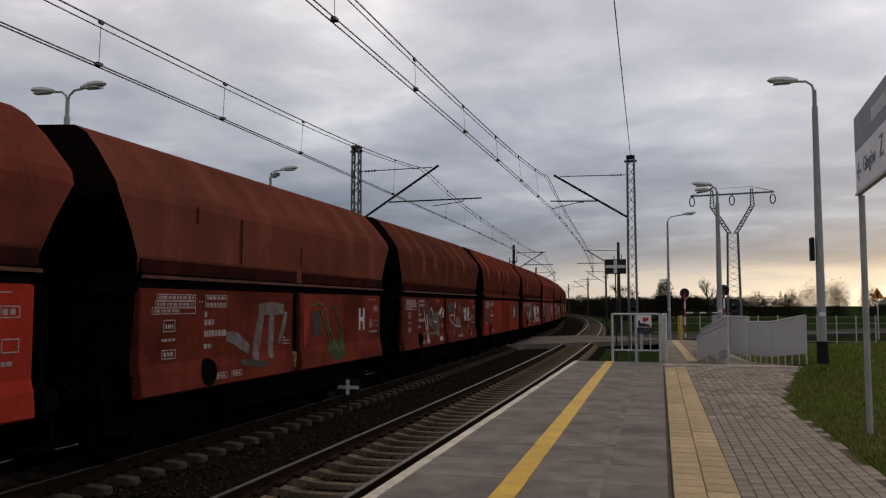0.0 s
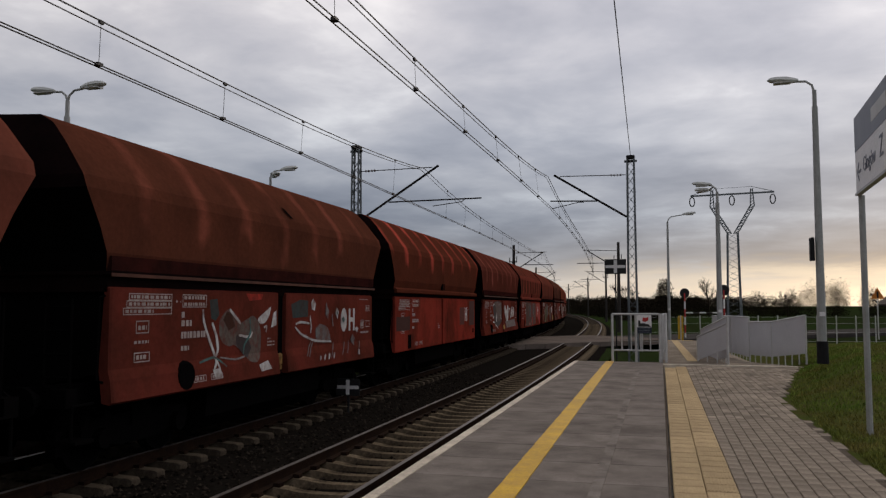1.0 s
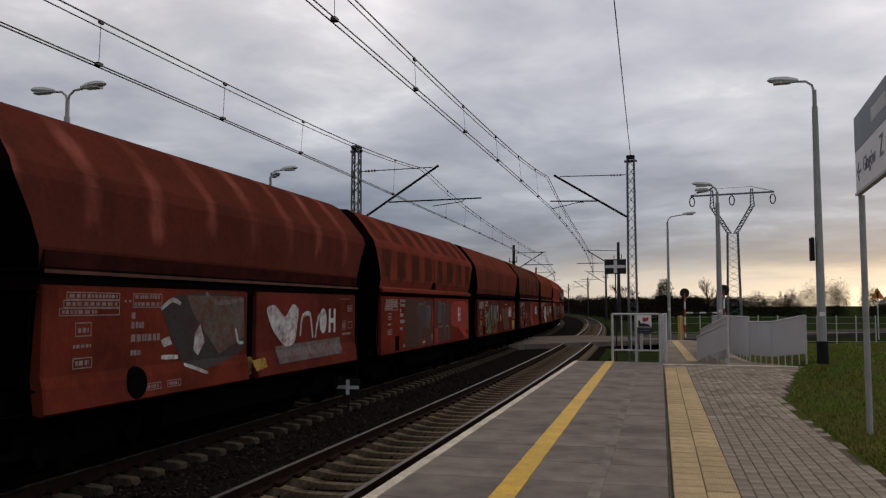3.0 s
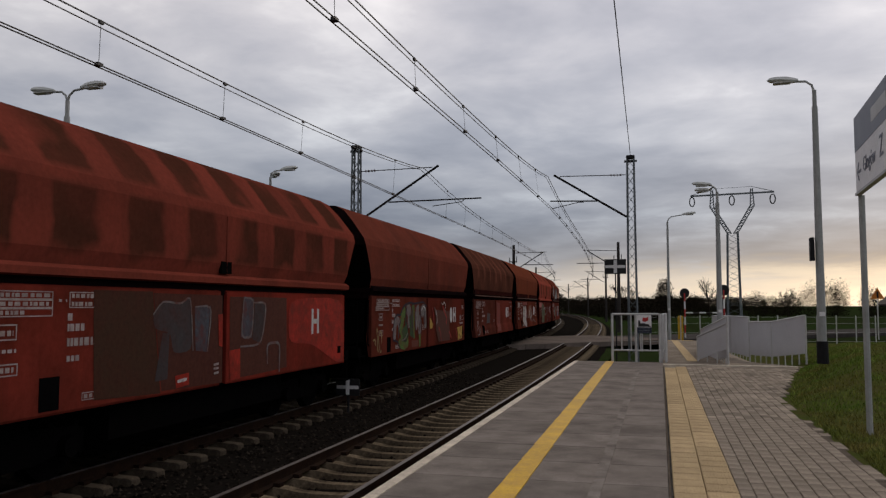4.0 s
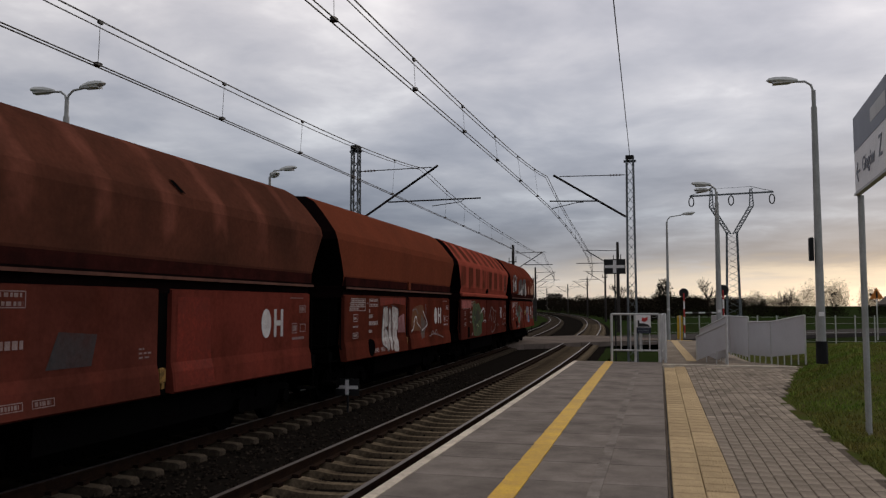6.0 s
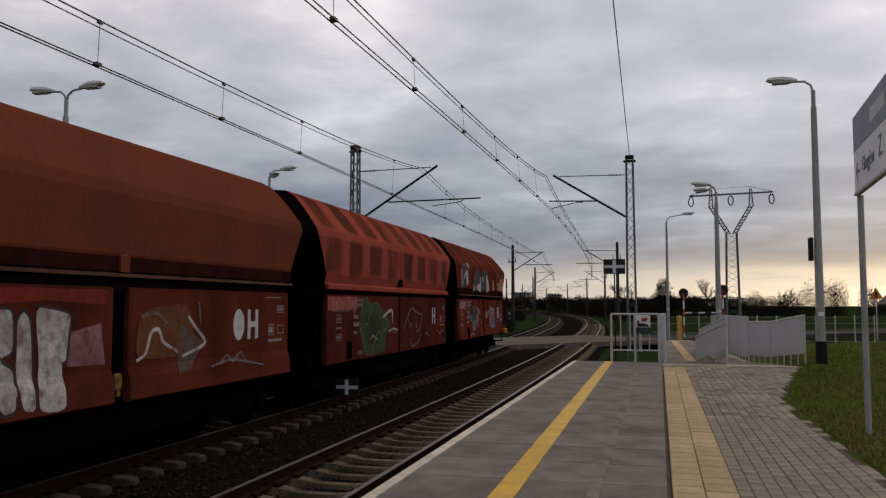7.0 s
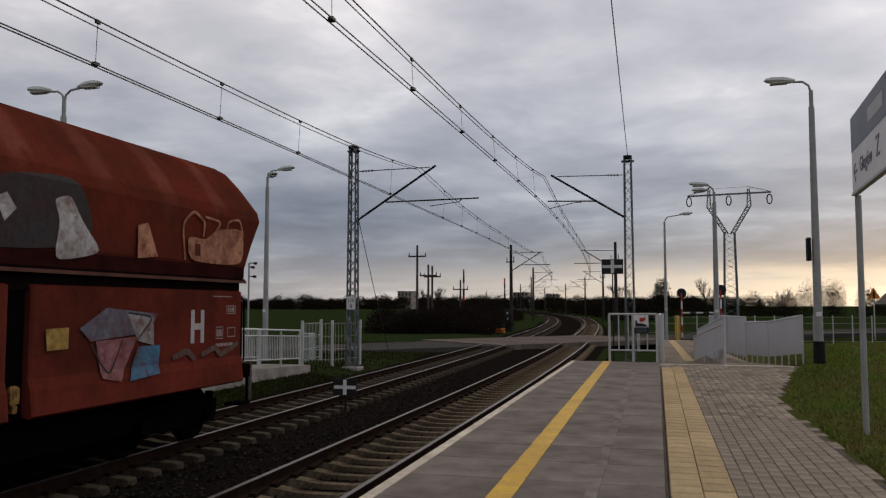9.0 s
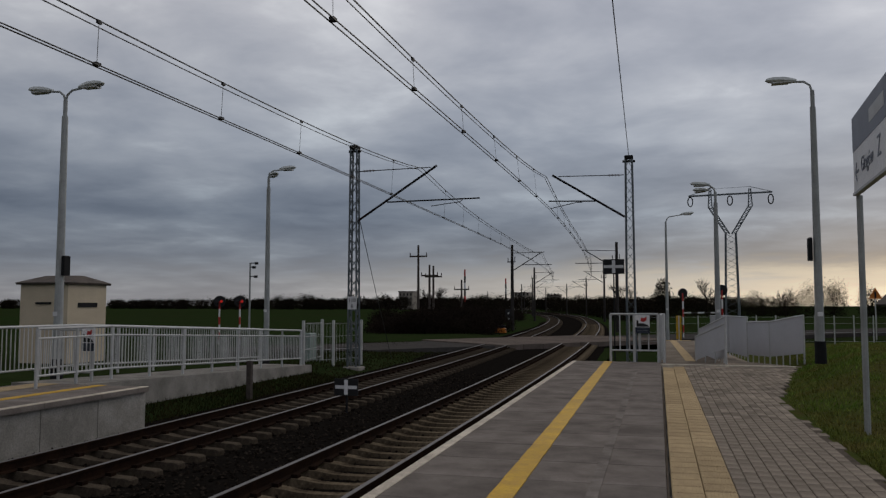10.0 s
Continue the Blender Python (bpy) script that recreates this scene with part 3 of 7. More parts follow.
def bogie_mesh():
    b = Build()
    for x in (-1.0, 1.0):
        b.sweep([[(x - 0.06, y, zb), (x + 0.06, y, zb), (x + 0.06, y, zt), (x - 0.06, y, zt)]
                 for y, zb, zt in ((-1.25, 0.42, 0.66), (-0.9, 0.40, 0.72), (-0.4, 0.30, 0.74), (0.4, 0.30, 0.74), (0.9, 0.40, 0.72), (1.25, 0.42, 0.66))])
        for y in (-0.9, 0.9):
            b.rod((x - 0.12, y, 0.46), (x + 0.18, y, 0.46), 0.14, n=10)
            for dy in (-0.22, 0.22):
                b.rod((x, y + dy, 0.52), (x, y + dy, 0.80), 0.07, n=8)
        for y in (-1.45, -0.35, 0.35, 1.45):
            b.box(x * 0.8 - 0.08, x * 0.8 + 0.08, y - 0.05, y + 0.05, 0.28, 0.62)
    b.box(-1.1, 1.1, -0.22, 0.22, 0.55, 0.95)
    return b


def buffer_mesh(sign, half):
    y = sign * (half + 0.55)
    return Build().rod((0, y, 1.06), (0, y + sign * 0.24, 1.06), 0.12, n=10).rod((0, y + sign * 0.23, 1.06), (0, y + sign * 0.28, 1.06), 0.21, 0.20, n=14)


def hook_mesh(sign, half):
    y = sign * (half + 0.55)
    return Build().box(-0.08, 0.08, min(y, y + sign * 0.24), max(y, y + sign * 0.24), 0.98, 1.12)


def ladder_mesh(sign, half):
    y = sign * (half + 0.43)
    b = Build()
    for x in (0.85, 1.25):
        b.rod((x, y, 1.2), (x, y, 2.35), 0.02)
    for k in range(4):
        b.rod((0.85, y, 1.35 + 0.3 * k), (1.25, y, 1.35 + 0.3 * k), 0.015)
    return b


def step_mesh(sign, half):
    y = sign * (half + 0.5)
    b = Build().tube([(1.35, y, 0.55), (1.35, y, 1.0), (1.35, y - sign * 0.4, 1.0)], 0.025)
    return b.box(1.1, 1.42, min(y, y - sign * 0.35), max(y, y - sign * 0.35), 0.52, 0.56)


def grab_rail(sign, half):
    """A bent hand rail at the wagon's corner."""
    y = sign * (half + 0.06)
    return Build().tube([(1.42, y - sign * 0.04, 2.4), (1.45, y + sign * 0.1, 2.38), (1.45, y + sign * 0.12, 1.3), (1.42, y - sign * 0.04, 1.26)], 0.018, 6)


def apron_mesh(half, flat):
    """The ledge between hood and flaps: a deep near-black step on the older wagons, a slim lip on the longer ones."""
    b = Build().box(-HW + 0.06, HW - 0.06, -half, half, 2.45, 2.72)
    if flat:
        return b.box(-HW - 0.03, HW - 0.01, -half - 0.04, half + 0.04, 2.60, 2.71)
    return b.box(-HW - 0.03, HW + 0.03, -half - 0.04, half + 0.04, 2.68, 2.73)


def rim_mesh(half, flat):
    if flat:
        return Build().sweep([[(HW - 0.008, y, 2.615), (HW + 0.06, y, 2.635), (HW + 0.06, y, 2.725), (HW - 0.02, y, 2.775)] for y in (-half - 0.09, half + 0.09)])
    return Build().box(HW + 0.032, HW + 0.05, -half - 0.05, half + 0.05, 2.655, 2.70)


SHARED = {}


def shared(key, built, material):
    if key not in SHARED:
        me = built.mesh(key if isinstance(key, str) else key[0])
        me.materials.append(material)
        SHARED[key] = me
    return SHARED[key]


def darken_ends(me, material):
    """Blackens the end walls: soot and the shade between wagons, both put in the colour."""
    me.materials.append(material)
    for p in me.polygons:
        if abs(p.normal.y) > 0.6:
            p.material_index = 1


def wagon(k, hood_mat, left_mat, right_mat, label):
    w = thing("hopper_wagon", label, "hopper wagon", group="wagons of the coal train")
    flat = k in LONG
    half = LENGTH[flat] / 2
    up = part("hopper_body", upper_body(True, half), hood_mat, w)
    rf = part("roof", upper_body(False, half), hood_mat, w, "coal-dusted sloping roof")
    darken_ends(up.data, M_UNDER), darken_ends(rf.data, M_LEDGE)
    turn = Matrix.Rotation(math.pi, 4, "Z")
    gap = 0.10 if flat else 0.17
    for y0, y1, ma in ((-half, -gap, left_mat), (gap, half, right_mat)):
        me = lower_panel(y0, y1, flat).mesh("flap")
        part("flap", me, ma, w)
        part("flap", me, ma, w, m=turn)
    part("ledge", shared(("ledge", flat), apron_mesh(half, flat), M_LEDGE), M_LEDGE, w, "near-black ledge under the hopper body")
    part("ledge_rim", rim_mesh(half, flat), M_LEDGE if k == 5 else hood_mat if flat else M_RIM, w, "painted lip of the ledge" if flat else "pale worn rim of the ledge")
    if not flat:
        # this strip's dark colour holds soot and the shade where the hood draws in
        part("apron", Build().sweep([[(HW - 0.06, y, 2.735), (HW + 0.012, y, 2.735), (HW + 0.0185, y, 2.93), (HW - 0.02, y, 2.93)] for y in (-half - 0.02, half + 0.02)]), M_SOOT_SHADE, w, "foot of the hood, darkened for soot and shade")
    part("chute", shared(("chute", flat), chute_mesh(half), M_UNDER), M_UNDER, w, "black hopper chute, soot and shade in its colour")
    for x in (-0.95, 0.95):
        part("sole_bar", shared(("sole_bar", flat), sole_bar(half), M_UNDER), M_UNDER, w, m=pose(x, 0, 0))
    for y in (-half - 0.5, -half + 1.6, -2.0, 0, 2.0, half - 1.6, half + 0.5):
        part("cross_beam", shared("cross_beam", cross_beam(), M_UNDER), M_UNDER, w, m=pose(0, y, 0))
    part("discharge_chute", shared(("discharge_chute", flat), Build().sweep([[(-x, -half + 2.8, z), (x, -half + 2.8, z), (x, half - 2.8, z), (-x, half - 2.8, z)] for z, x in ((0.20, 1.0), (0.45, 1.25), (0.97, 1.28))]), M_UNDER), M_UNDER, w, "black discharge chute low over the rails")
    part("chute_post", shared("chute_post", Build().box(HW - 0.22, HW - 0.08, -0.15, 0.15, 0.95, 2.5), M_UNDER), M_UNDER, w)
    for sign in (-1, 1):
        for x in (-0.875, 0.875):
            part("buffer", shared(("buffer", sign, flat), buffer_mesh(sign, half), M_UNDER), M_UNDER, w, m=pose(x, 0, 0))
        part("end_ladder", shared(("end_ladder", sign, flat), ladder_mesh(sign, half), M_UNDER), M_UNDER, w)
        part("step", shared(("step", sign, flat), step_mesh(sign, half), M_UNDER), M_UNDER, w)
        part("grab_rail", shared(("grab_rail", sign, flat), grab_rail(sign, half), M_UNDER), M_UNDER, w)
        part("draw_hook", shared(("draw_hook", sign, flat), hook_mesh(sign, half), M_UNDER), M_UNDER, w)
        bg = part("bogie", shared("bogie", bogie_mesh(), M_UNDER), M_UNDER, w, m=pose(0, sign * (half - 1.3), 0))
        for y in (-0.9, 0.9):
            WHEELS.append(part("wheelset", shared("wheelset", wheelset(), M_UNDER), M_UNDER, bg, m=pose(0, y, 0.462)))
    WAGONS.append((k, w))
    HOOD[k] = hood_mat
    return w


WAGONS, WHEELS, HOOD = [], [], {}
OX = (0.158, 0.026, 0.014)
PALE = (0.32, 0.052, 0.030)
SOOT = (0.042, 0.013, 0.008)
FRESH = (0.36, 0.026, 0.014)
# (paint of the body, of the first flap, of the second): base, light, dark, strength of the bands
RUSTY, UMB = (0.15, 0.028, 0.017), (0.040, 0.016, 0.010)
SCHEMES = [
    (-1, ((0.14, 0.036, 0.022), PALE, SOOT, 0.4), (FRESH, FRESH, OX, 0.3), (FRESH, FRESH, OX, 0.3), "rust-brown coal hopper wagon with bright red flaps"),
    (0, ((0.15, 0.044, 0.027), (0.20, 0.062, 0.038), (0.085, 0.030, 0.02), 0.7), (RUSTY, PALE, SOOT, 0.1), ((0.17, 0.032, 0.020), PALE, SOOT, 0.1), "rust-brown coal hopper wagon with faint grey tags"),
    (1, ((0.10, 0.032, 0.018), (0.21, 0.060, 0.036), (0.055, 0.020, 0.012), 0.95), ((0.13, 0.027, 0.018), PALE, UMB, 0.1), ((0.13, 0.027, 0.018), PALE, UMB, 0.1), "brown coal hopper wagon with silver and teal tags"),
    (2, ((0.098, 0.026, 0.014), (0.44, 0.068, 0.042), (0.066, 0.021, 0.012), 1.0), ((0.22, 0.030, 0.018), PALE, UMB, 0.2), ((0.24, 0.030, 0.018), PALE, UMB, 0.2), "brown coal hopper wagon with pale red streaks"),
    (3, ((0.105, 0.026, 0.017), (0.23, 0.066, 0.046), (0.060, 0.019, 0.012), 0.95), (RUSTY, PALE, SOOT, 0.1), ((0.14, 0.028, 0.019), PALE, SOOT, 0.1), "rust-brown coal hopper wagon with white tags"),
    (4, ((0.19, 0.040, 0.025), (0.058, 0.022, 0.013), (0.11, 0.028, 0.018), 0.95), ((0.17, 0.026, 0.016), PALE, SOOT, 0.1), ((0.20, 0.026, 0.016), FRESH, UMB, 0.2), "brown striped coal hopper wagon with one bright red flap"),
    (5, ((0.145, 0.036, 0.022), (0.18, 0.050, 0.033), (0.080, 0.027, 0.018), 0.4), ((0.115, 0.026, 0.016), PALE, UMB, 0.1), ((0.11, 0.022, 0.014), PALE, UMB, 0.1), "rust-brown coal hopper wagon with a green tag"),
    (6, ((0.095, 0.034, 0.021), (0.18, 0.062, 0.040), (0.045, 0.020, 0.013), 0.9), ((0.10, 0.028, 0.019), PALE, SOOT, 0.1), ((0.14, 0.030, 0.02), PALE, SOOT, 0.1), "sooty brown coal hopper wagon"),
    (7, ((0.155, 0.041, 0.020), (0.17, 0.046, 0.025), (0.115, 0.034, 0.018), 0.1), ((0.105, 0.024, 0.014), PALE, SOOT, 0.1), ((0.115, 0.026, 0.015), PALE, SOOT, 0.1), "cleaner orange-brown coal hopper wagon with a white tag"),
    (8, ((0.30, 0.064, 0.040), (0.072, 0.026, 0.015), (0.20, 0.042, 0.026), 0.95), ((0.095, 0.021, 0.015), PALE, SOOT, 0.1), ((0.095, 0.021, 0.015), PALE, SOOT, 0.1), "pale red coal hopper wagon with a big green tag"),
    (9, ((0.125, 0.025, 0.014), (0.18, 0.052, 0.034), (0.052, 0.020, 0.013), 0.9), (RUSTY, PALE, UMB, 0.1), ((0.14, 0.026, 0.017), PALE, UMB, 0.1), "last coal hopper wagon, brown, with blue and white tags"),
]
for k, a, b, c, words in SCHEMES:
    look_of = {0: dict(wide=0.55), 1: dict(wide=0.66, wander=0.35, reach=3.2), 2: dict(wide=0.64, wander=0.25, reach=3.5), 3: dict(wide=0.62, wander=0.3, reach=3.25), 9: dict(wide=0.58, wander=0.3, reach=3.7),
               4: dict(wide=0.30, wander=0.25, frame_z=1.0, shift=0.5), 6: dict(wide=0.62, reach=3.2), 8: dict(wide=0.30, wander=0.25, frame_z=1.0, shift=0.5)}.get(k, {})
    wagon(k, wagon_paint("hood_paint", *a, k + 2, **look_of), wagon_paint("flap_paint", *b, k + 20), wagon_paint("flap_paint", *c, k + 40), words)


# ---- stencils and spray paint on the wagons ----


def side_x(z, flat=False):
    """Half width of a wagon's side at a height over the rail."""
    zs = (0.96, 1.28, 1.42, 2.53, 2.70, 2.97, 3.78, 3.95, 4.40, 4.67)
    xs = (HW - 0.005 if flat else HW + 0.065, HW - 0.005 if flat else HW + 0.035, HW - 0.005, HW - 0.005, HW + 0.02, HW + 0.02, HW + 0.022, HW - 0.03, HW - 0.37, HW - 0.62)
    return float(np.interp(z, zs, xs))


def stroke(pts, width, lift, flat):
    """A painted stroke on the side, through points (along, up), thinner at its ends."""
    b = Build()
    pts = rounded(pts, False)
    dense = []
    for (y0, z0), (y1, z1) in zip(pts, pts[1:]):
        n = max(1, int(math.hypot(y1 - y0, z1 - z0) / 0.10))
        dense += [(y0 + (y1 - y0) * i / n, z0 + (z1 - z0) * i / n) for i in range(n)]
    dense.append(pts[-1])
    for i, (y, z) in enumerate(dense):
        p, q = dense[max(i - 1, 0)], dense[min(i + 1, len(dense) - 1)]
        d = math.hypot(q[0] - p[0], q[1] - p[1]) or 1
        ny, nz = -(q[1] - p[1]) / d, (q[0] - p[0]) / d
        w = width * (0.6 + 0.4 * math.sin(math.pi * min(max(i / max(len(dense) - 1, 1), 0.12), 0.88)))
        for s in (-0.5, 0.5):
            zz = z + nz * w * s
            b.v.append((side_x(zz, flat) + lift, y + ny * w * s, zz))
    b.f = [(2 * i, 2 * i + 1, 2 * i + 3, 2 * i + 2) for i in range(len(dense) - 1)]
    return b


def rounded(pts, closed):
    """Cuts the corners of a line twice, as a spray can rounds them."""
    for cut in (0.16, 0.25):
        out = [] if closed else [pts[0]]
        for i in range(len(pts) if closed else len(pts) - 1):
            (y0, z0), (y1, z1) = pts[i], pts[(i + 1) % len(pts)]
            out += [(y0 + (y1 - y0) * cut, z0 + (z1 - z0) * cut), (y1 + (y0 - y1) * cut, z1 + (z0 - z1) * cut)]
        pts = out if closed else out + [pts[-1]]
    return pts


def patch(rim, lift, flat=False):
    """A painted field on the side, bent with it."""
    bm = bmesh.new()
    bm.faces.new([bm.verts.new((0, y, z)) for y, z in rim])
    for level in (1.28, 1.42, 3.78):
        bmesh.ops.bisect_plane(bm, geom=bm.verts[:] + bm.edges[:] + bm.faces[:], plane_co=(0, 0, level), plane_no=(0, 0, 1))
    bmesh.ops.triangulate(bm, faces=bm.faces[:])
    for v in bm.verts:
        v.co.x = side_x(v.co.z, flat) + lift
    if sum(f.normal.x for f in bm.faces) < 0:
        bmesh.ops.reverse_faces(bm, faces=bm.faces[:])
    me = bpy.data.meshes.new("patch")
    bm.to_mesh(me)
    bm.free()
    return me


SPRAY, COUNT = {}, {}


def spray(colour):
    """Thin, blotchy spray paint through which the oxide shows."""
    if colour not in SPRAY:
        SPRAY[colour] = mat("spray_paint", tuple(c * 0.9 for c in colour), tuple(c * 0.42 + o * 0.18 for c, o in zip(colour, OX)), 0.75, scale=1.7, grain=14, bump=0.02, spots=tuple((c * 0.75 + o * 0.06 if max(colour) < 0.09 else c * 0.15 + o * 0.5) for c, o in zip(colour, OX)), spot_at=0.47, fade=0.22)
    return SPRAY[colour]


def paint(k, colour, width, *pts):
    """Spray paint on wagon k: a filled shape, or a stroke of some width; points (along, up) in metres."""
    w, flat = BY[k], k in LONG
    COUNT[k] = COUNT.get(k, 0) + 1
    lift = 0.0035 + 0.0006 * COUNT[k]
    half = LENGTH[flat] / 2 - 0.05
    top = 2.48 if min(p[1] for p in pts) < 2.5 else 3.95
    pts = [(min(max(y, -half), half), min(max(z, 1.0), top)) for y, z in pts]
    if width:
        part("spray_stroke", stroke(pts, width, lift, flat), spray(colour), w, "loose spray-painted stroke")
    else:
        part("spray_shape", patch(rounded(pts, True) if len(pts) > 5 else pts, lift, flat), spray(colour), w, "spray-painted lettering shape")


def stencils(w, k, both):
    flat = k in LONG
    half = LENGTH[flat] / 2
    X = lambda z, l=0.004: side_x(z, flat) + l

    def bar(b, y0, y1, z0, z1, l=0.004):
        b.add([(X(z0, l), y0, z0), (X(z0, l), y1, z0), (X(z1, l), y1, z1), (X(z1, l), y0, z1)], [(0, 1, 2, 3)])

    def box(b, y0, y1, z0, z1, t=0.018):
        bar(b, y0, y1, z0, z0 + t), bar(b, y0, y1, z1 - t, z1), bar(b, y0, y0 + t, z0, z1), bar(b, y1 - t, y1, z0, z1)
        return b

    def row(b, y0, y1, z, h, step, fill=0.7):
        y = y0
        while y < y1:
            l = step * rnd.uniform(0.5, 1.4)
            bar(b, y, min(y + l * fill, y1), z - h / 2, z + h / 2)
            y += l
        return b
    rnd = random.Random(k + 90)
    faint = k in (6, 8, 3)
    ma = M_FADE if faint else M_STENCIL
    e = -half
    put = lambda b: part("stencil", b, ma, w, "white stencilled data panel")
    # the table of loads, three boxed rows stepping in, and its neighbour
    for i, (z, y0) in enumerate(((2.39, 0.38), (2.29, 0.33), (2.19, 0.26))):
        put(row(box(Build(), e + y0, e + 1.40, z - 0.05, z + 0.05, 0.014), e + y0 + 0.05, e + (1.35 if i < 2 else 0.95), z, 0.045, 0.10))
    put(row(row(box(Build(), e + 1.68, e + 2.36, 2.24, 2.44, 0.014), e + 1.72, e + 2.30, 2.39, 0.05, 0.09), e + 1.72, e + 2.32, 2.29, 0.05, 0.09))
    put(row(Build(), e + 1.50, e + 1.64, 2.33, 0.03, 0.09, 0.4))
    put(row(box(Build(), e + 0.55, e + 0.85, 1.88, 2.06, 0.016), e + 0.60, e + 0.80, 1.96, 0.06, 0.08))
    put(row(Build(), e + 0.52, e + 0.85, 1.76, 0.04, 0.07))
    put(row(box(Build(), e + 0.52, e + 0.88, 1.48, 1.62, 0.016), e + 0.57, e + 0.82, 1.55, 0.06, 0.08))
    for z, l, h in ((2.13, 0.08, 0.09), (2.00, 0.30, 0.09), (1.82, 0.68, 0.10), (1.62, 0.22, 0.07)):
        put(row(Build(), e + 1.66, e + 1.66 + l, z, h, 0.09, 0.75))
    for y in (1.95, 2.45):
        put(row(box(Build(), e + y, e + y + 0.36, 1.08, 1.18, 0.012), e + y + 0.04, e + y + 0.30, 1.13, 0.05, 0.07))
    for z, l in ((1.66, 0.12), (1.60, 0.28), (1.54, 0.28)):
        put(row(Build(), -0.62, -0.62 + l, z, 0.025, 0.12))
    # signs near the other end
    put(row(box(Build(), half - 0.52, half - 0.22, 2.13, 2.27, 0.014), half - 0.48, half - 0.27, 2.20, 0.07, 0.09))
    put(box(Build(), half - 0.48, half - 0.22, 1.74, 1.90, 0.014))
    put(row(box(Build(), half - 0.85, half - 0.62, 1.72, 1.92, 0.014), half - 0.82, half - 0.65, 1.82, 0.12, 0.06))
    put(row(Build(), half - 0.85, half - 0.30, 1.62, 0.05, 0.10, 0.8))
    if not flat:
        put(row(Build(), half - 0.95, half - 0.35, 2.42, 0.014, 0.3, 0.9))
    hy = 3.66 if both else 3.7
    let = Build()
    for y0, y1, z0, z1 in ((-0.19, -0.09, 1.68, 2.2), (0.09, 0.19, 1.68, 2.2), (-0.09, 0.09, 1.89, 1.99)):
        let.box(X(1.9, 0.002), X(1.9, 0.006), hy + y0, hy + y1, z0, z1)
    part("letter", let, M_MARK, w, "white stencilled letter H")
    if both:
        part("white_disc", patch([(hy - 0.50 + 0.19 * math.cos(2 * math.pi * i / 18), 1.94 + 0.27 * math.sin(2 * math.pi * i / 18)) for i in range(18)], 0.005, flat), M_MARK, w, "white painted disc")
    # cover, lock and hood fittings
    if flat:
        part("square_opening", Build().box(HW - 0.06, X(1.1, 0.006), e + 1.22, e + 1.55, 1.02, 1.42), M_UNDER, w, "black square opening in the flap")
        part("centre_seam", Build().box(HW - 0.02, HW + 0.030, -0.014, 0.014, 2.78, 3.76), HOOD[k], w)
        part("lamp_bracket", Build().box(HW - 0.06, X(1.1, 0.006), half - 0.45, half - 0.25, 1.2, 1.36), M_UNDER, w)
    else:
        part("round_cover", Build().rod((X(1.2) - 0.05, e + 1.75, 1.2), (X(1.2) + 0.02, e + 1.75, 1.2), 0.24, 0.21, 14), M_UNDER, w, "black round cover")
        part("lock", Build().box(HW - 0.09, HW - 0.03, -0.07, 0.07, 1.15, 1.36, 0.03).box(HW - 0.09, HW - 0.02, -0.04, 0.03, 1.05, 1.15, 0.02), M_LOCK, w, "dirty yellow flap lock")
    if k in (2, 4, 8):
        part("inspection_hole", Build().box(HW - 0.02, HW + 0.03, -0.17, 0.15, 2.80, 3.0), M_UNDER, w)
    if k in (0, 7):
        part("side_rib", Build().box(HW - 0.02, HW + 0.055, -0.13, 0.07, 2.72, 2.96, 0.02), HOOD[k], w)
    if k in (1, 6):
        part("roof_dent", Build().add([(side_x(z) + 0.02, y, z) for y, z in ((0.28, 4.20), (0.40, 4.20), (0.52, 4.0), (0.40, 4.0))], [(0, 1, 2, 3)]), M_UNDER, w, "small dark gash in the roof")
    if k == 0:
        for y, z0, z1 in ((-3.75, 3.55, 3.82), (-2.35, 2.98, 3.75), (0.1, 3.05, 3.45)):
            part("rust_streak", patch([(y, z0), (y + 0.05, z0), (y + 0.05, z1), (y, z1)], 0.004), M_SOOT_SHADE, w)


M_LOCK = mat("dirty_yellow_lock", (0.30, 0.17, 0.05), (0.10, 0.06, 0.02), 0.8, scale=9)
M_STENCIL = mat("dirty_white_stencil", (0.36, 0.31, 0.29), (0.24, 0.18, 0.17), 0.7, scale=6, bump=0.0)
GREY, DGREY, WHT = (0.19, 0.18, 0.175), (0.045, 0.044, 0.046), (0.62, 0.61, 0.59)
SLATE, CLAY, CLAYR, UMBER, UMBER2 = (0.075, 0.085, 0.105), (0.13, 0.11, 0.095), (0.13, 0.035, 0.02), (0.045, 0.022, 0.012), (0.075, 0.024, 0.015)
GREEN, LIME, DGREEN, PALEG = (0.024, 0.066, 0.022), (0.085, 0.17, 0.035), (0.013, 0.032, 0.014), (0.3, 0.36, 0.2)
TEAL, DTEAL, TEALG, NAVYB = (0.06, 0.17, 0.16), (0.03, 0.055, 0.055), (0.07, 0.22, 0.15), (0.009, 0.012, 0.026)
PINK, PINKB, PEACH, BLUE, BLUEG = (0.34, 0.16, 0.17), (0.42, 0.12, 0.11), (0.52, 0.25, 0.15), (0.06, 0.20, 0.32), (0.17, 0.18, 0.23)
YEL, YELP, PALEY, GOLD = (0.52, 0.33, 0.06), (0.55, 0.38, 0.10), (0.38, 0.30, 0.13), (0.19, 0.08, 0.025)
REDP, REDP2, REDD, FRESHP, OXP, PWHT, PWHT2 = (0.36, 0.025, 0.02), (0.26, 0.03, 0.016), (0.12, 0.02, 0.014), (0.40, 0.028, 0.016), (0.13, 0.025, 0.015), (0.62, 0.60, 0.57), (0.40, 0.40, 0.40)
BY = dict(WAGONS)
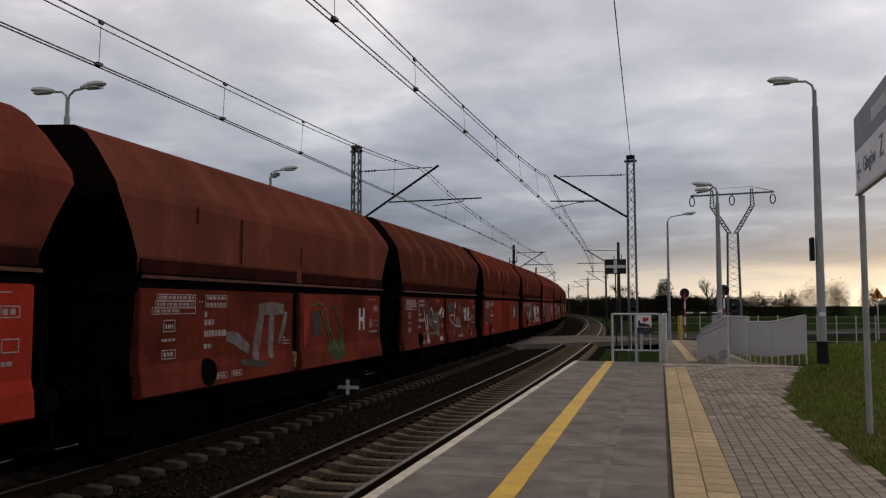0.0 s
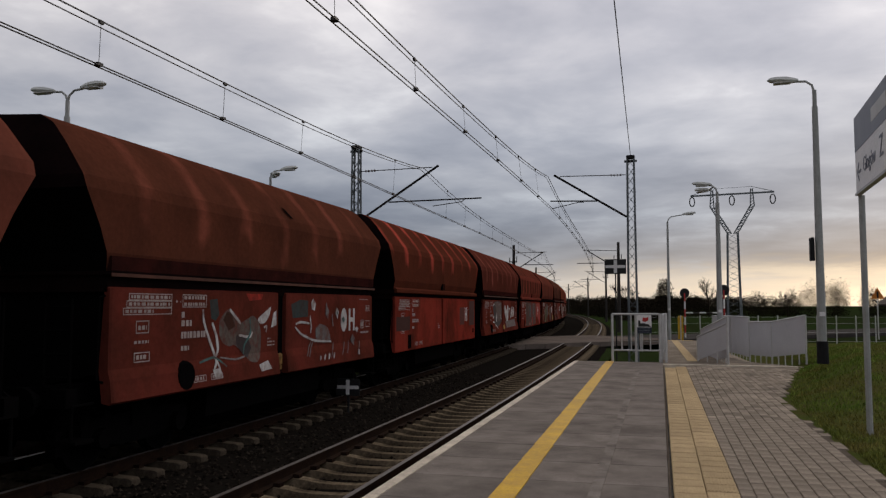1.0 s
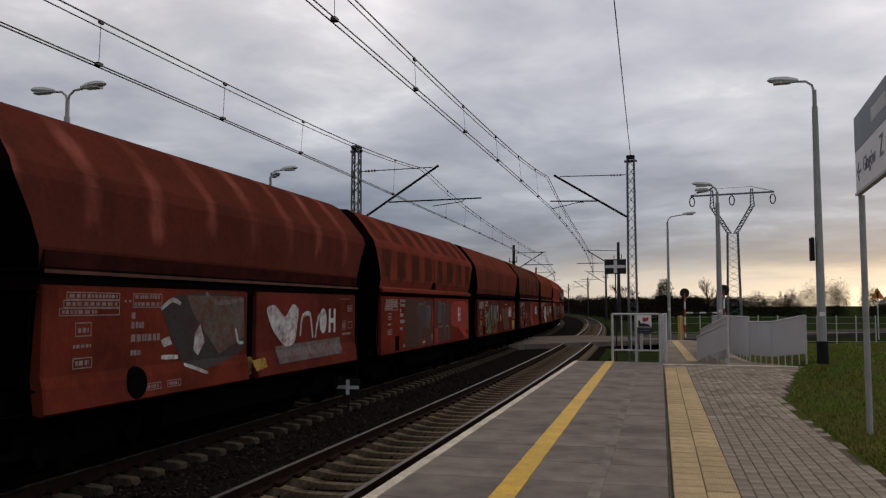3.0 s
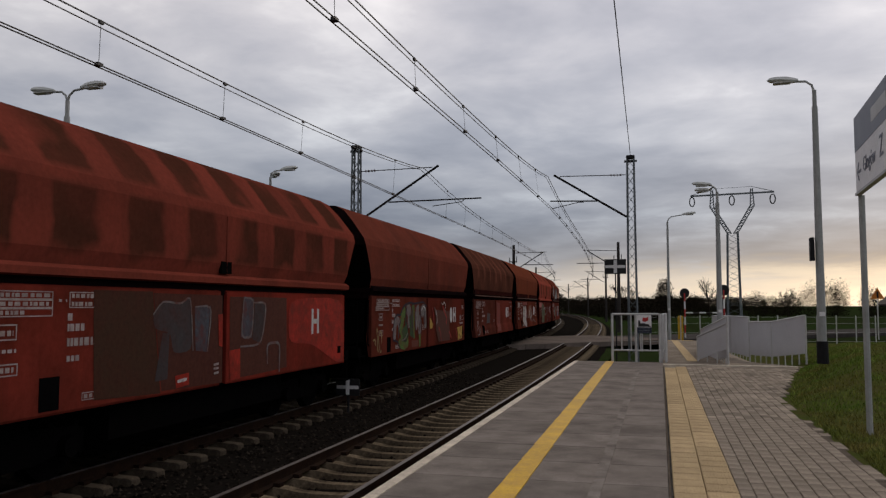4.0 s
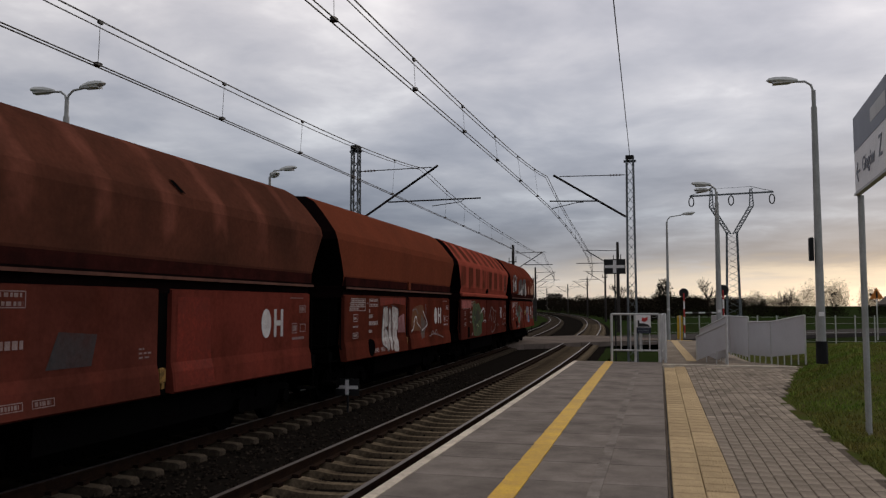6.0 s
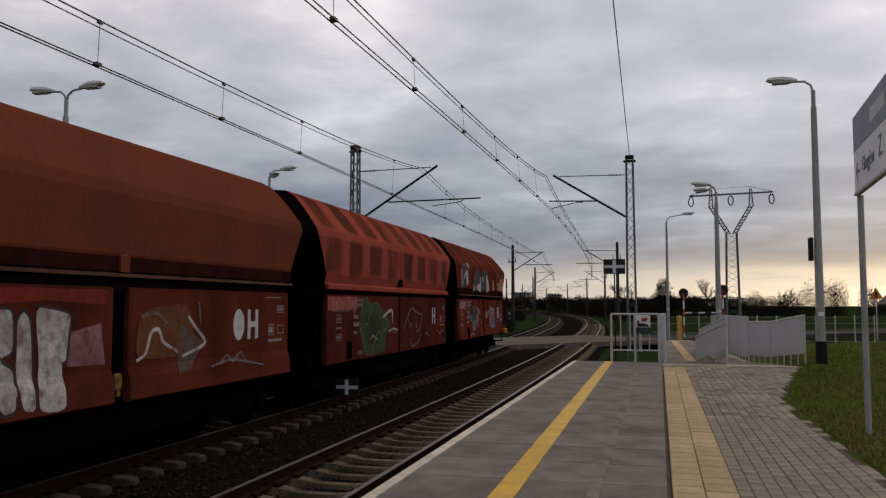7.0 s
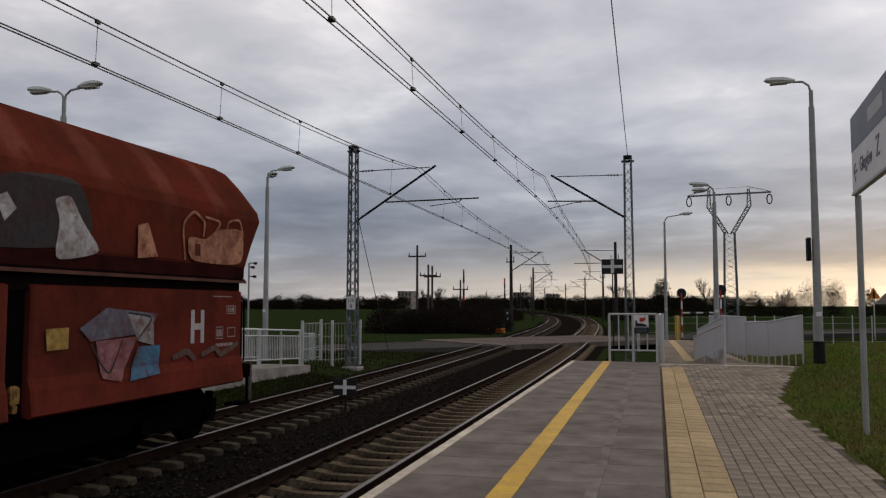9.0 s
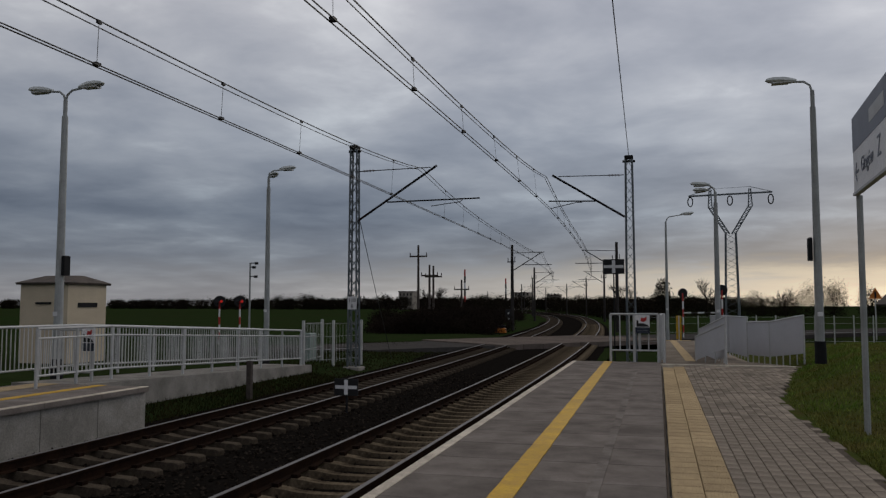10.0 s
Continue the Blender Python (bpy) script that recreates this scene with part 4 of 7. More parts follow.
for k, w in WAGONS:
    stencils(w, k, k in (1, 3, 5, 6, 7))

# older paint on the flaps: darker and fresher blocks
paint(2, (0.045, 0.016, 0.012), 0, (-5.3, 1.55), (-3.95, 1.55), (-3.95, 1.95), (-5.3, 1.95))
paint(2, (0.10, 0.018, 0.012), 0, (2.6, 1.55), (3.4, 1.55), (3.4, 2.2), (2.6, 2.2))
paint(2, (0.06, 0.018, 0.014), 0, (4.3, 1.5), (5.2, 1.5), (5.2, 2.45), (4.3, 2.45))
paint(6, (0.22, 0.028, 0.016), 0, (0.3, 1.05), (1.3, 1.05), (1.2, 2.4), (0.3, 2.4))
paint(6, GREY, 0.05, (-4.8, 1.2), (-4.5, 1.5), (-4.3, 1.15), (-4.0, 1.4))
paint(6, GREY, 0.05, (-4.7, 1.05), (-4.2, 1.1), (-3.9, 1.3))
paint(6, DGREY, 0, (-2.4, 1.5), (-1.6, 1.5), (-1.5, 1.9), (-2.2, 1.95))
# lettering and figures, wagon by wagon
paint(0, FRESHP, 0, (0.31, 2.5), (0.76, 2.51), (0.61, 1.98), (0.53, 1.53), (0.35, 1.39))
paint(0, GREY, 0.22, (-2.75, 1.75), (-2.45, 1.72), (-2.2, 1.6), (-1.95, 1.5))
paint(0, GREY, 0.26, (-1.75, 1.3), (-1.65, 1.7), (-1.5, 2.15))
paint(0, GREY, 0.24, (-1.62, 2.2), (-1.1, 2.22), (-0.6, 2.2))
paint(0, GREY, 0.22, (-1.1, 2.15), (-1.12, 1.7), (-1.15, 1.3))
paint(0, GREY, 0.16, (-0.5, 2.15), (-0.62, 1.85), (-0.8, 1.55))
paint(0, DGREY, 0.12, (-2.3, 1.3), (-1.9, 1.25), (-1.3, 1.2))
paint(0, GREEN, 0, (1.49, 1.48), (2.5, 1.5), (2.47, 1.09), (1.95, 1.03), (1.57, 1.19))
paint(0, DGREY, 0, (0.72, 2.13), (1.15, 2.17), (1.2, 1.65), (0.82, 1.63))
paint(0, LIME, 0.05, (0.64, 2.25), (1.06, 2.33), (1.41, 2.27), (1.55, 1.92), (1.9, 1.53), (2.14, 1.24))
paint(0, GREEN, 0.07, (1.15, 2.21), (1.48, 1.8), (1.91, 1.29))
paint(0, GREEN, 0.08, (1.88, 2.29), (2.24, 1.95), (2.5, 1.5), (2.01, 1.21))
paint(0, LIME, 0.04, (2.09, 1.79), (2.33, 1.61), (2.42, 1.26))
paint(1, DTEAL, 0, (-2.65, 2.36), (-2.41, 2.38), (-2.34, 2.12), (-2.46, 2.02), (-2.59, 2.06))
paint(1, DTEAL, 0, (0.37, 2.29), (0.79, 2.39), (1.18, 2.37), (1.17, 2.04), (0.45, 2.02))
paint(1, FRESHP, 0, (-1.46, 2.5), (-0.81, 2.53), (-0.87, 2.38), (-1.33, 2.35))
paint(1, CLAY, 0, (-2.35, 2.02), (-2.09, 2.21), (-1.95, 2.21), (-1.65, 1.96), (-1.44, 2.02), (-1.19, 2.1), (-0.99, 1.99), (-0.88, 1.81), (-0.89, 1.38), (-1.09, 1.25), (-1.35, 1.29), (-1.48, 1.42), (-1.84, 1.61), (-2, 1.58), (-2.22, 1.64), (-2.34, 1.79))
paint(1, UMBER, 0, (-2.22, 2.04), (-2.09, 2.17), (-1.95, 2.13), (-1.82, 1.91), (-2.04, 1.85))
paint(1, DGREY, 0, (-1.79, 1.77), (-1.43, 1.77), (-1.23, 1.53), (-1.41, 1.34), (-1.6, 1.47), (-1.78, 1.61))
paint(1, WHT, 0, (-1.02, 2.03), (-0.79, 2.13), (-0.47, 2.27), (-0.57, 2.07), (-0.75, 1.94), (-0.95, 1.94))
paint(1, WHT, 0, (-0.49, 1.86), (-0.39, 2.14), (-0.28, 2.17), (-0.27, 1.9))
paint(1, WHT, 0, (-2.59, 1.24), (-2.36, 1.25), (-2.28, 1.09), (-2.53, 1.1))
paint(1, WHT, 0, (-1.02, 1.21), (-0.68, 1.27), (-0.53, 1.11), (-0.95, 1.08))
paint(1, WHT, 0.06, (-2.85, 2.21), (-2.83, 2.03), (-2.68, 1.77), (-2.48, 1.48), (-2.44, 1.36), (-2.55, 1.24))
paint(1, WHT, 0.07, (-2.57, 1.99), (-2.43, 1.78), (-2.37, 1.55), (-2.46, 1.43))
paint(1, WHT, 0.05, (-2.46, 1.43), (-2.37, 1.23))
paint(1, TEAL, 0.04, (-2.95, 1.37), (-2.72, 1.41), (-2.47, 1.44), (-2.15, 1.26))
paint(1, WHT, 0.06, (-2.01, 2.2), (-1.83, 2.08), (-1.65, 1.96))
paint(1, WHT, 0.05, (-1.7, 1.76), (-1.3, 1.71), (-1.21, 1.8))
paint(1, TEAL, 0.05, (-1.32, 2.04), (-1.27, 1.78), (-1.51, 1.59), (-1.54, 1.43))
paint(1, WHT, 0.04, (-0.78, 1.87), (-0.67, 1.91), (-0.7, 1.78))
paint(1, GREY, 0.03, (-2.32, 1.42), (-1.83, 1.35), (-1.5, 1.39))
paint(1, GREY, 0, (1.52, 1.79), (1.78, 1.89), (2.21, 1.8), (2.39, 1.5), (2, 1.46), (1.58, 1.54))
paint(1, WHT, 0, (1.31, 2.33), (1.4, 2.42), (1.54, 2.32), (1.48, 2.16), (1.34, 2.19))
paint(1, GREY, 0, (2.1, 2.34), (2.26, 2.13), (2.21, 1.97), (2.07, 2.07))
paint(1, WHT, 0.05, (0.56, 1.9), (0.8, 1.94), (1.22, 1.9))
paint(1, WHT, 0.05, (0.54, 1.84), (0.81, 1.69), (1.48, 1.53), (2.39, 1.48))
paint(1, WHT, 0.05, (1.25, 2.06), (1.32, 1.82), (1.28, 1.7))
paint(1, GREY, 0.05, (2.43, 2.07), (2.49, 1.81))
paint(1, GREY, 0.035, (1.03, 1.23), (1.29, 1.52))
paint(1, GREY, 0.035, (1.13, 1.22), (1.39, 1.51))
paint(1, GREY, 0.035, (2.29, 1.13), (2.51, 1.45))
paint(1, GREY, 0.035, (2.93, 1.16), (3.17, 1.44))
paint(1, GREY, 0.035, (3.24, 1.17), (3.43, 1.47))
paint(1, GREY, 0.035, (3.91, 1.12), (4.14, 1.43))
paint(1, WHT, 0.06, (1.68, 1.12), (1.72, 1.2))
paint(1, WHT, 0.06, (1.89, 1.12), (1.97, 1.22))
paint(1, WHT, 0.06, (2.13, 1.11), (2.2, 1.23))
paint(1, WHT, 0.06, (2.4, 1.12), (2.48, 1.24))
paint(1, WHT, 0.08, (3.98, 1.11), (4, 1.23))
paint(1, WHT, 0, (2.6, 2.12), (2.69, 2.23), (2.8, 2.12), (2.72, 1.97))
paint(1, TEAL, 0, (2.66, 2.11), (2.71, 2.15), (2.76, 2.09), (2.71, 2.05))
paint(1, TEAL, 0, (2.98, 1.97), (3.09, 2.03), (3.18, 1.94), (3.08, 1.87))
paint(1, WHT, 0, (3.82, 1.72), (3.93, 1.78), (4.05, 1.72), (3.94, 1.62))
paint(1, GREY, 0, (3.53, 1.48), (3.66, 1.61), (3.8, 1.5), (3.7, 1.33))
paint(3, DGREY, 0, (-2.76, 2.22), (-2.48, 2.42), (-1.56, 2.51), (-0.34, 2.44), (-0.22, 1.51), (-1.03, 1.33), (-2, 1.23), (-2.39, 1.66))
paint(3, CLAY, 0, (-2.11, 2.43), (-0.34, 2.42), (-0.29, 1.73), (-1.12, 1.48), (-1.87, 2.1))
paint(3, WHT, 0, (-2.75, 1.77), (-2.54, 1.82), (-2.46, 1.7), (-2.68, 1.66))
paint(3, WHT, 0, (-1.89, 1.58), (-1.86, 1.84), (-1.71, 1.98), (-1.57, 1.7), (-1.76, 1.49))
paint(3, WHT, 0.07, (-2.76, 2.22), (-2.48, 2.37), (-2.26, 2.3))
paint(3, GREY, 0.08, (-1.56, 2.47), (-1.23, 2.3), (-0.34, 2.37))
paint(3, WHT, 0.06, (-0.6, 1.88), (-0.51, 1.63), (-0.32, 1.63))
paint(3, WHT, 0.07, (-2.74, 1.52), (-2.31, 1.5))
paint(3, WHT, 0.06, (-2.16, 1.38), (-1.53, 1.2))
paint(3, GREY, 0, (0.88, 1.5), (4.09, 1.56), (4.15, 1.2), (0.99, 1.16))
paint(3, WHT, 0, (0.48, 2.23), (0.86, 2.3), (1.3, 2.01), (1.63, 2.32), (1.94, 2.22), (1.76, 1.51), (1.31, 1.46), (0.76, 1.81))
paint(3, YEL, 0, (-0.09, 1.3), (0.42, 1.32), (0.51, 1.15), (0.07, 1.1))
paint(3, WHT, 0.09, (1.99, 1.66), (2.06, 2.06), (2.47, 2.14), (2.61, 1.6))
paint(3, WHT, 0.09, (2.73, 1.6), (2.88, 2.05), (3.25, 2.12))
paint(3, GREY, 0.08, (1.76, 1.39), (2.86, 1.43), (3.95, 1.47))
paint(4, UMBER, 0, (-3.26, 2.47), (-2, 2.47), (-1.76, 1), (-3.2, 1.06))
paint(4, UMBER2, 0, (-1.98, 2.45), (-0.08, 2.44), (-0.04, 0.99), (-1.74, 1.03))
paint(4, UMBER2, 0, (0.16, 2.42), (2.32, 2.42), (2.36, 1.08), (1.11, 1.04), (0.2, 1.03))
paint(4, FRESHP, 0, (2.41, 2.42), (5.46, 2.45), (5.49, 0.97), (4.87, 0.97), (3.52, 1.49), (2.43, 1.53))
paint(4, DGREY, 0, (-1.99, 2.14), (-1.76, 2.34), (-1.29, 2.29), (-1.03, 2.43), (-0.94, 1.57), (-1.47, 1.55), (-1.54, 1.87), (-1.94, 1.93))
paint(4, SLATE, 0, (-0.91, 2.24), (-0.45, 2.26), (-0.54, 1.53), (-0.86, 1.57))
paint(4, DGREY, 0, (-1.74, 1.87), (-1.57, 1.87), (-1.6, 1.19), (-1.91, 1.18))
paint(4, SLATE, 0, (0.64, 2.41), (1, 2.39), (0.94, 1.7), (0.55, 1.72))
paint(4, DGREY, 0, (1.04, 2.31), (1.46, 2.32), (1.3, 1.58), (0.97, 1.67))
paint(4, FRESHP, 0, (-1.41, 1.22), (-1.04, 1.24), (-1.03, 1.06), (-1.37, 1.03))
paint(4, FRESHP, 0, (0.16, 1.51), (0.53, 1.53), (0.55, 1.02), (0.22, 1.01))
paint(4, FRESHP, 0, (-0.21, 2.12), (-0.07, 2.13), (-0.06, 1.59), (-0.17, 1.61))
paint(4, GREY, 0.03, (-1.99, 2.14), (-1.76, 2.34), (-1.29, 2.29), (-1.03, 2.43), (-0.94, 1.57))
paint(4, GREY, 0.04, (0.64, 2.41), (1, 2.39), (0.94, 1.7), (0.55, 1.72), (0.64, 2.41))
paint(4, GREY, 0.04, (1, 2.32), (1.49, 2.33), (1.31, 1.56), (0.53, 1.56))
paint(4, GREY, 0.05, (1.55, 1.2), (1.51, 1.57), (2.05, 1.58), (2.03, 1.02))
paint(4, GREY, 0.03, (-0.91, 2.25), (-0.41, 2.27), (-0.53, 1.53))
paint(4, WHT, 0.05, (-1.35, 1.13), (-1.1, 1.15))
paint(4, WHT, 0.04, (-0.33, 1.31), (-0.18, 1.32))
paint(4, WHT, 0.04, (-0.33, 1.25), (-0.18, 1.25))
paint(4, WHT, 0.04, (-0.32, 1.17), (-0.18, 1.18))
paint(5, LIME, 0, (-2.99, 1.81), (-2.81, 2.13), (-2.49, 2.25), (-2.45, 2.04), (-2.6, 1.86), (-2.71, 1.56), (-2.34, 1.71), (-2.19, 1.53), (-2.13, 1.08), (-2.57, 0.97), (-2.96, 1.07), (-3.14, 1.29), (-2.83, 1.39), (-3.06, 1.53))
paint(5, GREY, 0, (-3.62, 1.33), (-3.61, 1.62), (-3.5, 1.89), (-3.28, 1.99), (-3.04, 1.93), (-2.93, 1.75), (-3.02, 1.58), (-3.16, 1.68), (-3.27, 1.76), (-3.35, 1.6), (-3.38, 1.33))
paint(5, GREEN, 0, (-2.79, 1.57), (-2.29, 1.79), (-2.22, 1.47), (-2.68, 1.26))
paint(5, GREY, 0, (-2.36, 2.28), (-1.98, 2.32), (-1.85, 2.03), (-2.02, 1.97), (-2, 1.62), (-2.23, 1.61), (-2.24, 1.97), (-2.36, 2.02))
paint(5, LIME, 0, (-1.86, 2.1), (-1.75, 2.29), (-1.51, 2.32), (-1.54, 1.76), (-1.47, 1.28), (-1.65, 1.29), (-1.77, 1.7))
paint(5, GREEN, 0, (-2.08, 1.97), (-1.8, 2.03), (-1.69, 1.32), (-2, 1.39))
paint(5, GREY, 0, (-1.45, 2.02), (-1.26, 2.29), (-1, 2.29), (-1.04, 1.96), (-0.86, 2.01), (-0.77, 1.73), (-0.84, 1.38), (-1.1, 1.4), (-1.11, 1.67), (-1.36, 1.48))
paint(5, GREY, 0, (-0.87, 2.2), (-0.53, 2.34), (-0.23, 2.21), (-0.14, 1.56), (-0.4, 1.56), (-0.52, 2), (-0.72, 1.85))
paint(5, LIME, 0, (-1.04, 1.4), (-0.83, 1.4), (-0.85, 1.03), (-1.02, 1.01))
paint(5, CLAYR, 0, (-1.82, 1.24), (-1.09, 1.23), (-1.09, 1.03), (-1.81, 1.05))
paint(5, DGREEN, 0.09, (-2.75, 1.3), (-2.4, 1.25), (-2.15, 1.45))
paint(5, DGREEN, 0.08, (-2.35, 2.2), (-2.5, 1.9), (-2.45, 1.7))
paint(5, DGREY, 0.09, (-3.15, 1.35), (-3.1, 1.7), (-2.9, 1.85))
paint(5, DGREY, 0.08, (-1.75, 2.2), (-1.78, 1.8), (-1.7, 1.6))
paint(5, DGREY, 0.08, (-0.95, 2.1), (-0.9, 1.8), (-1.0, 1.5))
paint(5, DGREY, 0.08, (-0.45, 2.1), (-0.4, 1.7))
paint(5, NAVYB, 0.07, (-3.65, 1.32), (-3.65, 1.62), (-3.52, 1.92), (-3.28, 2.02), (-2.98, 1.99), (-2.79, 2.18), (-2.47, 2.3), (-1.92, 2.36), (-1.72, 2.32), (-1.24, 2.34), (-0.53, 2.39), (-0.17, 2.23))
paint(5, NAVYB, 0.06, (-3.65, 1.32), (-3.25, 1.28), (-2.96, 1.04))
paint(5, NAVYB, 0.04, (-2.46, 2.25), (-2.39, 1.79), (-2.22, 1.53))
paint(5, NAVYB, 0.04, (-1.86, 2.32), (-1.82, 1.77), (-1.65, 1.29))
paint(5, NAVYB, 0.04, (-1.49, 2.32), (-1.43, 1.49))
paint(5, NAVYB, 0.04, (-0.94, 2.29), (-0.78, 1.73), (-0.81, 1.38))
paint(5, GREY, 0.04, (-2.87, 1.28), (-2.53, 1.31), (-2.27, 1.48))
paint(5, WHT, 0.04, (-0.8, 2.11), (-0.53, 2.27), (-0.31, 2.14))
paint(5, PALEY, 0.05, (-5.32, 1.38), (-5.17, 1.4), (-5.13, 1.25), (-5.2, 1.31))
paint(5, PALEY, 0.05, (-5.09, 1.66), (-4.98, 1.46), (-5, 1.22), (-4.93, 1.06))
paint(5, PALEY, 0.05, (-4.79, 1.59), (-4.92, 1.45), (-4.87, 1.25), (-4.76, 1.04), (-4.66, 1.11))
paint(5, PALEY, 0.05, (-4.79, 1.61), (-4.65, 1.55), (-4.66, 1.28))
paint(5, PALEY, 0.05, (-5.04, 1.7), (-4.97, 1.58))
paint(5, YEL, 0, (0.18, 1.93), (0.3, 1.85), (0.6, 1.67), (0.5, 1.54), (0.19, 1.53))
paint(5, YEL, 0, (4.06, 1.48), (4.83, 1.51), (4.79, 1.06), (4.2, 1.01))
paint(5, UMBER2, 0, (0.95, 2.13), (2.78, 2.07), (2.91, 1.06), (1.33, 1.07), (0.97, 1.5))
paint(5, REDP, 0.1, (0.48, 2.21), (0.65, 1.98), (0.71, 1.67))
paint(5, REDP, 0.09, (1.85, 2.29), (2.05, 2.08), (2.46, 1.86), (2.37, 1.61))
paint(5, REDP, 0.08, (1.32, 1.57), (1.6, 1.31), (1.7, 1.06))
paint(5, REDP, 0.09, (2.79, 1.37), (3.13, 1.13))
paint(5, REDP, 0.07, (3.82, 1.46), (4.07, 1.07))
paint(5, WHT, 0.05, (0.95, 2.13), (1.13, 1.81), (1.05, 1.66))
paint(5, WHT, 0.03, (1.7, 2.36), (1.89, 2.29), (2.08, 2.39), (2.29, 2.27), (2.15, 2.08))
paint(5, GREY, 0.06, (0.78, 2.21), (0.95, 1.97))
paint(5, UMBER, 0.04, (4.32, 1.24), (4.53, 1.09), (4.71, 1.2))
paint(7, REDP2, 0, (-2.62, 2.49), (-0.29, 2.52), (-0.35, 2.28), (-1.39, 2.33), (-2.53, 2.26))
paint(7, PINK, 0, (-1.05, 1.93), (-0.42, 2.04), (-0.32, 1.5), (-1.03, 1.52))
paint(7, PWHT, 0, (-2.31, 2.23), (-1.91, 2.25), (-1.88, 1.74), (-2.09, 1.66), (-1.85, 1.54), (-1.86, 1.08), (-2.06, 1.04), (-2.14, 1.14), (-2.49, 1.22), (-2.4, 1.66))
paint(7, PWHT, 0, (-1.86, 1.62), (-1.87, 2.12), (-1.76, 2.23), (-1.63, 2.11), (-1.56, 1.05), (-1.78, 1.06))
paint(7, PWHT, 0, (-1.6, 2.28), (-0.97, 2.19), (-1, 1.93), (-1.04, 1.58), (-1.13, 1.57), (-1.06, 0.99), (-1.55, 1.02), (-1.49, 1.6))
paint(7, DGREY, 0.04, (-2.31, 2.23), (-1.91, 2.25), (-1.88, 1.74), (-2.09, 1.66), (-1.85, 1.54), (-1.86, 1.08), (-2.06, 1.04), (-2.14, 1.14), (-2.49, 1.22), (-2.4, 1.66), (-2.31, 2.23))
paint(7, DGREY, 0.04, (-1.86, 1.62), (-1.87, 2.12), (-1.76, 2.23), (-1.63, 2.11), (-1.56, 1.05))
paint(7, DGREY, 0.04, (-1.6, 2.28), (-0.97, 2.19), (-1, 1.93), (-1.04, 1.58), (-1.13, 1.57))
paint(7, DGREY, 0.03, (-2.28, 1.6), (-2.09, 1.7), (-1.9, 1.57))
paint(7, GOLD, 0, (0.34, 2.02), (0.54, 2.22), (1.58, 2.32), (1.78, 1.85), (1.36, 1.49), (0.3, 1.52))
paint(7, CLAY, 0, (1.38, 2), (2.06, 1.69), (1.62, 1.28), (1.31, 1.24))
paint(7, WHT, 0.06, (0.33, 1.5), (0.54, 1.58), (0.65, 1.91), (0.84, 1.94), (0.94, 1.73), (1.33, 1.58))
paint(7, WHT, 0.06, (1.59, 2.11), (1.82, 1.91), (2.16, 1.67), (1.44, 1.5))
paint(7, GREY, 0.05, (1.88, 2.32), (1.94, 1.99))
paint(7, GREY, 0.04, (2.22, 1.29), (2.88, 1.38), (3.99, 1.2))
paint(7, GREY, 0.04, (2.54, 1.35), (2.79, 1.47), (2.91, 1.3), (3.23, 1.5), (3.38, 1.28))
paint(7, GREY, 0.05, (0.4, 2.12), (0.77, 2.18), (1.04, 2.01))
paint(8, PINKB, 0, (-5.39, 2.47), (-3.5, 2.48), (-3.49, 2.18), (-5.38, 2.16))
paint(8, GREEN, 0, (-3.4, 1.75), (-3.18, 2.25), (-2.87, 2.43), (-2.54, 2.32), (-2.19, 2.36), (-1.73, 2.24), (-1.04, 2), (-0.83, 1.66), (-1.33, 1.51), (-1.22, 1.1), (-1.97, 1), (-2.99, 1.04), (-3.15, 1.38))
paint(8, DGREEN, 0, (-3.02, 2.03), (-2.53, 2.13), (-1.82, 2.01), (-1.62, 1.53), (-2.16, 1.24), (-2.75, 1.35))
paint(8, LIME, 0.05, (-3.18, 2.03), (-3.11, 2.38), (-2.79, 2.47), (-2.53, 2.25), (-2.69, 1.91))
paint(8, LIME, 0.05, (-2.53, 2.02), (-2.28, 2.32), (-2.01, 2.36), (-1.73, 2.23), (-1.81, 1.91))
paint(8, LIME, 0.05, (-3.29, 1.74), (-3.03, 1.44), (-2.74, 1.04))
paint(8, LIME, 0.05, (-2.49, 1.02), (-2.16, 1.4), (-1.81, 1.68), (-1.57, 1.28))
paint(8, LIME, 0.05, (-1.81, 1.91), (-1.34, 2), (-1.04, 1.75), (-1.58, 1.56))
paint(8, LIME, 0.05, (-3.04, 1.73), (-2.77, 1.84), (-2.6, 1.64))
paint(8, PALEG, 0.05, (-2.51, 1.41), (-2.34, 1.52), (-1.98, 1.39))
paint(8, WHT, 0.09, (-1.53, 1.96), (-1.05, 2.12), (-0.74, 2.16), (-0.71, 1.78))
paint(8, WHT, 0.06, (-1.03, 1.57), (-0.62, 1.65), (-0.29, 1.59))
paint(8, GREY, 0.06, (0.37, 1.6), (0.63, 1.88), (1.13, 2.24), (1.58, 2.07), (2.25, 1.99))
paint(8, GREY, 0.05, (1.58, 2), (1.67, 1.46), (2.09, 1.56), (2.31, 2.06))
paint(8, GREY, 0.05, (0.75, 1.88), (1.14, 1.59))
paint(8, GREY, 0.05, (0.89, 1.6), (1.21, 1.77))
paint(8, GREY, 0.05, (1.07, 1.33), (1.15, 1.03), (1.95, 1.2), (2.15, 1.44))
paint(8, GREY, 0.04, (2.53, 1.29), (2.67, 1.44), (3.14, 1.3))
paint(8, GREY, 0.04, (4.12, 1.46), (4.47, 1.31), (4.83, 1.46), (5.02, 1.32))
paint(8, GREY, 0.03, (4.44, 3.82), (4.81, 3.68), (4.37, 3.52), (4.84, 3.46))
paint(8, GREY, 0.03, (4.85, 3.35), (4.38, 3.22), (4.85, 3.12))
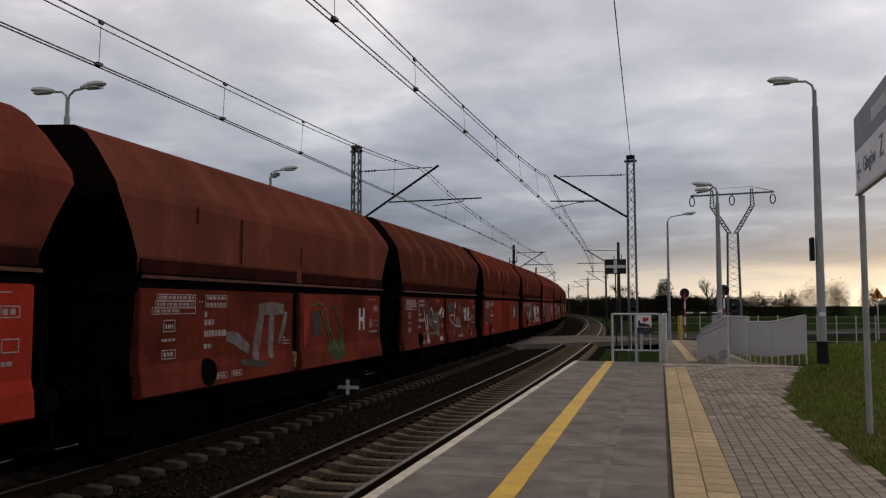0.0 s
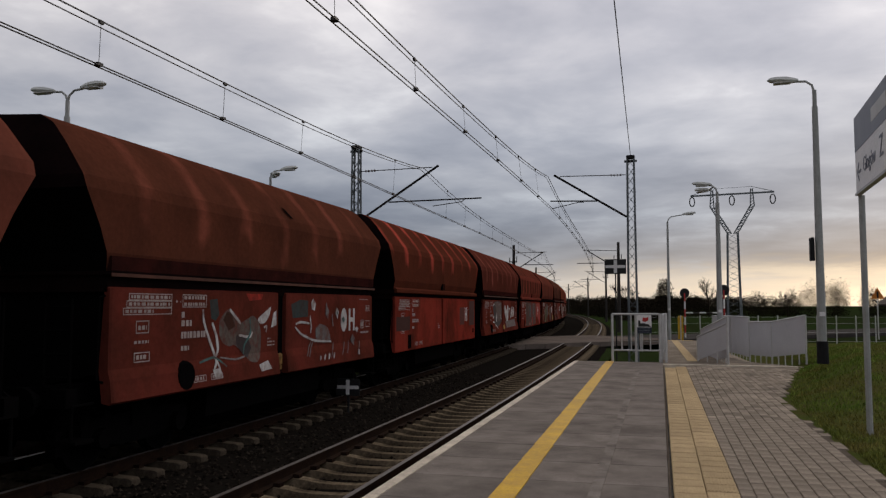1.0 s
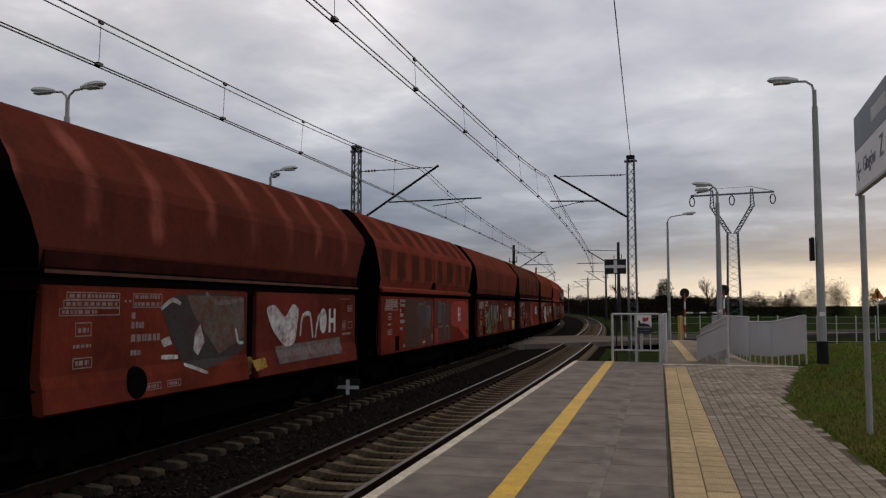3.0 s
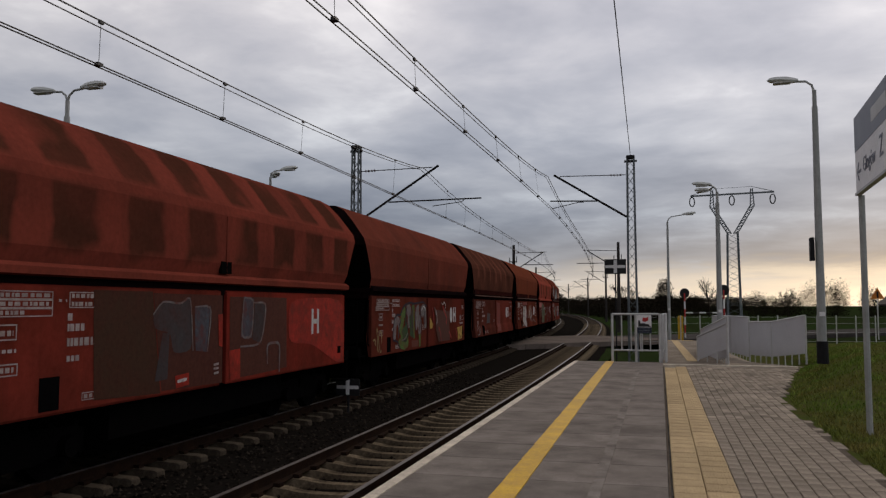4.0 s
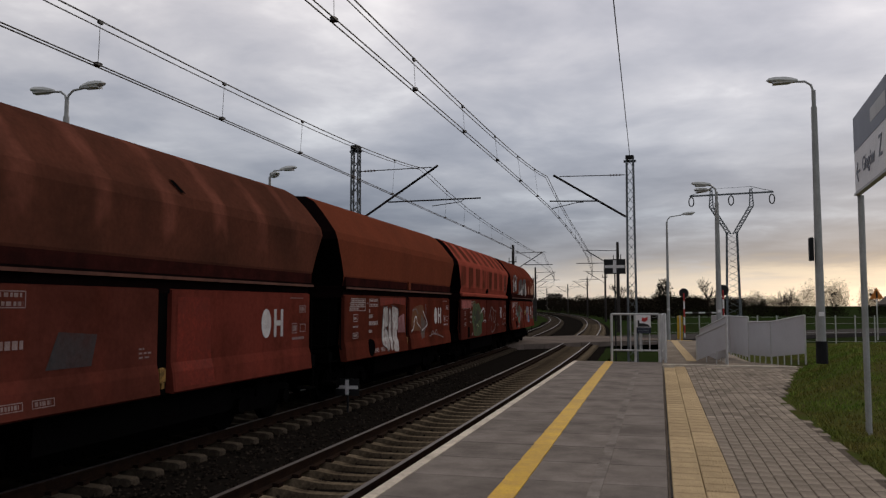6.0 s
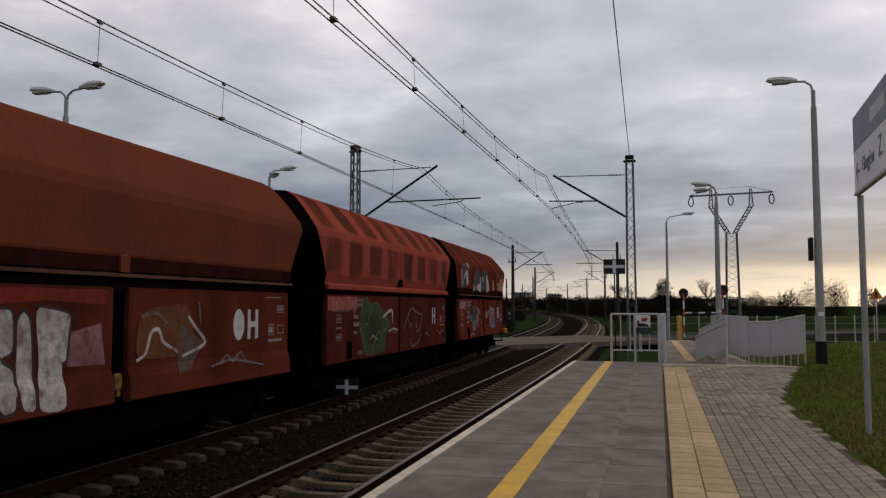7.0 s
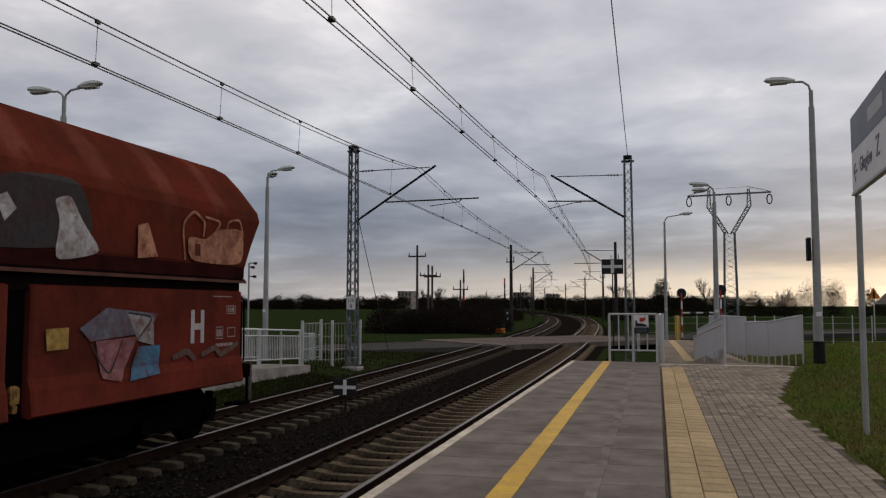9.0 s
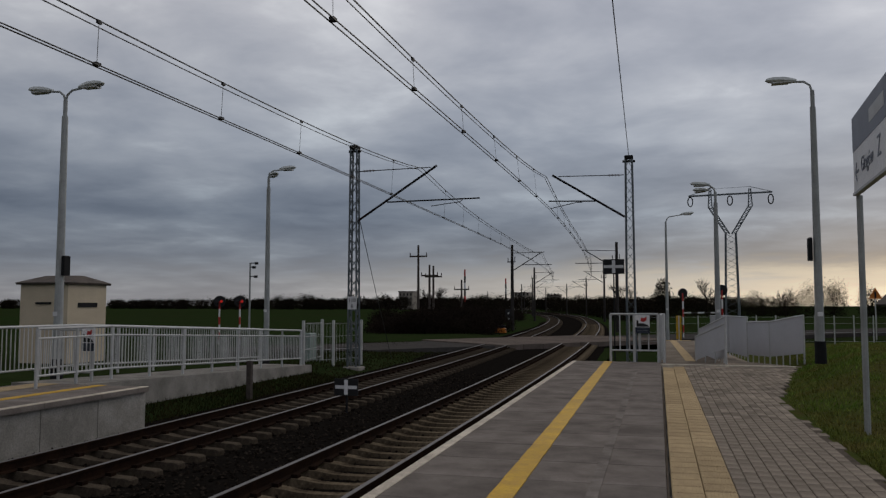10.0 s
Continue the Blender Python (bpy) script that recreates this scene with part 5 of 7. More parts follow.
paint(8, GREY, 0.03, (4.34, 3.08), (4.63, 2.9), (4.92, 3.07))
paint(9, DGREY, 0, (-4.57, 3.61), (-4.44, 3.86), (-3.62, 4), (-3.22, 3.96), (-3.19, 3.13), (-3.69, 3.01), (-4.49, 2.96))
paint(9, REDD, 0, (-4.42, 3.57), (-4.04, 3.85), (-3.72, 3.71), (-3.92, 3.54), (-4.3, 3.44))
paint(9, WHT, 0, (-4.66, 3.6), (-4.52, 3.71), (-4.45, 3.34), (-4.49, 2.96), (-4.57, 2.98))
paint(9, WHT, 0, (-4.43, 3.16), (-3.92, 3.54), (-3.61, 3.67), (-3.38, 3.5), (-3.29, 3.05), (-3.69, 3.1), (-3.7, 3.34), (-4.02, 3.35), (-4.4, 3.07))
paint(9, WHT, 0, (-3.51, 3.91), (-3.34, 4), (-3.21, 3.93), (-3.27, 3.68))
paint(9, DGREY, 0.05, (-4.41, 3.18), (-3.91, 3.36), (-3.43, 3.46))
paint(9, DGREY, 0, (-2.4, 3.58), (-1.58, 3.77), (-0.8, 3.74), (-0.7, 3.22), (-0.46, 3.76), (0.92, 3.9), (1.26, 2.98), (-2.24, 2.84))
paint(9, SLATE, 0, (-2.27, 3.47), (-1.72, 3.58), (-1.84, 3.01), (-2.19, 3.06))
paint(9, WHT, 0, (-2.26, 3.16), (-2, 2.93), (-2.44, 2.81))
paint(9, WHT, 0, (-1.7, 3.08), (-1.26, 3.19), (-1.1, 3.09), (-0.79, 3.59), (-0.64, 2.8), (-1.4, 2.89), (-1.69, 2.94))
paint(9, WHT, 0, (-0.46, 3.46), (-0.29, 3.54), (-0.14, 3.37), (-0.31, 3.21))
paint(9, WHT, 0, (0.44, 3.56), (0.73, 3.64), (0.96, 3.32), (1.36, 2.95), (0.46, 2.79), (0.56, 3.3))
paint(9, PEACH, 0, (2.08, 3.39), (2.31, 3.45), (2.56, 2.98), (2.09, 2.93))
paint(9, PEACH, 0, (3.31, 3.35), (3.84, 3.32), (4.18, 3.52), (5.07, 3.61), (5.09, 2.95), (3.37, 2.95))
paint(9, OXP, 0, (3.52, 3.24), (3.68, 3.24), (3.69, 3.05), (3.52, 3.05))
paint(9, PEACH, 0.05, (3.26, 2.97), (3.17, 3.53), (3.48, 3.76), (3.81, 3.61), (3.76, 3.37))
paint(9, PEACH, 0.04, (3.81, 3.69), (4.32, 3.66), (4.04, 3.39))
paint(9, PEACH, 0.04, (4.47, 3.43), (4.52, 3.69), (4.92, 3.76), (5.08, 3.47))
paint(9, TEAL, 0, (-3.22, 2.31), (-2.98, 2.35), (-2.89, 1.87), (-2.41, 1.88), (-2.4, 1.65), (-3.17, 1.65))
paint(9, GREEN, 0, (-2.35, 2.24), (-1.81, 2.32), (-1.79, 1.76), (-2.34, 1.7))
paint(9, TEALG, 0, (-2.4, 1.64), (-1.79, 1.68), (-1.98, 1.23), (-2.45, 1.31))
paint(9, PINK, 0, (-1.73, 1.82), (-1.22, 2.03), (-1.13, 1.74), (-1.42, 1.33), (-1.67, 1.48))
paint(9, GREY, 0, (-1.74, 2.23), (-1.14, 2.14), (-0.74, 1.91), (-1.36, 1.88))
paint(9, DGREY, 0.03, (-2.42, 2.25), (-2.36, 1.65), (-1.79, 1.71), (-1.71, 1.41))
paint(9, DGREY, 0.03, (-1.57, 1.48), (-1.35, 1.53), (-1.27, 1.32))
paint(9, BLUEG, 0, (0.98, 1.98), (1.49, 2.24), (2.63, 2.15), (2.4, 1.89), (1.19, 1.81))
paint(9, PINK, 0, (1.29, 1.81), (2.16, 1.84), (1.77, 1.25), (1.41, 1.32))
paint(9, BLUE, 0, (2.17, 1.7), (2.69, 1.7), (2.65, 1.29), (1.95, 1.24))
paint(9, PWHT2, 0, (1.93, 2.16), (2.51, 2.1), (2.54, 1.7), (2.16, 1.78))
paint(9, DGREY, 0.03, (1.19, 1.78), (1.56, 1.31), (1.83, 1.81))
paint(9, DGREY, 0.03, (2.16, 1.8), (2.53, 2.11), (1.93, 2.17))
paint(9, YELP, 0, (0.39, 1.99), (0.78, 2), (0.78, 1.74), (0.42, 1.73))
paint(9, CLAY, 0.1, (3.01, 1.49), (3.4, 1.58), (3.61, 1.43))
paint(9, CLAY, 0.1, (3.8, 1.49), (4.22, 1.6), (4.36, 1.45), (4.95, 1.63))

# ---- masts and wires ----


def lattice_mast(b, x, y, z0, z1, w0, w1, bays, thick=1.0):
    """Four corner angles with zigzag lacing."""
    at = lambda k, cx, cy: (x + cx * (w0 + (w1 - w0) * k) / 2, y + cy * (w0 + (w1 - w0) * k) / 2, z0 + (z1 - z0) * k)
    cs = [(-1, -1), (1, -1), (1, 1), (-1, 1)]
    for c in cs:
        b.bar(at(0, *c), at(1, *c), 0.055 * thick, 0.055 * thick)
    for i in range(bays):
        for j in range(4):
            a, d = cs[j], cs[(j + 1) % 4]
            p, q = (a, d) if i % 2 else (d, a)
            b.bar(at(i / bays, *p), at((i + 1) / bays, *q), 0.042 * thick, 0.018 * thick)
    return b


def insulator(b, a, d, n=4, r=0.055):
    a, d = Vector(a), Vector(d)
    for i in range(n):
        c = a.lerp(d, (i + 0.5) / n)
        u = (d - a).normalized() * 0.02
        b.rod(c - u, c + u, r, r * 0.6, 8)
    return b.rod(a, d, 0.02, 0.02, 6)


def catenary_mast(x, y, base, side, foot, tip, tube0, tube1, arm, label):
    """A lattice mast with its sloping strut, tie and registration tube; side +1: the arm points right."""
    m = thing("catenary_mast", label, "catenary mast", group="lattice catenary masts")
    top = 8.0 if side > 0 else 7.72
    part("footing", Build().box(x - 0.35, x + 0.35, y - 0.35, y + 0.35, -1.0, base - 0.14, 0.03), M_CONCW, m, "concrete mast footing")
    part("lattice", lattice_mast(Build(), x, y, base - 0.15, top, 0.36, 0.26, 22), M_LATT, m, "grey-blue lattice steel")
    part("cap", Build().box(x - 0.17, x + 0.17, y - 0.17, y + 0.17, top - 0.05, top + 0.08, 0.03).rod((x - 0.25, y, top - 0.15), (x + 0.25, y, top - 0.15), 0.05), M_DARK, m)
    part("strut", Build().rod(foot, tip, 0.045, 0.045, 8), M_DARK, m, "dark sloping cantilever tube")
    up = (x + side * 0.2, y, tip[2] - 0.1)
    part("tie", Build().rod(up, (tip[0] - side * 0.25, y, tip[2] - 0.06), 0.018), M_DARK, m)
    part("insulator", insulator(Build(), (x + side * 0.35, y, up[2]), (x + side * 0.85, y, up[2] + 0.01)), M_INSUL, m)
    part("insulator", insulator(Build(), foot, Vector(foot).lerp(Vector(tip), 0.13)), M_INSUL, m)
    part("registration_tube", Build().rod(tube0, tube1, 0.028), M_DARK, m)
    part("steady_arm", Build().tube([arm[0], arm[1], arm[2]], 0.016), M_DARK, m)
    return m


mast_a = catenary_mast(-11.62, 30.0, -0.55, 1, (-11.43, 30, 5.08), (-8.22, 30, 7.13), (-10.25, 30, 5.76), (-6.52, 30, 5.80),
                       [(-7.15, 30, 5.80), (-7.3, 30, 5.68), (-8.45, 30, 5.55)], "grey lattice catenary mast with a kilometre plate, beside the far track")
catenary_mast(-1.06, 33.5, -0.60, -1, (-1.25, 33.5, 5.30), (-4.18, 33.5, 7.12), (-2.41, 33.5, 5.98), (-4.34, 33.5, 6.04),
                       [(-2.95, 33.5, 5.95), (-3.2, 33.5, 5.95), (-4.28, 33.5, 5.72)], "grey lattice catenary mast beside the near track")
plate = part("kilometre_plate", Build().box(-11.78, -11.42, 29.76, 29.78, 1.55, 2.05), M_SIGNW, mast_a, "white plate with black numerals")
lettering("110", 0.21, pose(-11.6, 29.755, 1.83, 90), M_BLACK, plate, "numerals")
lettering("8", 0.21, pose(-11.6, 29.755, 1.6, 90), M_BLACK, plate, "numerals")


def wire_line(name, pts, r, label, mat_=None):
    """A wire through the points, sagging between them as given."""
    b = Build()
    b.tube(pts, r, 5)
    return tagged(part(name, b, mat_ or M_WIRE), label, "overhead wire")


def overhead(xc, near_y, contact, low, high, span, stag, words):
    """Contact wires, messenger and droppers over one track; masts stand at near_y + n * span."""
    grp = thing("overhead_line", words, "overhead line")
    ys = [near_y - span + span * i / 24 for i in range(25)] + [near_y + span * i / 12 for i in range(1, 49)]

    def mid(s):
        k = ((s - near_y) / span) % 1.0
        n = math.floor((s - near_y) / span)
        st = stag * (1 if n % 2 == 0 else -1) * (1 - 2 * k)
        x, y, _ = along(xc, s)
        return x, y, k, st

    con, con2, mes, aux = [], [], [], []
    for s in ys:
        x, y, k, st = mid(s)
        sag = (1 - 4 * k * (1 - k)) ** 1.6
        zm = low + (high - low) * sag
        con.append((x + st + 0.05, y, contact)), con2.append((x + st - 0.05, y, contact))
        mes.append((x + st * 0.4, y, zm))
        aux.append((x + st * 0.4 - AUX[xc], y, zm - 0.03))
    part("contact_wire", Build().tube(con, 0.012, 5), M_WIRE, grp)
    part("contact_wire", Build().tube(con2, 0.012, 5), M_WIRE, grp)
    part("messenger_wire", Build().tube(mes, 0.014, 5), M_WIRE, grp)
    part("auxiliary_wire", Build().tube(aux, 0.011, 5), M_WIRE, grp)
    for i in range(1, 72):
        s = near_y - span + i * span / 13.0
        if i % 13 == 0 or s > 120:
            continue
        x, y, k, st = mid(s)
        zm = low + (high - low) * (1 - 4 * k * (1 - k)) ** 1.6
        d = Build().rod((x + st * 0.4, y, zm), (x + st, y, contact), 0.005, n=4)
        d.box(x + st * 0.4 - 0.02, x + st * 0.4 + 0.02, y - 0.05, y + 0.05, zm - 0.05, zm + 0.01)
        d.box(x + st - 0.04, x + st + 0.04, y - 0.06, y + 0.06, contact, contact + 0.05)
        part("dropper", d, M_WIRE, grp)
    return grp


AUX = {XF: 0.16, XN: 0.08}   # how far the second messenger runs beside the first
overhead(XN, 33.5, 5.72, 6.33, 7.08, 50.0, 0.22, "weathered contact and messenger wires over the near track")
overhead(XF, 30.0, 5.50, 6.22, 7.03, 50.0, -0.15, "weathered contact and messenger wires over the far track")
wire_line("earth_wire", [(-0.2, -20, 7.95), (-0.5, 0, 7.6), (-0.78, 16.5, 7.75), (-1.06, 33.5, 7.8)], 0.013, "single dark earth wire strung to the mast top")
wire_line("guy_wire", [(-11.48, 30.1, 5.3), (-11.75, 33, 2.2), (-12.0, 36, -0.95)], 0.014, "dark steel guy wire from the mast to the ground")


def street_lamp(x, y, base, top, arms, sleeve, label, box_side=0, r=0.115):
    """Tapered round pole with bent arms and flat lantern heads; arms: (dx, dy) of each head."""
    p = thing("street_lamp", label, "street lamp", group="platform street lamps")
    part("pole", Build().rod((x, y, base), (x, y, top - 0.4), r, r * 0.62, 14).rod((x, y, top - 0.42), (x, y, top), 0.05, 0.05, 10), M_GREYPOLE, p, smooth=False)
    if sleeve:
        part("base_sleeve", Build().rod((x, y, base - 0.1), (x, y, base + 0.42), r * 1.25, r * 1.2, 14), M_DARK, p, "black base sleeve")
    for dx, dy, dz, l in arms:
        n = Vector((dx, dy, 0)).normalized()
        o = Vector((x, y, top - 0.05))
        pts = [o, o + n * 0.05 + Vector((0, 0, 0.18)), o + n * 0.18 + Vector((0, 0, 0.28 + dz * 0.3)), o + n * l + Vector((0, 0, 0.30 + dz))]
        part("arm", Build().tube(pts, 0.028, 8), M_GREYPOLE, p)
        h = pts[-1]
        side = Vector((-n.y, n.x, 0))
        rings = []
        for t, w, u, d in ((-0.12, 0.05, 0.03, 0.03), (0.0, 0.09, 0.06, 0.05), (0.15, 0.13, 0.08, 0.06), (0.38, 0.14, 0.075, 0.05), (0.52, 0.10, 0.05, 0.03), (0.58, 0.03, 0.01, 0.0)):
            c = h + n * t + Vector((0, 0, 0.03 + t * 0.08))
            rings.append([c + side * w, c + side * w * 0.7 + Vector((0, 0, u)), c - side * w * 0.7 + Vector((0, 0, u)), c - side * w, c - side * w * 0.7 - Vector((0, 0, d)), c + side * w * 0.7 - Vector((0, 0, d))])
        hd = part("lantern", Build().sweep(rings), M_LANTERN, p, "flat grey lantern head")
        c = h + n * 0.24 + Vector((0, 0, -0.022))
        part("lens", Build().sweep([[c + n * a + side * s_ * w + Vector((0, 0, z)) for a, s_ in ((-0.18, -1), (0.2, -1), (0.2, 1), (-0.18, 1))] for w, z in ((0.1, 0.025), (0.1, 0.0), (0.06, -0.02))]), M_LENS, hd, "pale lens under the lantern")
    if box_side:
        part("loudspeaker", Build().box(x + box_side * 0.16 - 0.045, x + box_side * 0.16 + 0.045, y - 0.1, y + 0.1, BOXZ[0], BOXZ[1], 0.02), M_DARK, p, "black box clamped to the pole")
    part("number_plate", Build().box(x - 0.06, x + 0.06, y - r - 0.012, y - r - 0.002, 1.45, 1.55), M_SIGNW, p, "small white plate")
    return p


BOXZ = (2.42, 2.90)
street_lamp(-13.97, 16.5, 0.0, 6.72, [(-1, 0, 0, 0.5), (1, 0, 0.03, 0.5)], True, "grey lamp post with two lantern heads on the opposite platform", 1)
street_lamp(-14.36, 28.0, -0.75, 6.62, [(1, 0, 0, 0.55), (0.7, -0.7, -0.3, 0.35)], True, "grey single-headed lamp post behind the opposite ramp")
BOXZ = (2.75, 3.3)
street_lamp(3.64, 20.6, 0.45, 6.82, [(-1, 0.1, 0, 0.46)], True, "grey single-headed lamp post with a black base on the lawn", -1, 0.105)
street_lamp(2.09, 31.0, -0.4, 5.86, [(-1, 0, 0, 0.3), (-1, 0.9, -0.16, 0.42)], True, "grey lamp post with two heads beside the ramp")
street_lamp(0.46, 45.0, -0.6, 6.20, [(1, 0, 0.12, 0.9)], False, "grey lamp post with one long arm beyond the ramp", 0, 0.09)

# ---- railings, boards and signs on the near side ----


def railing(pts, top, low, gap, label, rail_r=0.022, bar_r=0.009, post_every=1.6, legs=True, name="railing", mat_=None, mid=None):
    """A railing over a line of floor points (x, y, z): posts, top and bottom rail, upright bars."""
    mt = mat_ or M_GALV
    r = thing(name, label, "railing", group="grey steel railings")
    for seg, (a, b) in enumerate(zip(pts, pts[1:])):
        a, b = Vector(a), Vector(b)
        n = max(1, round((b - a).length / post_every))
        for i in range(1 if seg else 0, n + 1):
            p = a.lerp(b, i / n)
            part("post", Build().rod(p, p + Vector((0, 0, top)), rail_r * 1.15, n=8), mt, r)
        up = Vector((0, 0, 1))
        part("handrail", Build().rod(a + up * top, b + up * top, rail_r, n=8), mt, r)
        part("bottom_rail", Build().rod(a + up * low, b + up * low, rail_r * 0.8, n=8), mt, r)
        if mid:
            part("middle_rail", Build().rod(a + up * mid, b + up * mid, rail_r * 0.8, n=8), mt, r)
        k = int((b - a).length / gap)
        for i in range(1, k):
            p = a.lerp(b, i / k)
            part("bar", Build().rod(p + up * low, p + up * (top - 0.01 if not mid else mid), bar_r, n=5), mt, r)
    return r


def sheet_railing(pts, top, low, label):
    """Railing filled with grey sheet; pts give the floor line."""
    r = thing("railing", label, "railing", group="grey ramp railings")
    up = Vector((0, 0, 1))
    for seg, (a, b) in enumerate(zip(pts, pts[1:])):
        a, b = Vector(a), Vector(b)
        d = (b - a).normalized()
        side = Vector((-d.y, d.x, 0)).normalized() * 0.006
        q = [a + up * low, b + up * low, b + up * (top - 0.02), a + up * (top - 0.02)]
        part("infill_sheet", Build().add([p + side for p in q] + [p - side for p in q], [(0, 1, 2, 3), (7, 6, 5, 4), (0, 4, 5, 1), (1, 5, 6, 2), (2, 6, 7, 3), (3, 7, 4, 0)]), M_INFILL, r, "smooth grey infill sheet")
        part("handrail", Build().rod(a + up * top, b + up * top, 0.028, n=8), M_GALV, r)
        n = max(1, round((b - a).length / 0.45))
        for i in range(1, n):
            p = a.lerp(b, i / n)
            part("leg", Build().rod(p - up * 0.05, p + up * (low + 0.05), 0.018, n=6), M_GALV, r)
        for p in ((b,) if seg else (a, b)):
            part("post", Build().rod(p - up * 0.05, p + up * (top + 0.01), 0.026, n=8), M_GALV, r)
    return r


M_INFILL = mat("grey_coated_sheet", (0.50, 0.50, 0.515), (0.45, 0.45, 0.465), 0.5, 0.1, scale=1.2, grain=15, bump=0.02, grit=0.15)
gate = railing([(-1.42, 25.2, 0), (-0.02, 25.2, 0)], 1.44, 0.35, 0.235, "light grey barred railing closing the platform's end", 0.032, 0.02, 0.9)
railing([(0.02, 25.25, 0), (0.12, 27.6, 0)], 1.42, 0.3, 0.16, "light grey barred railing along the path", 0.03, 0.016, 1.2)
railing([(0.14, 25.12, 0), (0.16, 25.4, 0)], 1.44, 0.12, 0.14, "short grey gate post railing", 0.03, 0.016, 0.3)


def warning_sign(x, y, z, w, h, parent):
    s = part("warning_sign", Build().box(x - w / 2, x + w / 2, y - 0.012, y, z, z + h, 0.0), M_SIGNW, parent, "white warning board with a red and black symbol")
    f = y - 0.014
    part("black_field", Build().box(x - w / 2, x + w / 2, f - 0.002, f, z, z + h * 0.34), M_DEEP, s)
    part("black_symbol", Build().add([(x - w * .42, f, z + h * .37), (x + w * .46, f, z + h * .37), (x + w * .3, f, z + h * .5), (x, f, z + h * .56), (x - w * .28, f, z + h * .56), (x - w * .3, f, z + h * .72), (x - w * .42, f, z + h * .72)], [tuple(range(7))]), M_BLACK, s)
    part("red_symbol", Build().add([(x - w * .15, f - 0.001, z + h * .68), (x + w * .05, f - 0.001, z + h * .62), (x + w * .28, f - 0.001, z + h * .72), (x + w * .3, f - 0.001, z + h * .92), (x + w * .1, f - 0.001, z + h * .84), (x - w * .08, f - 0.001, z + h * .88)], [tuple(range(6))]), M_RED, s)
    for k in range(3):
        part("text_bar", Build().box(x - w * 0.38, x + w * 0.38, f - 0.004, f - 0.002, z + h * (0.07 + 0.09 * k), z + h * (0.09 + 0.09 * k)), M_LATT, s)
    return s


warning_sign(-0.47, 25.155, 0.86, 0.42, 0.55, gate)
sheet_railing([(1.89, 25.0, 0), (1.42, 31.0, -0.55)], 1.38, 0.20, "grey sheet-filled ramp railing beside the path")
sheet_railing([(1.87, 25.05, -0.05), (1.09, 26.2, -0.48)], 1.22, 0.50, "grey sheet-filled inner ramp railing")
sheet_railing([(2.90, 29.3, -0.1), (2.54, 32.0, -0.1), (1.95, 33.0, -0.1)], 1.40, 0.06, "grey sheet-filled outer ramp railing")
sheet_railing([(4.07, 25.5, 0.05), (3.40, 27.6, -0.18), (2.90, 29.2, -0.22)], 1.36, 0.26, "grey sheet-filled railing beside the lawn")

# the path beyond the platform's end
path = thing("path", "grey block path beyond the platform with a cream guide strip", "path", kind="structure")
part("path_surface", Build().box(0.05, 1.9, 24.26, 41.5, -0.9, -0.005), M_BLOCK, path)
part("ramp_surface", Build().add([(1.9, 24.26, -0.005), (4.0, 24.26, -0.005), (2.9, 29.2, -0.2), (2.75, 37, -0.3), (1.9, 37, -0.3)], [(0, 1, 2, 3, 4)]), M_BLOCK, path)
part("guide_strip", Build().add([(0.78, 26.0, 0.0), (1.08, 26.0, 0.0), (0.80, 41.3, 0.0), (0.50, 41.3, 0.0), (0.78, 26.0, 0.006), (1.08, 26.0, 0.006), (0.80, 41.3, 0.006), (0.50, 41.3, 0.006)], [(3, 2, 1, 0), (4, 5, 6, 7), (0, 1, 5, 4), (1, 2, 6, 5), (2, 3, 7, 6), (3, 0, 4, 7)]), M_TACT, path, "cream tactile guide strip")
part("cross_strip", Build().box(0.3, 1.5, 41.0, 41.4, -0.02, 0.008), M_TACT, path)

# wire-mesh fence beyond
fence = thing("fence", "low green-grey mesh fence with steel posts beyond the path", "fence", group="fences")
for i in range(24):
    x = -1.0 + i * 1.05
    y = 47.0 + 0.25 * i
    part("post", Build().rod((x, y, -0.9), (x, y, 1.15), 0.03, n=6), M_GALV, fence)
    if i < 21:
        for z in (-0.3, 0.2, 0.7, 1.05):
            part("strand", Build().rod((x, y, z), (x + 1.05, y + 0.25, z), 0.008, n=4), M_GALV, fence)


def cross_board(x, y, z, w, h, post_to, label):
    """Black board with a white cross, on a post."""
    s = thing("stop_board", label, "railway sign", group="black boards with white crosses")
    part("board", Build().box(x - w / 2, x + w / 2, y - 0.02, y, z, z + h, 0.0), M_BLACK, s)
    part("cross_bar", Build().box(x - w * 0.46, x + w * 0.46, y - 0.026, y - 0.021, z + h * 0.40, z + h * 0.60), M_SIGNW, s)
    part("cross_bar", Build().box(x - w * 0.075, x + w * 0.075, y - 0.029, y - 0.0265, z + h * 0.06, z + h * 0.94), M_SIGNW, s)
    part("post", Build().rod((x, y + 0.03, post_to), (x, y + 0.03, z + h), 0.03, n=8), M_DARK, s)
    return s


cross_board(-7.22, 18.2, -0.44, 0.60, 0.40, -0.85, "small black board with a white cross between the tracks")
cross_board(-1.96, 38.0, 3.15, 0.98, 0.68, -0.9, "large black board with a white cross on a post")


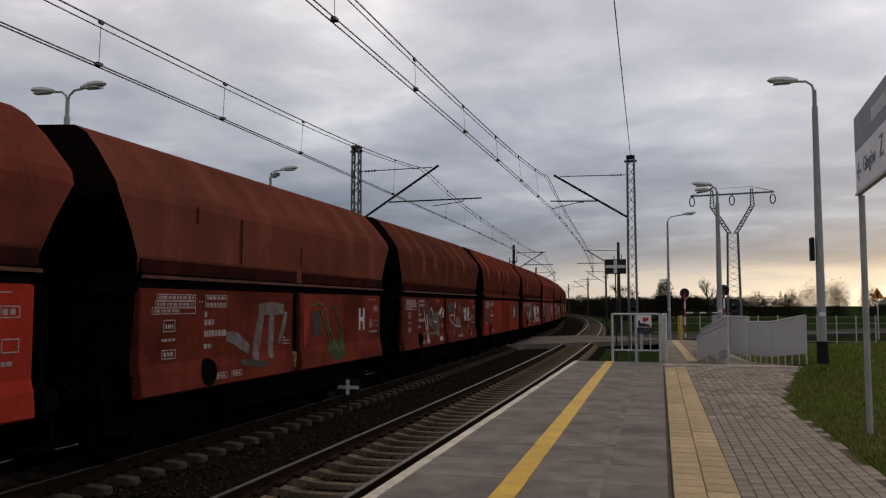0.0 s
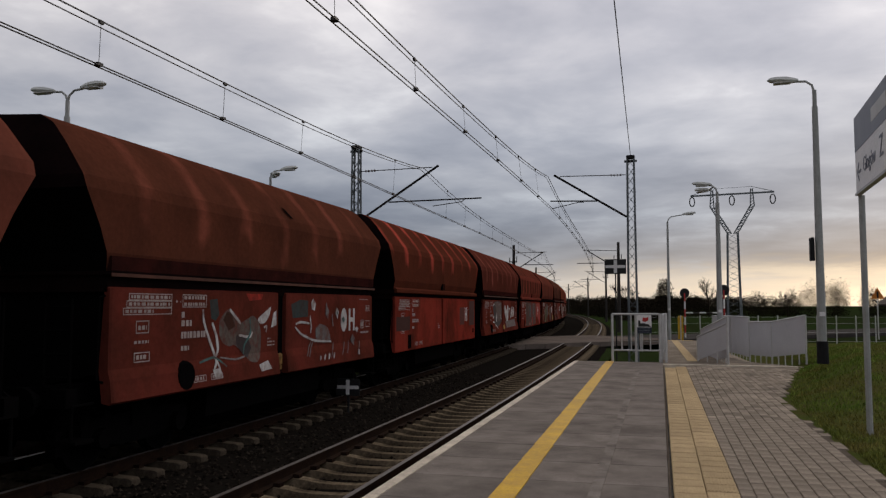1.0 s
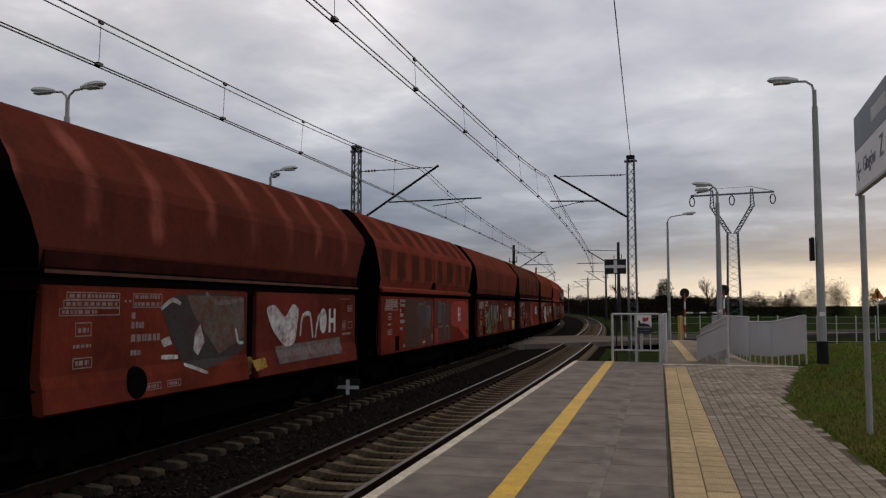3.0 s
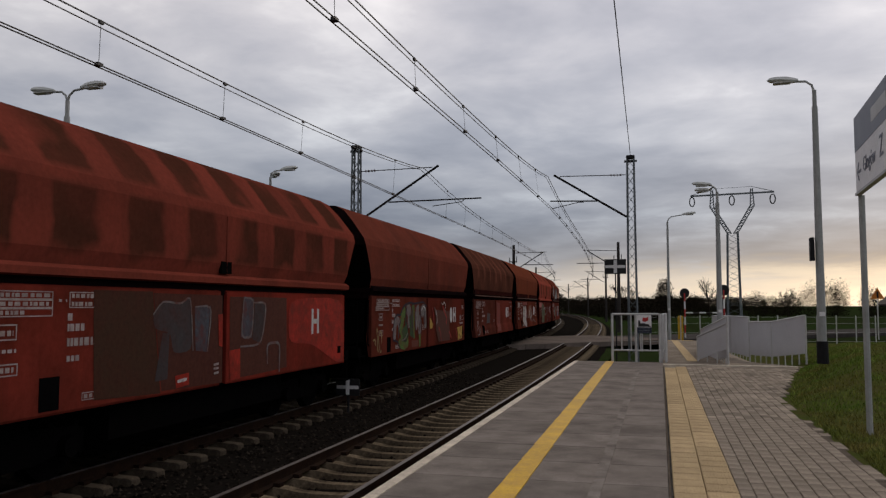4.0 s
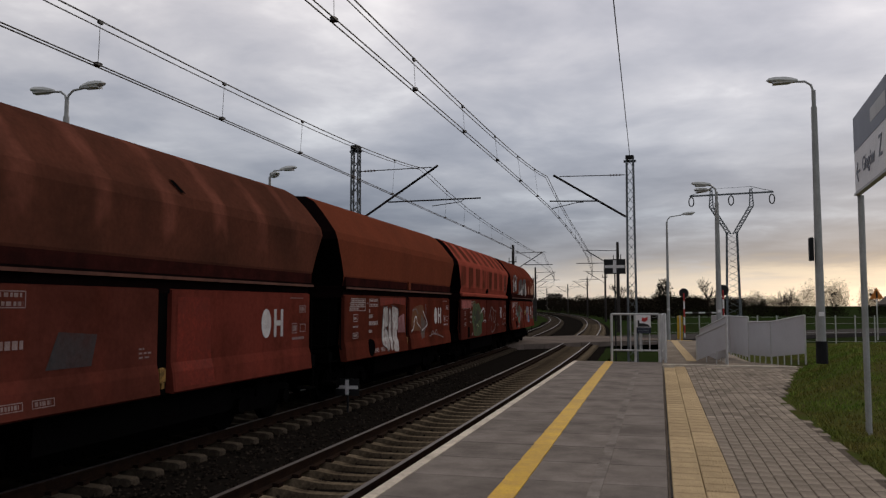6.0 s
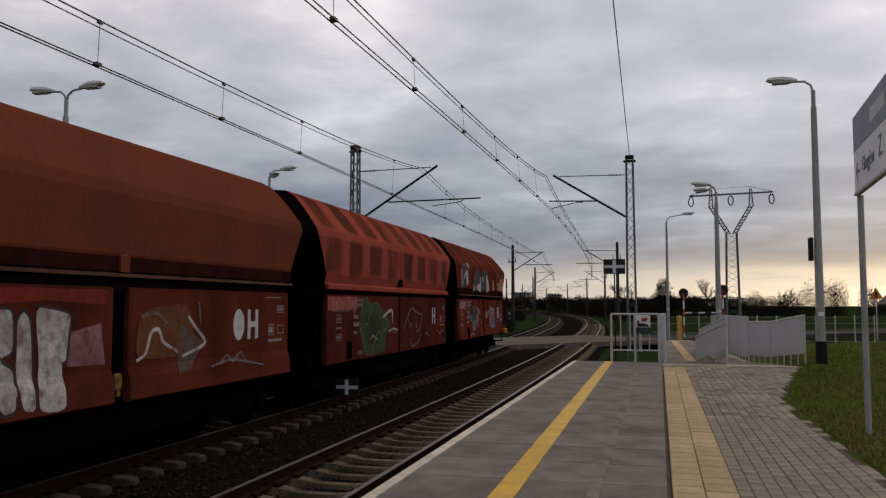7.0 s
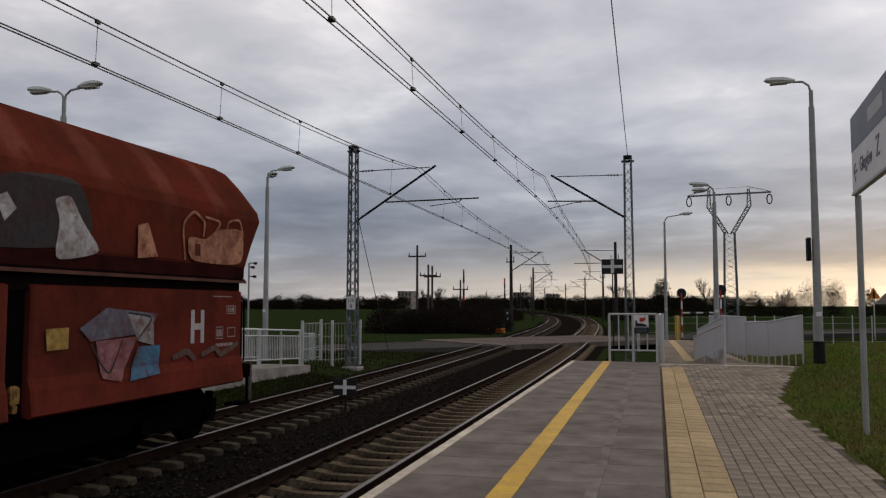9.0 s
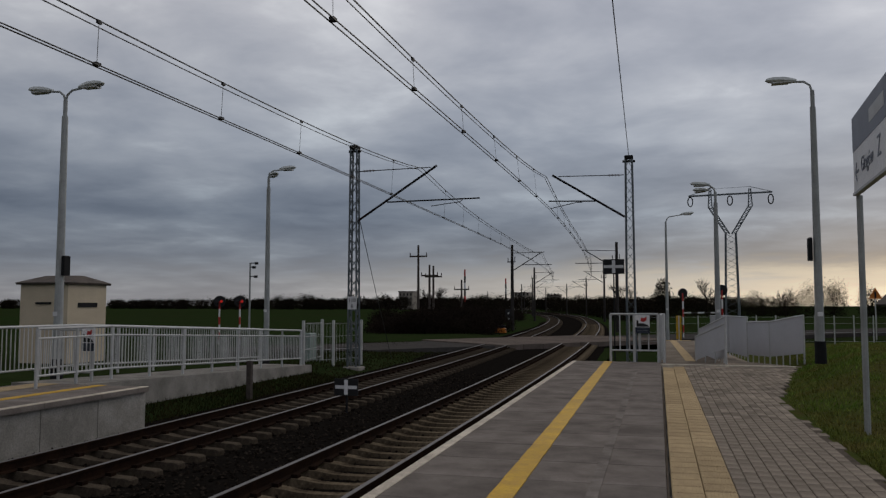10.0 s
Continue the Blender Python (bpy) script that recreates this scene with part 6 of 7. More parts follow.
def station_sign():
    s = thing("station_sign", "white direction board with a navy header on grey posts", "sign board")
    a, b = Vector((2.72, 12.09, 0)), Vector((2.48, 8.4, 0))
    d = (b - a).normalized()
    n = Vector((-d.y, d.x, 0))
    if n.x > 0:
        n = -n
    for p in (a, b):
        part("post", Build().rod(p + Vector((0, 0, -0.1)) + n * 0.03, p + Vector((0, 0, 3.203)) + n * 0.03, 0.042, n=10), M_GREYPOLE, s, "grey steel post")
    l = (b - a).length

    def slab(name, u0, u1, z0, z1, o, th, mt, parent=s):
        q = []
        for w in (o, o + th):
            q += [a + d * u0 + n * w + Vector((0, 0, z0)), a + d * u1 + n * w + Vector((0, 0, z0)), a + d * u1 + n * w + Vector((0, 0, z1)), a + d * u0 + n * w + Vector((0, 0, z1))]
        return part(name, Build().add(q, [(3, 2, 1, 0), (4, 5, 6, 7), (0, 1, 5, 4), (1, 2, 6, 5), (2, 3, 7, 6), (3, 0, 4, 7)]), mt, parent)

    board = slab("board", -0.04, l, 3.24, 4.28, 0.045, 0.04, M_SIGNW)
    slab("header", -0.038, l - 0.002, 3.80, 4.278, 0.086, 0.003, M_NAVY, board)
    slab("edge_trim", -0.06, l + 0.02, 3.205, 3.238, 0.03, 0.07, M_GALV)
    slab("text_bar", 1.25, 2.2, 3.95, 4.12, 0.0895, 0.002, M_GALV, board)
    # letters face the viewer
    turn = Matrix((tuple((d.x, 0, n.x)), tuple((d.y, 0, n.y)), (0, 1, 0))).to_4x4()
    at = lambda u, z: Matrix.Translation(a + d * u + n * 0.09 + Vector((0, 0, z))) @ turn
    lettering("\u2190", 0.42, at(0.27, 3.36), M_NAVY, board, "arrow")
    lettering("G\u0142og\u00f3w", 0.27, at(1.02, 3.44), M_NAVY, board)
    lettering("Z", 0.36, at(1.82, 3.44), M_NAVY, board)
    return s


station_sign()

# ---- the opposite side ----
railing([(-12.35, 14.0, 0.0), (-12.3, 16.3, 0.0), (-12.2, 26.4, -0.40)], 1.22, 0.25, 0.12, "light grey barred railing along the opposite ramp", 0.03, 0.013, 1.5, mid=1.02)
railing([(-13.9, 13.2, 0.0), (-13.8, 17.0, 0.0), (-13.6, 26.0, -0.35)], 1.22, 0.25, 0.12, "light grey barred railing behind the opposite ramp", 0.03, 0.013, 1.5)
rail_gate = railing([(-13.25, 15.7, 0), (-12.36, 15.7, 0)], 1.15, 0.2, 0.12, "light grey barred cross railing on the opposite platform", 0.03, 0.013, 0.9)
warning_sign(-12.42, 15.64, 0.68, 0.32, 0.52, rail_gate)
tagged(part("wall_ramp", Build().add([(-13.9, 15.02, -0.95), (-12.05, 15.02, -0.95), (-12.05, 27.0, -0.95), (-13.9, 27.0, -0.95), (-13.9, 15.02, 0), (-12.05, 15.02, 0), (-12.05, 27.0, -0.42), (-13.9, 27.0, -0.42)],
                                       [(3, 2, 1, 0), (4, 5, 6, 7), (0, 1, 5, 4), (1, 2, 6, 5), (2, 3, 7, 6), (3, 0, 4, 7)]), M_CONCW), "pale stained concrete ramp wall", "wall", "", "structure")
pen = thing("fence", "mesh fence panels with pale steel posts beside the mast", "fence", group="fences")
for a, b in (((-13.25, 28.9), (-12.3, 29.6)), ((-12.3, 29.6), (-11.75, 31.2)), ((-13.25, 28.9), (-13.6, 31.5))):
    for x, y in {(-13.25, 28.9): (a, b), (-12.3, 29.6): (b,)}[a] if b != (-13.6, 31.5) else (b,):
        part("post", Build().bar((x, y, -0.7), (x, y, 1.12), 0.09, 0.09), M_GALV, pen)
    for i in range(1, 9):
        x, y = a[0] + (b[0] - a[0]) * i / 9, a[1] + (b[1] - a[1]) * i / 9
        part("wire", Build().rod((x, y, -0.5), (x, y, 1.0), 0.006, n=4), M_GALV, pen)
    for z in (-0.4, 0.0, 0.5, 1.0):
        part("wire", Build().rod((*a, z), (*b, z), 0.01, n=4), M_GALV, pen)
tagged(part("post", Build().bar((-10.9, 20.3, -0.9), (-10.9, 20.3, 0.18), 0.13, 0.13), M_WOOD), "short weathered wooden post beside the track", "post")


def cabin():
    c = thing("equipment_cabin", "cream rendered equipment cabin with a brown hipped roof", "cabin", pose(-22.7, 27.1, -0.75, 0, 0, 0))
    part("wall", Build().box(-1.08, 1.08, -1.1, 1.1, 0, 3.25), M_CREAM, c, "cream rendered wall")
    part("roof", Build().sweep([[(-1.17, -1.22, 3.25), (1.17, -1.22, 3.25), (1.17, 1.22, 3.25), (-1.17, 1.22, 3.25)], [(-1.21, -1.26, 3.33), (1.21, -1.26, 3.33), (1.21, 1.26, 3.33), (-1.21, 1.26, 3.33)],
                                [(-0.7, -0.25, 3.62), (0.7, -0.25, 3.62), (0.7, 0.25, 3.62), (-0.7, 0.25, 3.62)]]), M_ROOF, c, "brown sheet roof")
    v = part("vent", Build().box(-0.35, 0.35, -1.14, -1.105, 2.5, 2.58), M_DARK, c, "dark louvred vent")
    part("vent", Build().box(1.085, 1.11, -0.55, 0.55, 2.38, 2.56), M_DARK, c)
    return c


cabin()
tagged(part("equipment_box", Build().box(-14.4, -13.9, 31.0, 31.6, -0.8, 0.55, 0.03), mat("pale_green_cabinet", (0.30, 0.38, 0.34), rough=0.6)), "pale green trackside cabinet behind the fence", "cabinet")


def crossing_signal(x, y, lit, label, turn=0, top=2.85):
    s = thing("crossing_signal", label, "crossing signal", pose(x, y, -0.9, 0, 0, turn), "level-crossing signals")
    for i in range(6):
        part("post_band", Build().rod((0, 0, i * top / 6), (0, 0, (i + 1) * top / 6), 0.055, n=8), (M_SIGNW, M_RED)[i % 2], s)
    bo = part("backing_board", Build().rod((0, -0.02, top), (0, 0.02, top), 0.36, n=20), M_BLACK, s, "round black backing board")
    for dx in (-0.16, 0.16):
        part("hood", Build().rod((dx, -0.22, top + 0.03), (dx, -0.02, top), 0.10, 0.10, n=10), M_BLACK, bo)
    if lit:
        part("red_light", Build().rod((0.15, -0.235, top), (0.15, -0.224, top), 0.085, n=12), M_REDLAMP, bo, "lit red lamp")
    return s


crossing_signal(-26.3, 45.0, True, "red-and-white level-crossing signal post with a lit red lamp", 20)
crossing_signal(-24.9, 45.0, True, "red-and-white level-crossing signal post with a lit red lamp", 20)
crossing_signal(1.75, 62.0, False, "level-crossing signal with a black backing board beyond the path", 160, 3.5)
crossing_signal(4.05, 56.0, False, "level-crossing signal with a black backing board behind the lamp post", 160, 3.6)
bar_ = thing("crossing_barrier", "white and dark banded level-crossing barrier arm, lowered", "barrier")
for i in range(6):
    part("arm_band", Build().bar((1.7 + i * 0.45, 58 + i * 0.4, 1.2), (2.15 + i * 0.45, 58.4 + i * 0.4, 1.2), 0.07, 0.09), (M_SIGNW, M_POLE)[i % 2], bar_)
part("drive_box", Build().box(1.15, 1.5, 57.6, 58.0, -0.9, 1.0, 0.05), M_YELLOW, bar_, "yellow barrier drive box")
part("stand", Build().rod((4.4, 60.4, -0.9), (4.4, 60.4, 1.2), 0.05), M_GALV, bar_)

# ---- level crossing and road ----


def road_at(u, v, z):
    """u metres along the road from the near track, v across it."""
    dx, dy = -0.66, -0.75
    return (-5.6 + dx * u - dy * v, 56.0 + dy * u + dx * v, z)


def crossing():
    rd = thing("road", "grey asphalt road over the level crossing", "road", kind="structure")
    def slab(u0, u1, v0, v1, z, mt, name):
        q = [road_at(u, v, w) for w in (z - 0.3, z) for u, v in ((u0, v0), (u1, v0), (u1, v1), (u0, v1))]
        b = Build().add(q, [(3, 2, 1, 0), (4, 5, 6, 7), (0, 1, 5, 4), (1, 2, 6, 5), (2, 3, 7, 6), (3, 0, 4, 7)])
        return part(name, b, mt, rd)
    slab(9.5, 130, -3.6, 3.6, RAIL - 0.06, M_ROAD, "asphalt")
    slab(-160, -5.5, -3.6, 3.6, RAIL - 0.06, M_ROAD, "asphalt")
    for i in range(10):
        slab(-5.4 + i * 1.5, -5.4 + i * 1.5 + 1.46, -4.4, 4.4, RAIL + 0.012, M_PANEL, "crossing_panel")
    return rd


crossing()

# ---- the line beyond: concrete masts, signal, pylon ----


def far_mast(xc, s, off, label):
    x, y, a = along(xc, s, off)
    side = -1 if off > 0 else 1
    m = thing("catenary_mast", label, "catenary mast", pose(x, y, -0.9, 0, 0, math.degrees(a)), "concrete catenary masts beyond the crossing")
    part("pole", Build().rod((0, 0, 0), (0, 0, 8.8), 0.2, 0.13, 10), M_POLE, m)
    part("strut", Build().rod((side * 0.15, 0, 6.2), (side * 3.0, 0, 8.0), 0.045), M_DARK, m)
    part("tie", Build().rod((side * 0.1, 0, 7.95), (side * 3.3, 0, 8.05), 0.03), M_DARK, m)
    part("registration_tube", Build().rod((side * 1.1, 0, 6.75), (side * 4.0, 0, 6.75), 0.035), M_DARK, m)
    part("bracket", Build().box(-0.5, 0.35, -0.06, 0.06, 7.0, 7.1).box(-0.45, -0.38, -0.06, 0.06, 7.0, 7.5).box(0.25, 0.32, -0.06, 0.06, 7.0, 7.6), M_DARK, m)
    return m


for s in (82, 132, 184, 236, 290, 345):
    far_mast(XF, s, -3.15, "dark concrete catenary mast beside the curving far track")
    far_mast(XN, s - 1.5, 2.5, "dark concrete catenary mast beside the curving near track")


def wood_pole(x, y, h, label):
    p = thing("utility_pole", label, "utility pole", pose(x, y, -0.9), "old poles beyond the hedge")
    part("pole", Build().rod((0, 0, 0), (0, 0, h), 0.15, 0.10, 8), M_WOOD, p)
    part("cross_arm", Build().box(-0.9, 0.9, -0.06, 0.06, h - 1.2, h - 1.05), M_WOOD, p)
    for dx in (-0.85, 0, 0.85):
        part("insulator", Build().rod((dx, 0, h - 1.05), (dx, 0, h - 0.75), 0.06, 0.04, 6), M_INSUL, p)
    return p


wood_pole(-23.0, 77.0, 8.6, "tall dark utility pole with a cross arm")
wood_pole(-22.7, 80.0, 6.8, "dark utility pole with a cross arm")
wood_pole(-22.45, 80.6, 6.7, "dark leaning utility pole with a cross arm")
wood_pole(-22.2, 92.0, 5.6, "dark utility pole above the hedge")
bp = thing("signal_pole", "slim grey pole with small bracket fittings at the field's edge", "pole", pose(-29.63, 55.0, -0.9))
part("pole", Build().rod((0, 0, 0), (0, 0, 5.8), 0.08, 0.06, 8), M_GREYPOLE, bp)
for z, l in ((5.75, 0.55), (5.45, 0.35), (4.75, 0.5)):
    part("bracket", Build().box(0.05, l, -0.04, 0.04, z, z + 0.07).box(l - 0.15, l + 0.1, -0.06, 0.06, z - 0.08, z + 0.1), M_DARK, bp)

sig = thing("railway_signal", "small black railway signal with white lamps beside the crossing", "railway signal", pose(-15.0, 83.0, -0.9))
part("post", Build().rod((0, 0, 0), (0, 0, 1.2), 0.08), M_DARK, sig)
part("head", Build().box(-0.35, 0.35, -0.15, 0.15, 0.9, 2.2, 0.05), M_BLACK, sig)
for z in (1.25, 1.8):
    part("lamp", Build().rod((0, -0.17, z), (0, -0.151, z), 0.10, n=10), M_LENS, sig)
mk = thing("marker_box", "low orange-and-white marker box beside the crossing", "marker", pose(-13.7, 72.0, -0.75))
part("body", Build().box(-0.42, 0.42, -0.3, 0.3, 0, 0.45, 0.1), M_ORANGE, mk)
part("cap", Build().box(-0.32, 0.32, -0.25, 0.25, 0.45, 0.7, 0.05), M_DARK, mk)
part("white_post", Build().box(-1.35, -1.1, -0.15, 0.15, 0.0, 0.45, 0.03), M_SIGNW, mk)


def pylon():
    p = thing("power_pylon", "grey lattice power pylon with a forked top and three insulators", "power pylon")
    x, y = 13.3, 159.0
    w = math.radians(-4)
    P = lambda u, z: (x + u * math.cos(w), y + u * math.sin(w), z)
    part("shaft", lattice_mast(Build(), x, y, -1, 15.2, 2.4, 1.8, 14, 3.2), M_LATT, p)
    for s in (-1, 1):
        b = Build()
        for du in (-0.35, 0.35):
            b.bar(P(s * 0.5 + du, 15.0), P(s * 3.55 + du, 20.2), 0.2, 0.2), b.bar(P(s * 3.55 + du, 20.2), P(s * 3.5 + du * 0.4, 23.4), 0.2, 0.2)
        for i in range(9):
            k, k2 = i / 9, (i + 1) / 9
            b.bar(P(s * (0.5 + 3.05 * k) - 0.35, 15 + 5.2 * k), P(s * (0.5 + 3.05 * k2) + 0.35, 15 + 5.2 * k2), 0.12, 0.12)
            b.bar(P(s * (0.5 + 3.05 * k) + 0.35, 15 + 5.2 * k), P(s * (0.5 + 3.05 * k2) - 0.35, 15 + 5.2 * k2), 0.12, 0.12)
        for i in range(6):
            k, k2 = i / 6, (i + 1) / 6
            b.bar(P(s * (3.55 - 0.05 * k) - 0.3, 20.2 + 3.2 * k), P(s * (3.55 - 0.05 * k2) + 0.3, 20.2 + 3.2 * k2), 0.1, 0.1)
        part("fork_arm", b, M_LATT, p)
    part("cross_arm", Build().bar(P(-7.4, 22.4), P(7.4, 22.6), 0.25, 0.3).bar(P(-7.4, 22.5), P(-3.4, 23.6), 0.09, 0.09).bar(P(3.4, 23.8), P(7.4, 22.7), 0.09, 0.09).bar(P(-3.4, 23.6), P(3.4, 23.8), 0.05, 0.05), M_LATT, p)
    for u in (-7.1, 0, 7.1):
        b = Build()
        for i in range(12):
            a0, a1 = 2 * math.pi * i / 12, 2 * math.pi * (i + 1) / 12
            b.rod(P(u + 0.45 * math.sin(a0), 21.3 + 0.9 * math.cos(a0)), P(u + 0.45 * math.sin(a1), 21.3 + 0.9 * math.cos(a1)), 0.11, n=5)
        part("insulator", b, M_DARK, p)
    return p


pylon()
# the town on the horizon
for x, y, h, r in ((-115.4, 486.8, 25.0, 0.75), (-110.6, 600, 23.0, 0.8)):
    ch = thing("chimney", "tall banded factory chimney on the horizon", "chimney", pose(x, y, -1), "far chimneys")
    for i in range(6):
        part("chimney_band", Build().rod((0, 0, h * i / 6), (0, 0, h * (i + 1) / 6), r * (1 - 0.06 * i), r * (1 - 0.06 * (i + 1)), 10), (M_POLE, M_RED, M_POLE, M_SIGNW, M_POLE, M_RED)[i], ch)
for x, y, w_, h in ((-150, 480, 9, 9), (-78, 480, 9, 8), (-62, 500, 8, 7)):
    bl = thing("apartment_block", "grey apartment block far off on the horizon", "building", pose(x, y, -1), "far blocks")
    part("wall", Build().box(-w_ / 2, w_ / 2, -5, 5, 0, h + 2), M_PLASTER, bl)
    part("roof", Build().box(-w_ / 2 - 0.3, w_ / 2 + 0.3, -5.3, 5.3, h + 2, h + 2.5), M_ROOF, bl)
    for j in range(3):
        for i in range(4):
            part("window", Build().box(-w_ / 2 + w_ * (i + 0.3) / 4, -w_ / 2 + w_ * (i + 0.7) / 4, -5.08, -5.02, 3.5 + j * 2.6, 5.0 + j * 2.6), M_DARK, bl)

# house at the road
house = thing("house", "low plastered house with a dark pitched roof at the road", "house", pose(22.0, 63, -1.1))
part("wall", Build().sweep([[(-5, y, 0), (5, y, 0), (5, y, 3.3), (0, y, 8.2), (-5, y, 3.3)] for y in (-4.0, 5.0)]), M_PLASTER, house, "grey plastered gable wall")
for side in (-1, 1):
    part("roof", Build().sweep([[(side * 5.75, y, 2.75), (0, y, 8.42), (0, y, 8.70), (side * 5.9, y, 2.9)] for y in (-4.7, 5.7)]), M_ROOF, house, "dark pitched roof slope")
part("chimney", Build().box(1.2, 1.8, 0.5, 1.1, 6.5, 9.4), M_PLASTER, house)
for x in (-3, 0, 3):
    wn = part("window", Build().box(x - 0.5, x + 0.5, -4.06, -4.005, 1.0, 2.2), M_SIGNW, house)
    part("pane", Build().box(x - 0.42, x + 0.42, -4.08, -4.065, 1.08, 2.12), M_DARK, wn)
ws = thing("warning_triangle", "orange triangular road sign on a post", "road sign", pose(14.1, 60, -0.6))
part("plate", Build().add([(-0.42, 0, 2.75), (0.42, 0, 2.75), (0, 0, 3.5), (-0.42, 0.03, 2.75), (0.42, 0.03, 2.75), (0, 0.03, 3.5)], [(0, 1, 2), (5, 4, 3), (0, 3, 4, 1), (1, 4, 5, 2), (2, 5, 3, 0)]), M_ORANGE, ws)
part("symbol", Build().box(-0.06, 0.06, -0.012, -0.004, 2.8, 3.25), M_BLACK, ws)
part("post", Build().rod((0, 0.06, 0), (0, 0.06, 3.4), 0.04), M_GALV, ws)

# ---- plants ----


def foliage(name, label, blobs, per, leaf, material, seed, kind="stuff", category="trees"):
    """Crowns of many small leaves or twig tufts; blobs: (x, y, z, rx, ry, rz)."""
    rs = np.random.RandomState(seed)
    vs = []
    for x, y, z, rx, ry, rz in blobs:
        d = rs.normal(size=(per, 3))
        d /= np.linalg.norm(d, axis=1)[:, None]
        r = rs.uniform(0.35, 1.0, per) ** 0.6 * (1 + 0.25 * rs.normal(size=per) * 0.6)
        c = d * r[:, None] * (rx, ry, rz) + (x, y, z)
        u, w = rs.normal(size=(per, 3)), rs.normal(size=(per, 3))
        u /= np.linalg.norm(u, axis=1)[:, None]
        w /= np.linalg.norm(w, axis=1)[:, None]
        s = leaf * rs.uniform(0.5, 1.4, per)[:, None]
        vs.append(np.stack([c - u * s, c + w * s * 0.8, c + u * s], axis=1))
    v = np.concatenate(vs).reshape(-1, 3)
    me = bpy.data.meshes.new(name)
    n = len(v) // 3
    me.from_pydata(v.tolist(), [], np.arange(3 * n).reshape(-1, 3).tolist())
    return tagged(part(name, me, material), label, category, "", kind)


rs = random.Random(11)
# woods on the horizon
blobs = []
for i in range(215):
    x = -640 + i * 3.1
    h = 7.0 + 1.2 * noise.noise(Vector((x * 0.02, 1, 0))) + rs.uniform(-0.3, 0.3)
    blobs.append((x, 520 + rs.uniform(-15, 15), h * 0.34, 5.0, 4, h * 0.56))
for i in range(60):
    x = 45 - i * 5.0
    h = 6.2 + 2.5 * rs.random() ** 2
    blobs.append((x, 430 + rs.uniform(-20, 20), h * 0.4, 5, 4, h * 0.55))
foliage("far_woods", "dark belt of bare winter woods on the horizon", blobs, 1500, 0.40, M_LEAF, 1)
blobs = []
for i in range(95):
    x = -6 + i * 1.9
    y = 215 + 0.1 * i + rs.uniform(-12, 12)
    h = 4.7 + 1.4 * noise.noise(Vector((x * 0.045, 7, 0))) + rs.uniform(-0.5, 0.7) + (rs.uniform(2.2, 4.2) if 34 < x < 50 else 0)
    blobs.append((x, y, h * 0.4 - 0.9, 2.6, 2.4, h * 0.62))
foliage("roadside_woods", "dark hedge and bare trees beyond the road", blobs, 2200, 0.16, M_LEAF, 2)
blobs = []
for i in range(70):
    s = rs.uniform(74, 150)
    x, y, _ = along(XF, s, -rs.uniform(6.0, 15))
    h = rs.uniform(1.6, 3.0)
    blobs.append((x, y, h * 0.35 - 0.9, rs.uniform(1.0, 2.0), rs.uniform(1.0, 2.0), h * 0.6))
for i in range(64):
    x, y = rs.uniform(-26, -14.6), rs.uniform(66, 84)
    h = rs.uniform(1.9, 2.9) * (0.75 + 0.25 * math.sin(x * 0.9))
    blobs.append((x, y, h * 0.35 - 0.8, rs.uniform(1.0, 1.9), rs.uniform(1.0, 1.9), h * 0.62))
foliage("trackside_bushes", "dark brown bare bushes left of the curving track", blobs, 1100, 0.11, M_TWIG, 3)
blobs = []
for i in range(40):
    s = rs.uniform(150, 320)
    x, y, _ = along(XN, s, rs.uniform(6, 16))
    blobs.append((x, y, 0.6, 2.2, 2.2, rs.uniform(1.8, 3.2)))
    x, y, _ = along(XF, s + 60, -rs.uniform(6, 26))
    blobs.append((x, y, 0.8, 2.6, 2.6, rs.uniform(2.0, 4.0)))
foliage("curve_bushes", "dark bushes lining the curve of the railway", blobs, 600, 0.24, M_LEAF, 4)


def bare_tree(x, y, h, seed, label):
    r = random.Random(seed)
    t = thing("bare_tree", label, "tree", pose(x, y, -0.9), "leafless trees")
    trunk = Build().rod((0, 0, 0), (0, 0, h * 0.45), h * 0.022, h * 0.014, 7)
    part("trunk", trunk, M_TWIG, t)
    limbs = Build()

    def grow(p, d, l, rad, depth):
        q = p + d * l
        limbs.rod(p, q, rad, rad * 0.65, 4)
        if depth == 0:
            return
        for _ in range(3 if depth > 1 else 4):
            n = (d + Vector((r.uniform(-1, 1), r.uniform(-1, 1), r.uniform(-0.15, 0.8))) * 0.75).normalized()
            grow(p.lerp(q, r.uniform(0.55, 1.0)), n, l * r.uniform(0.6, 0.85), rad * 0.6, depth - 1)
    for i in range(5):
        d = Vector((r.uniform(-1, 1), r.uniform(-1, 1), 1.1)).normalized()
        grow(Vector((0, 0, h * r.uniform(0.25, 0.45))), d, h * 0.22, h * 0.012, 4)
    part("crown", limbs, M_TWIG, t, "fine leafless crown")
    return t


bare_tree(-6.0, 150, 7.5, 1, "bare roundish tree beside the railway curve")
bare_tree(10.5, 190, 9.0, 2, "tall bare tree beyond the crossing")
bare_tree(24.0, 170, 6.5, 3, "bare tree beyond the road")
bare_tree(-26.5, 95, 5.5, 4, "bare bushy tree beside the old poles")
foliage("evergreen_tree", "dark evergreen tree behind the mast", [(0.6, 120, 0.5 + 0.8 * i, 2.4 - 0.3 * i, 2.2 - 0.3 * i, 1.1) for i in range(6)], 500, 0.16, M_LEAF, 9, "", "tree")


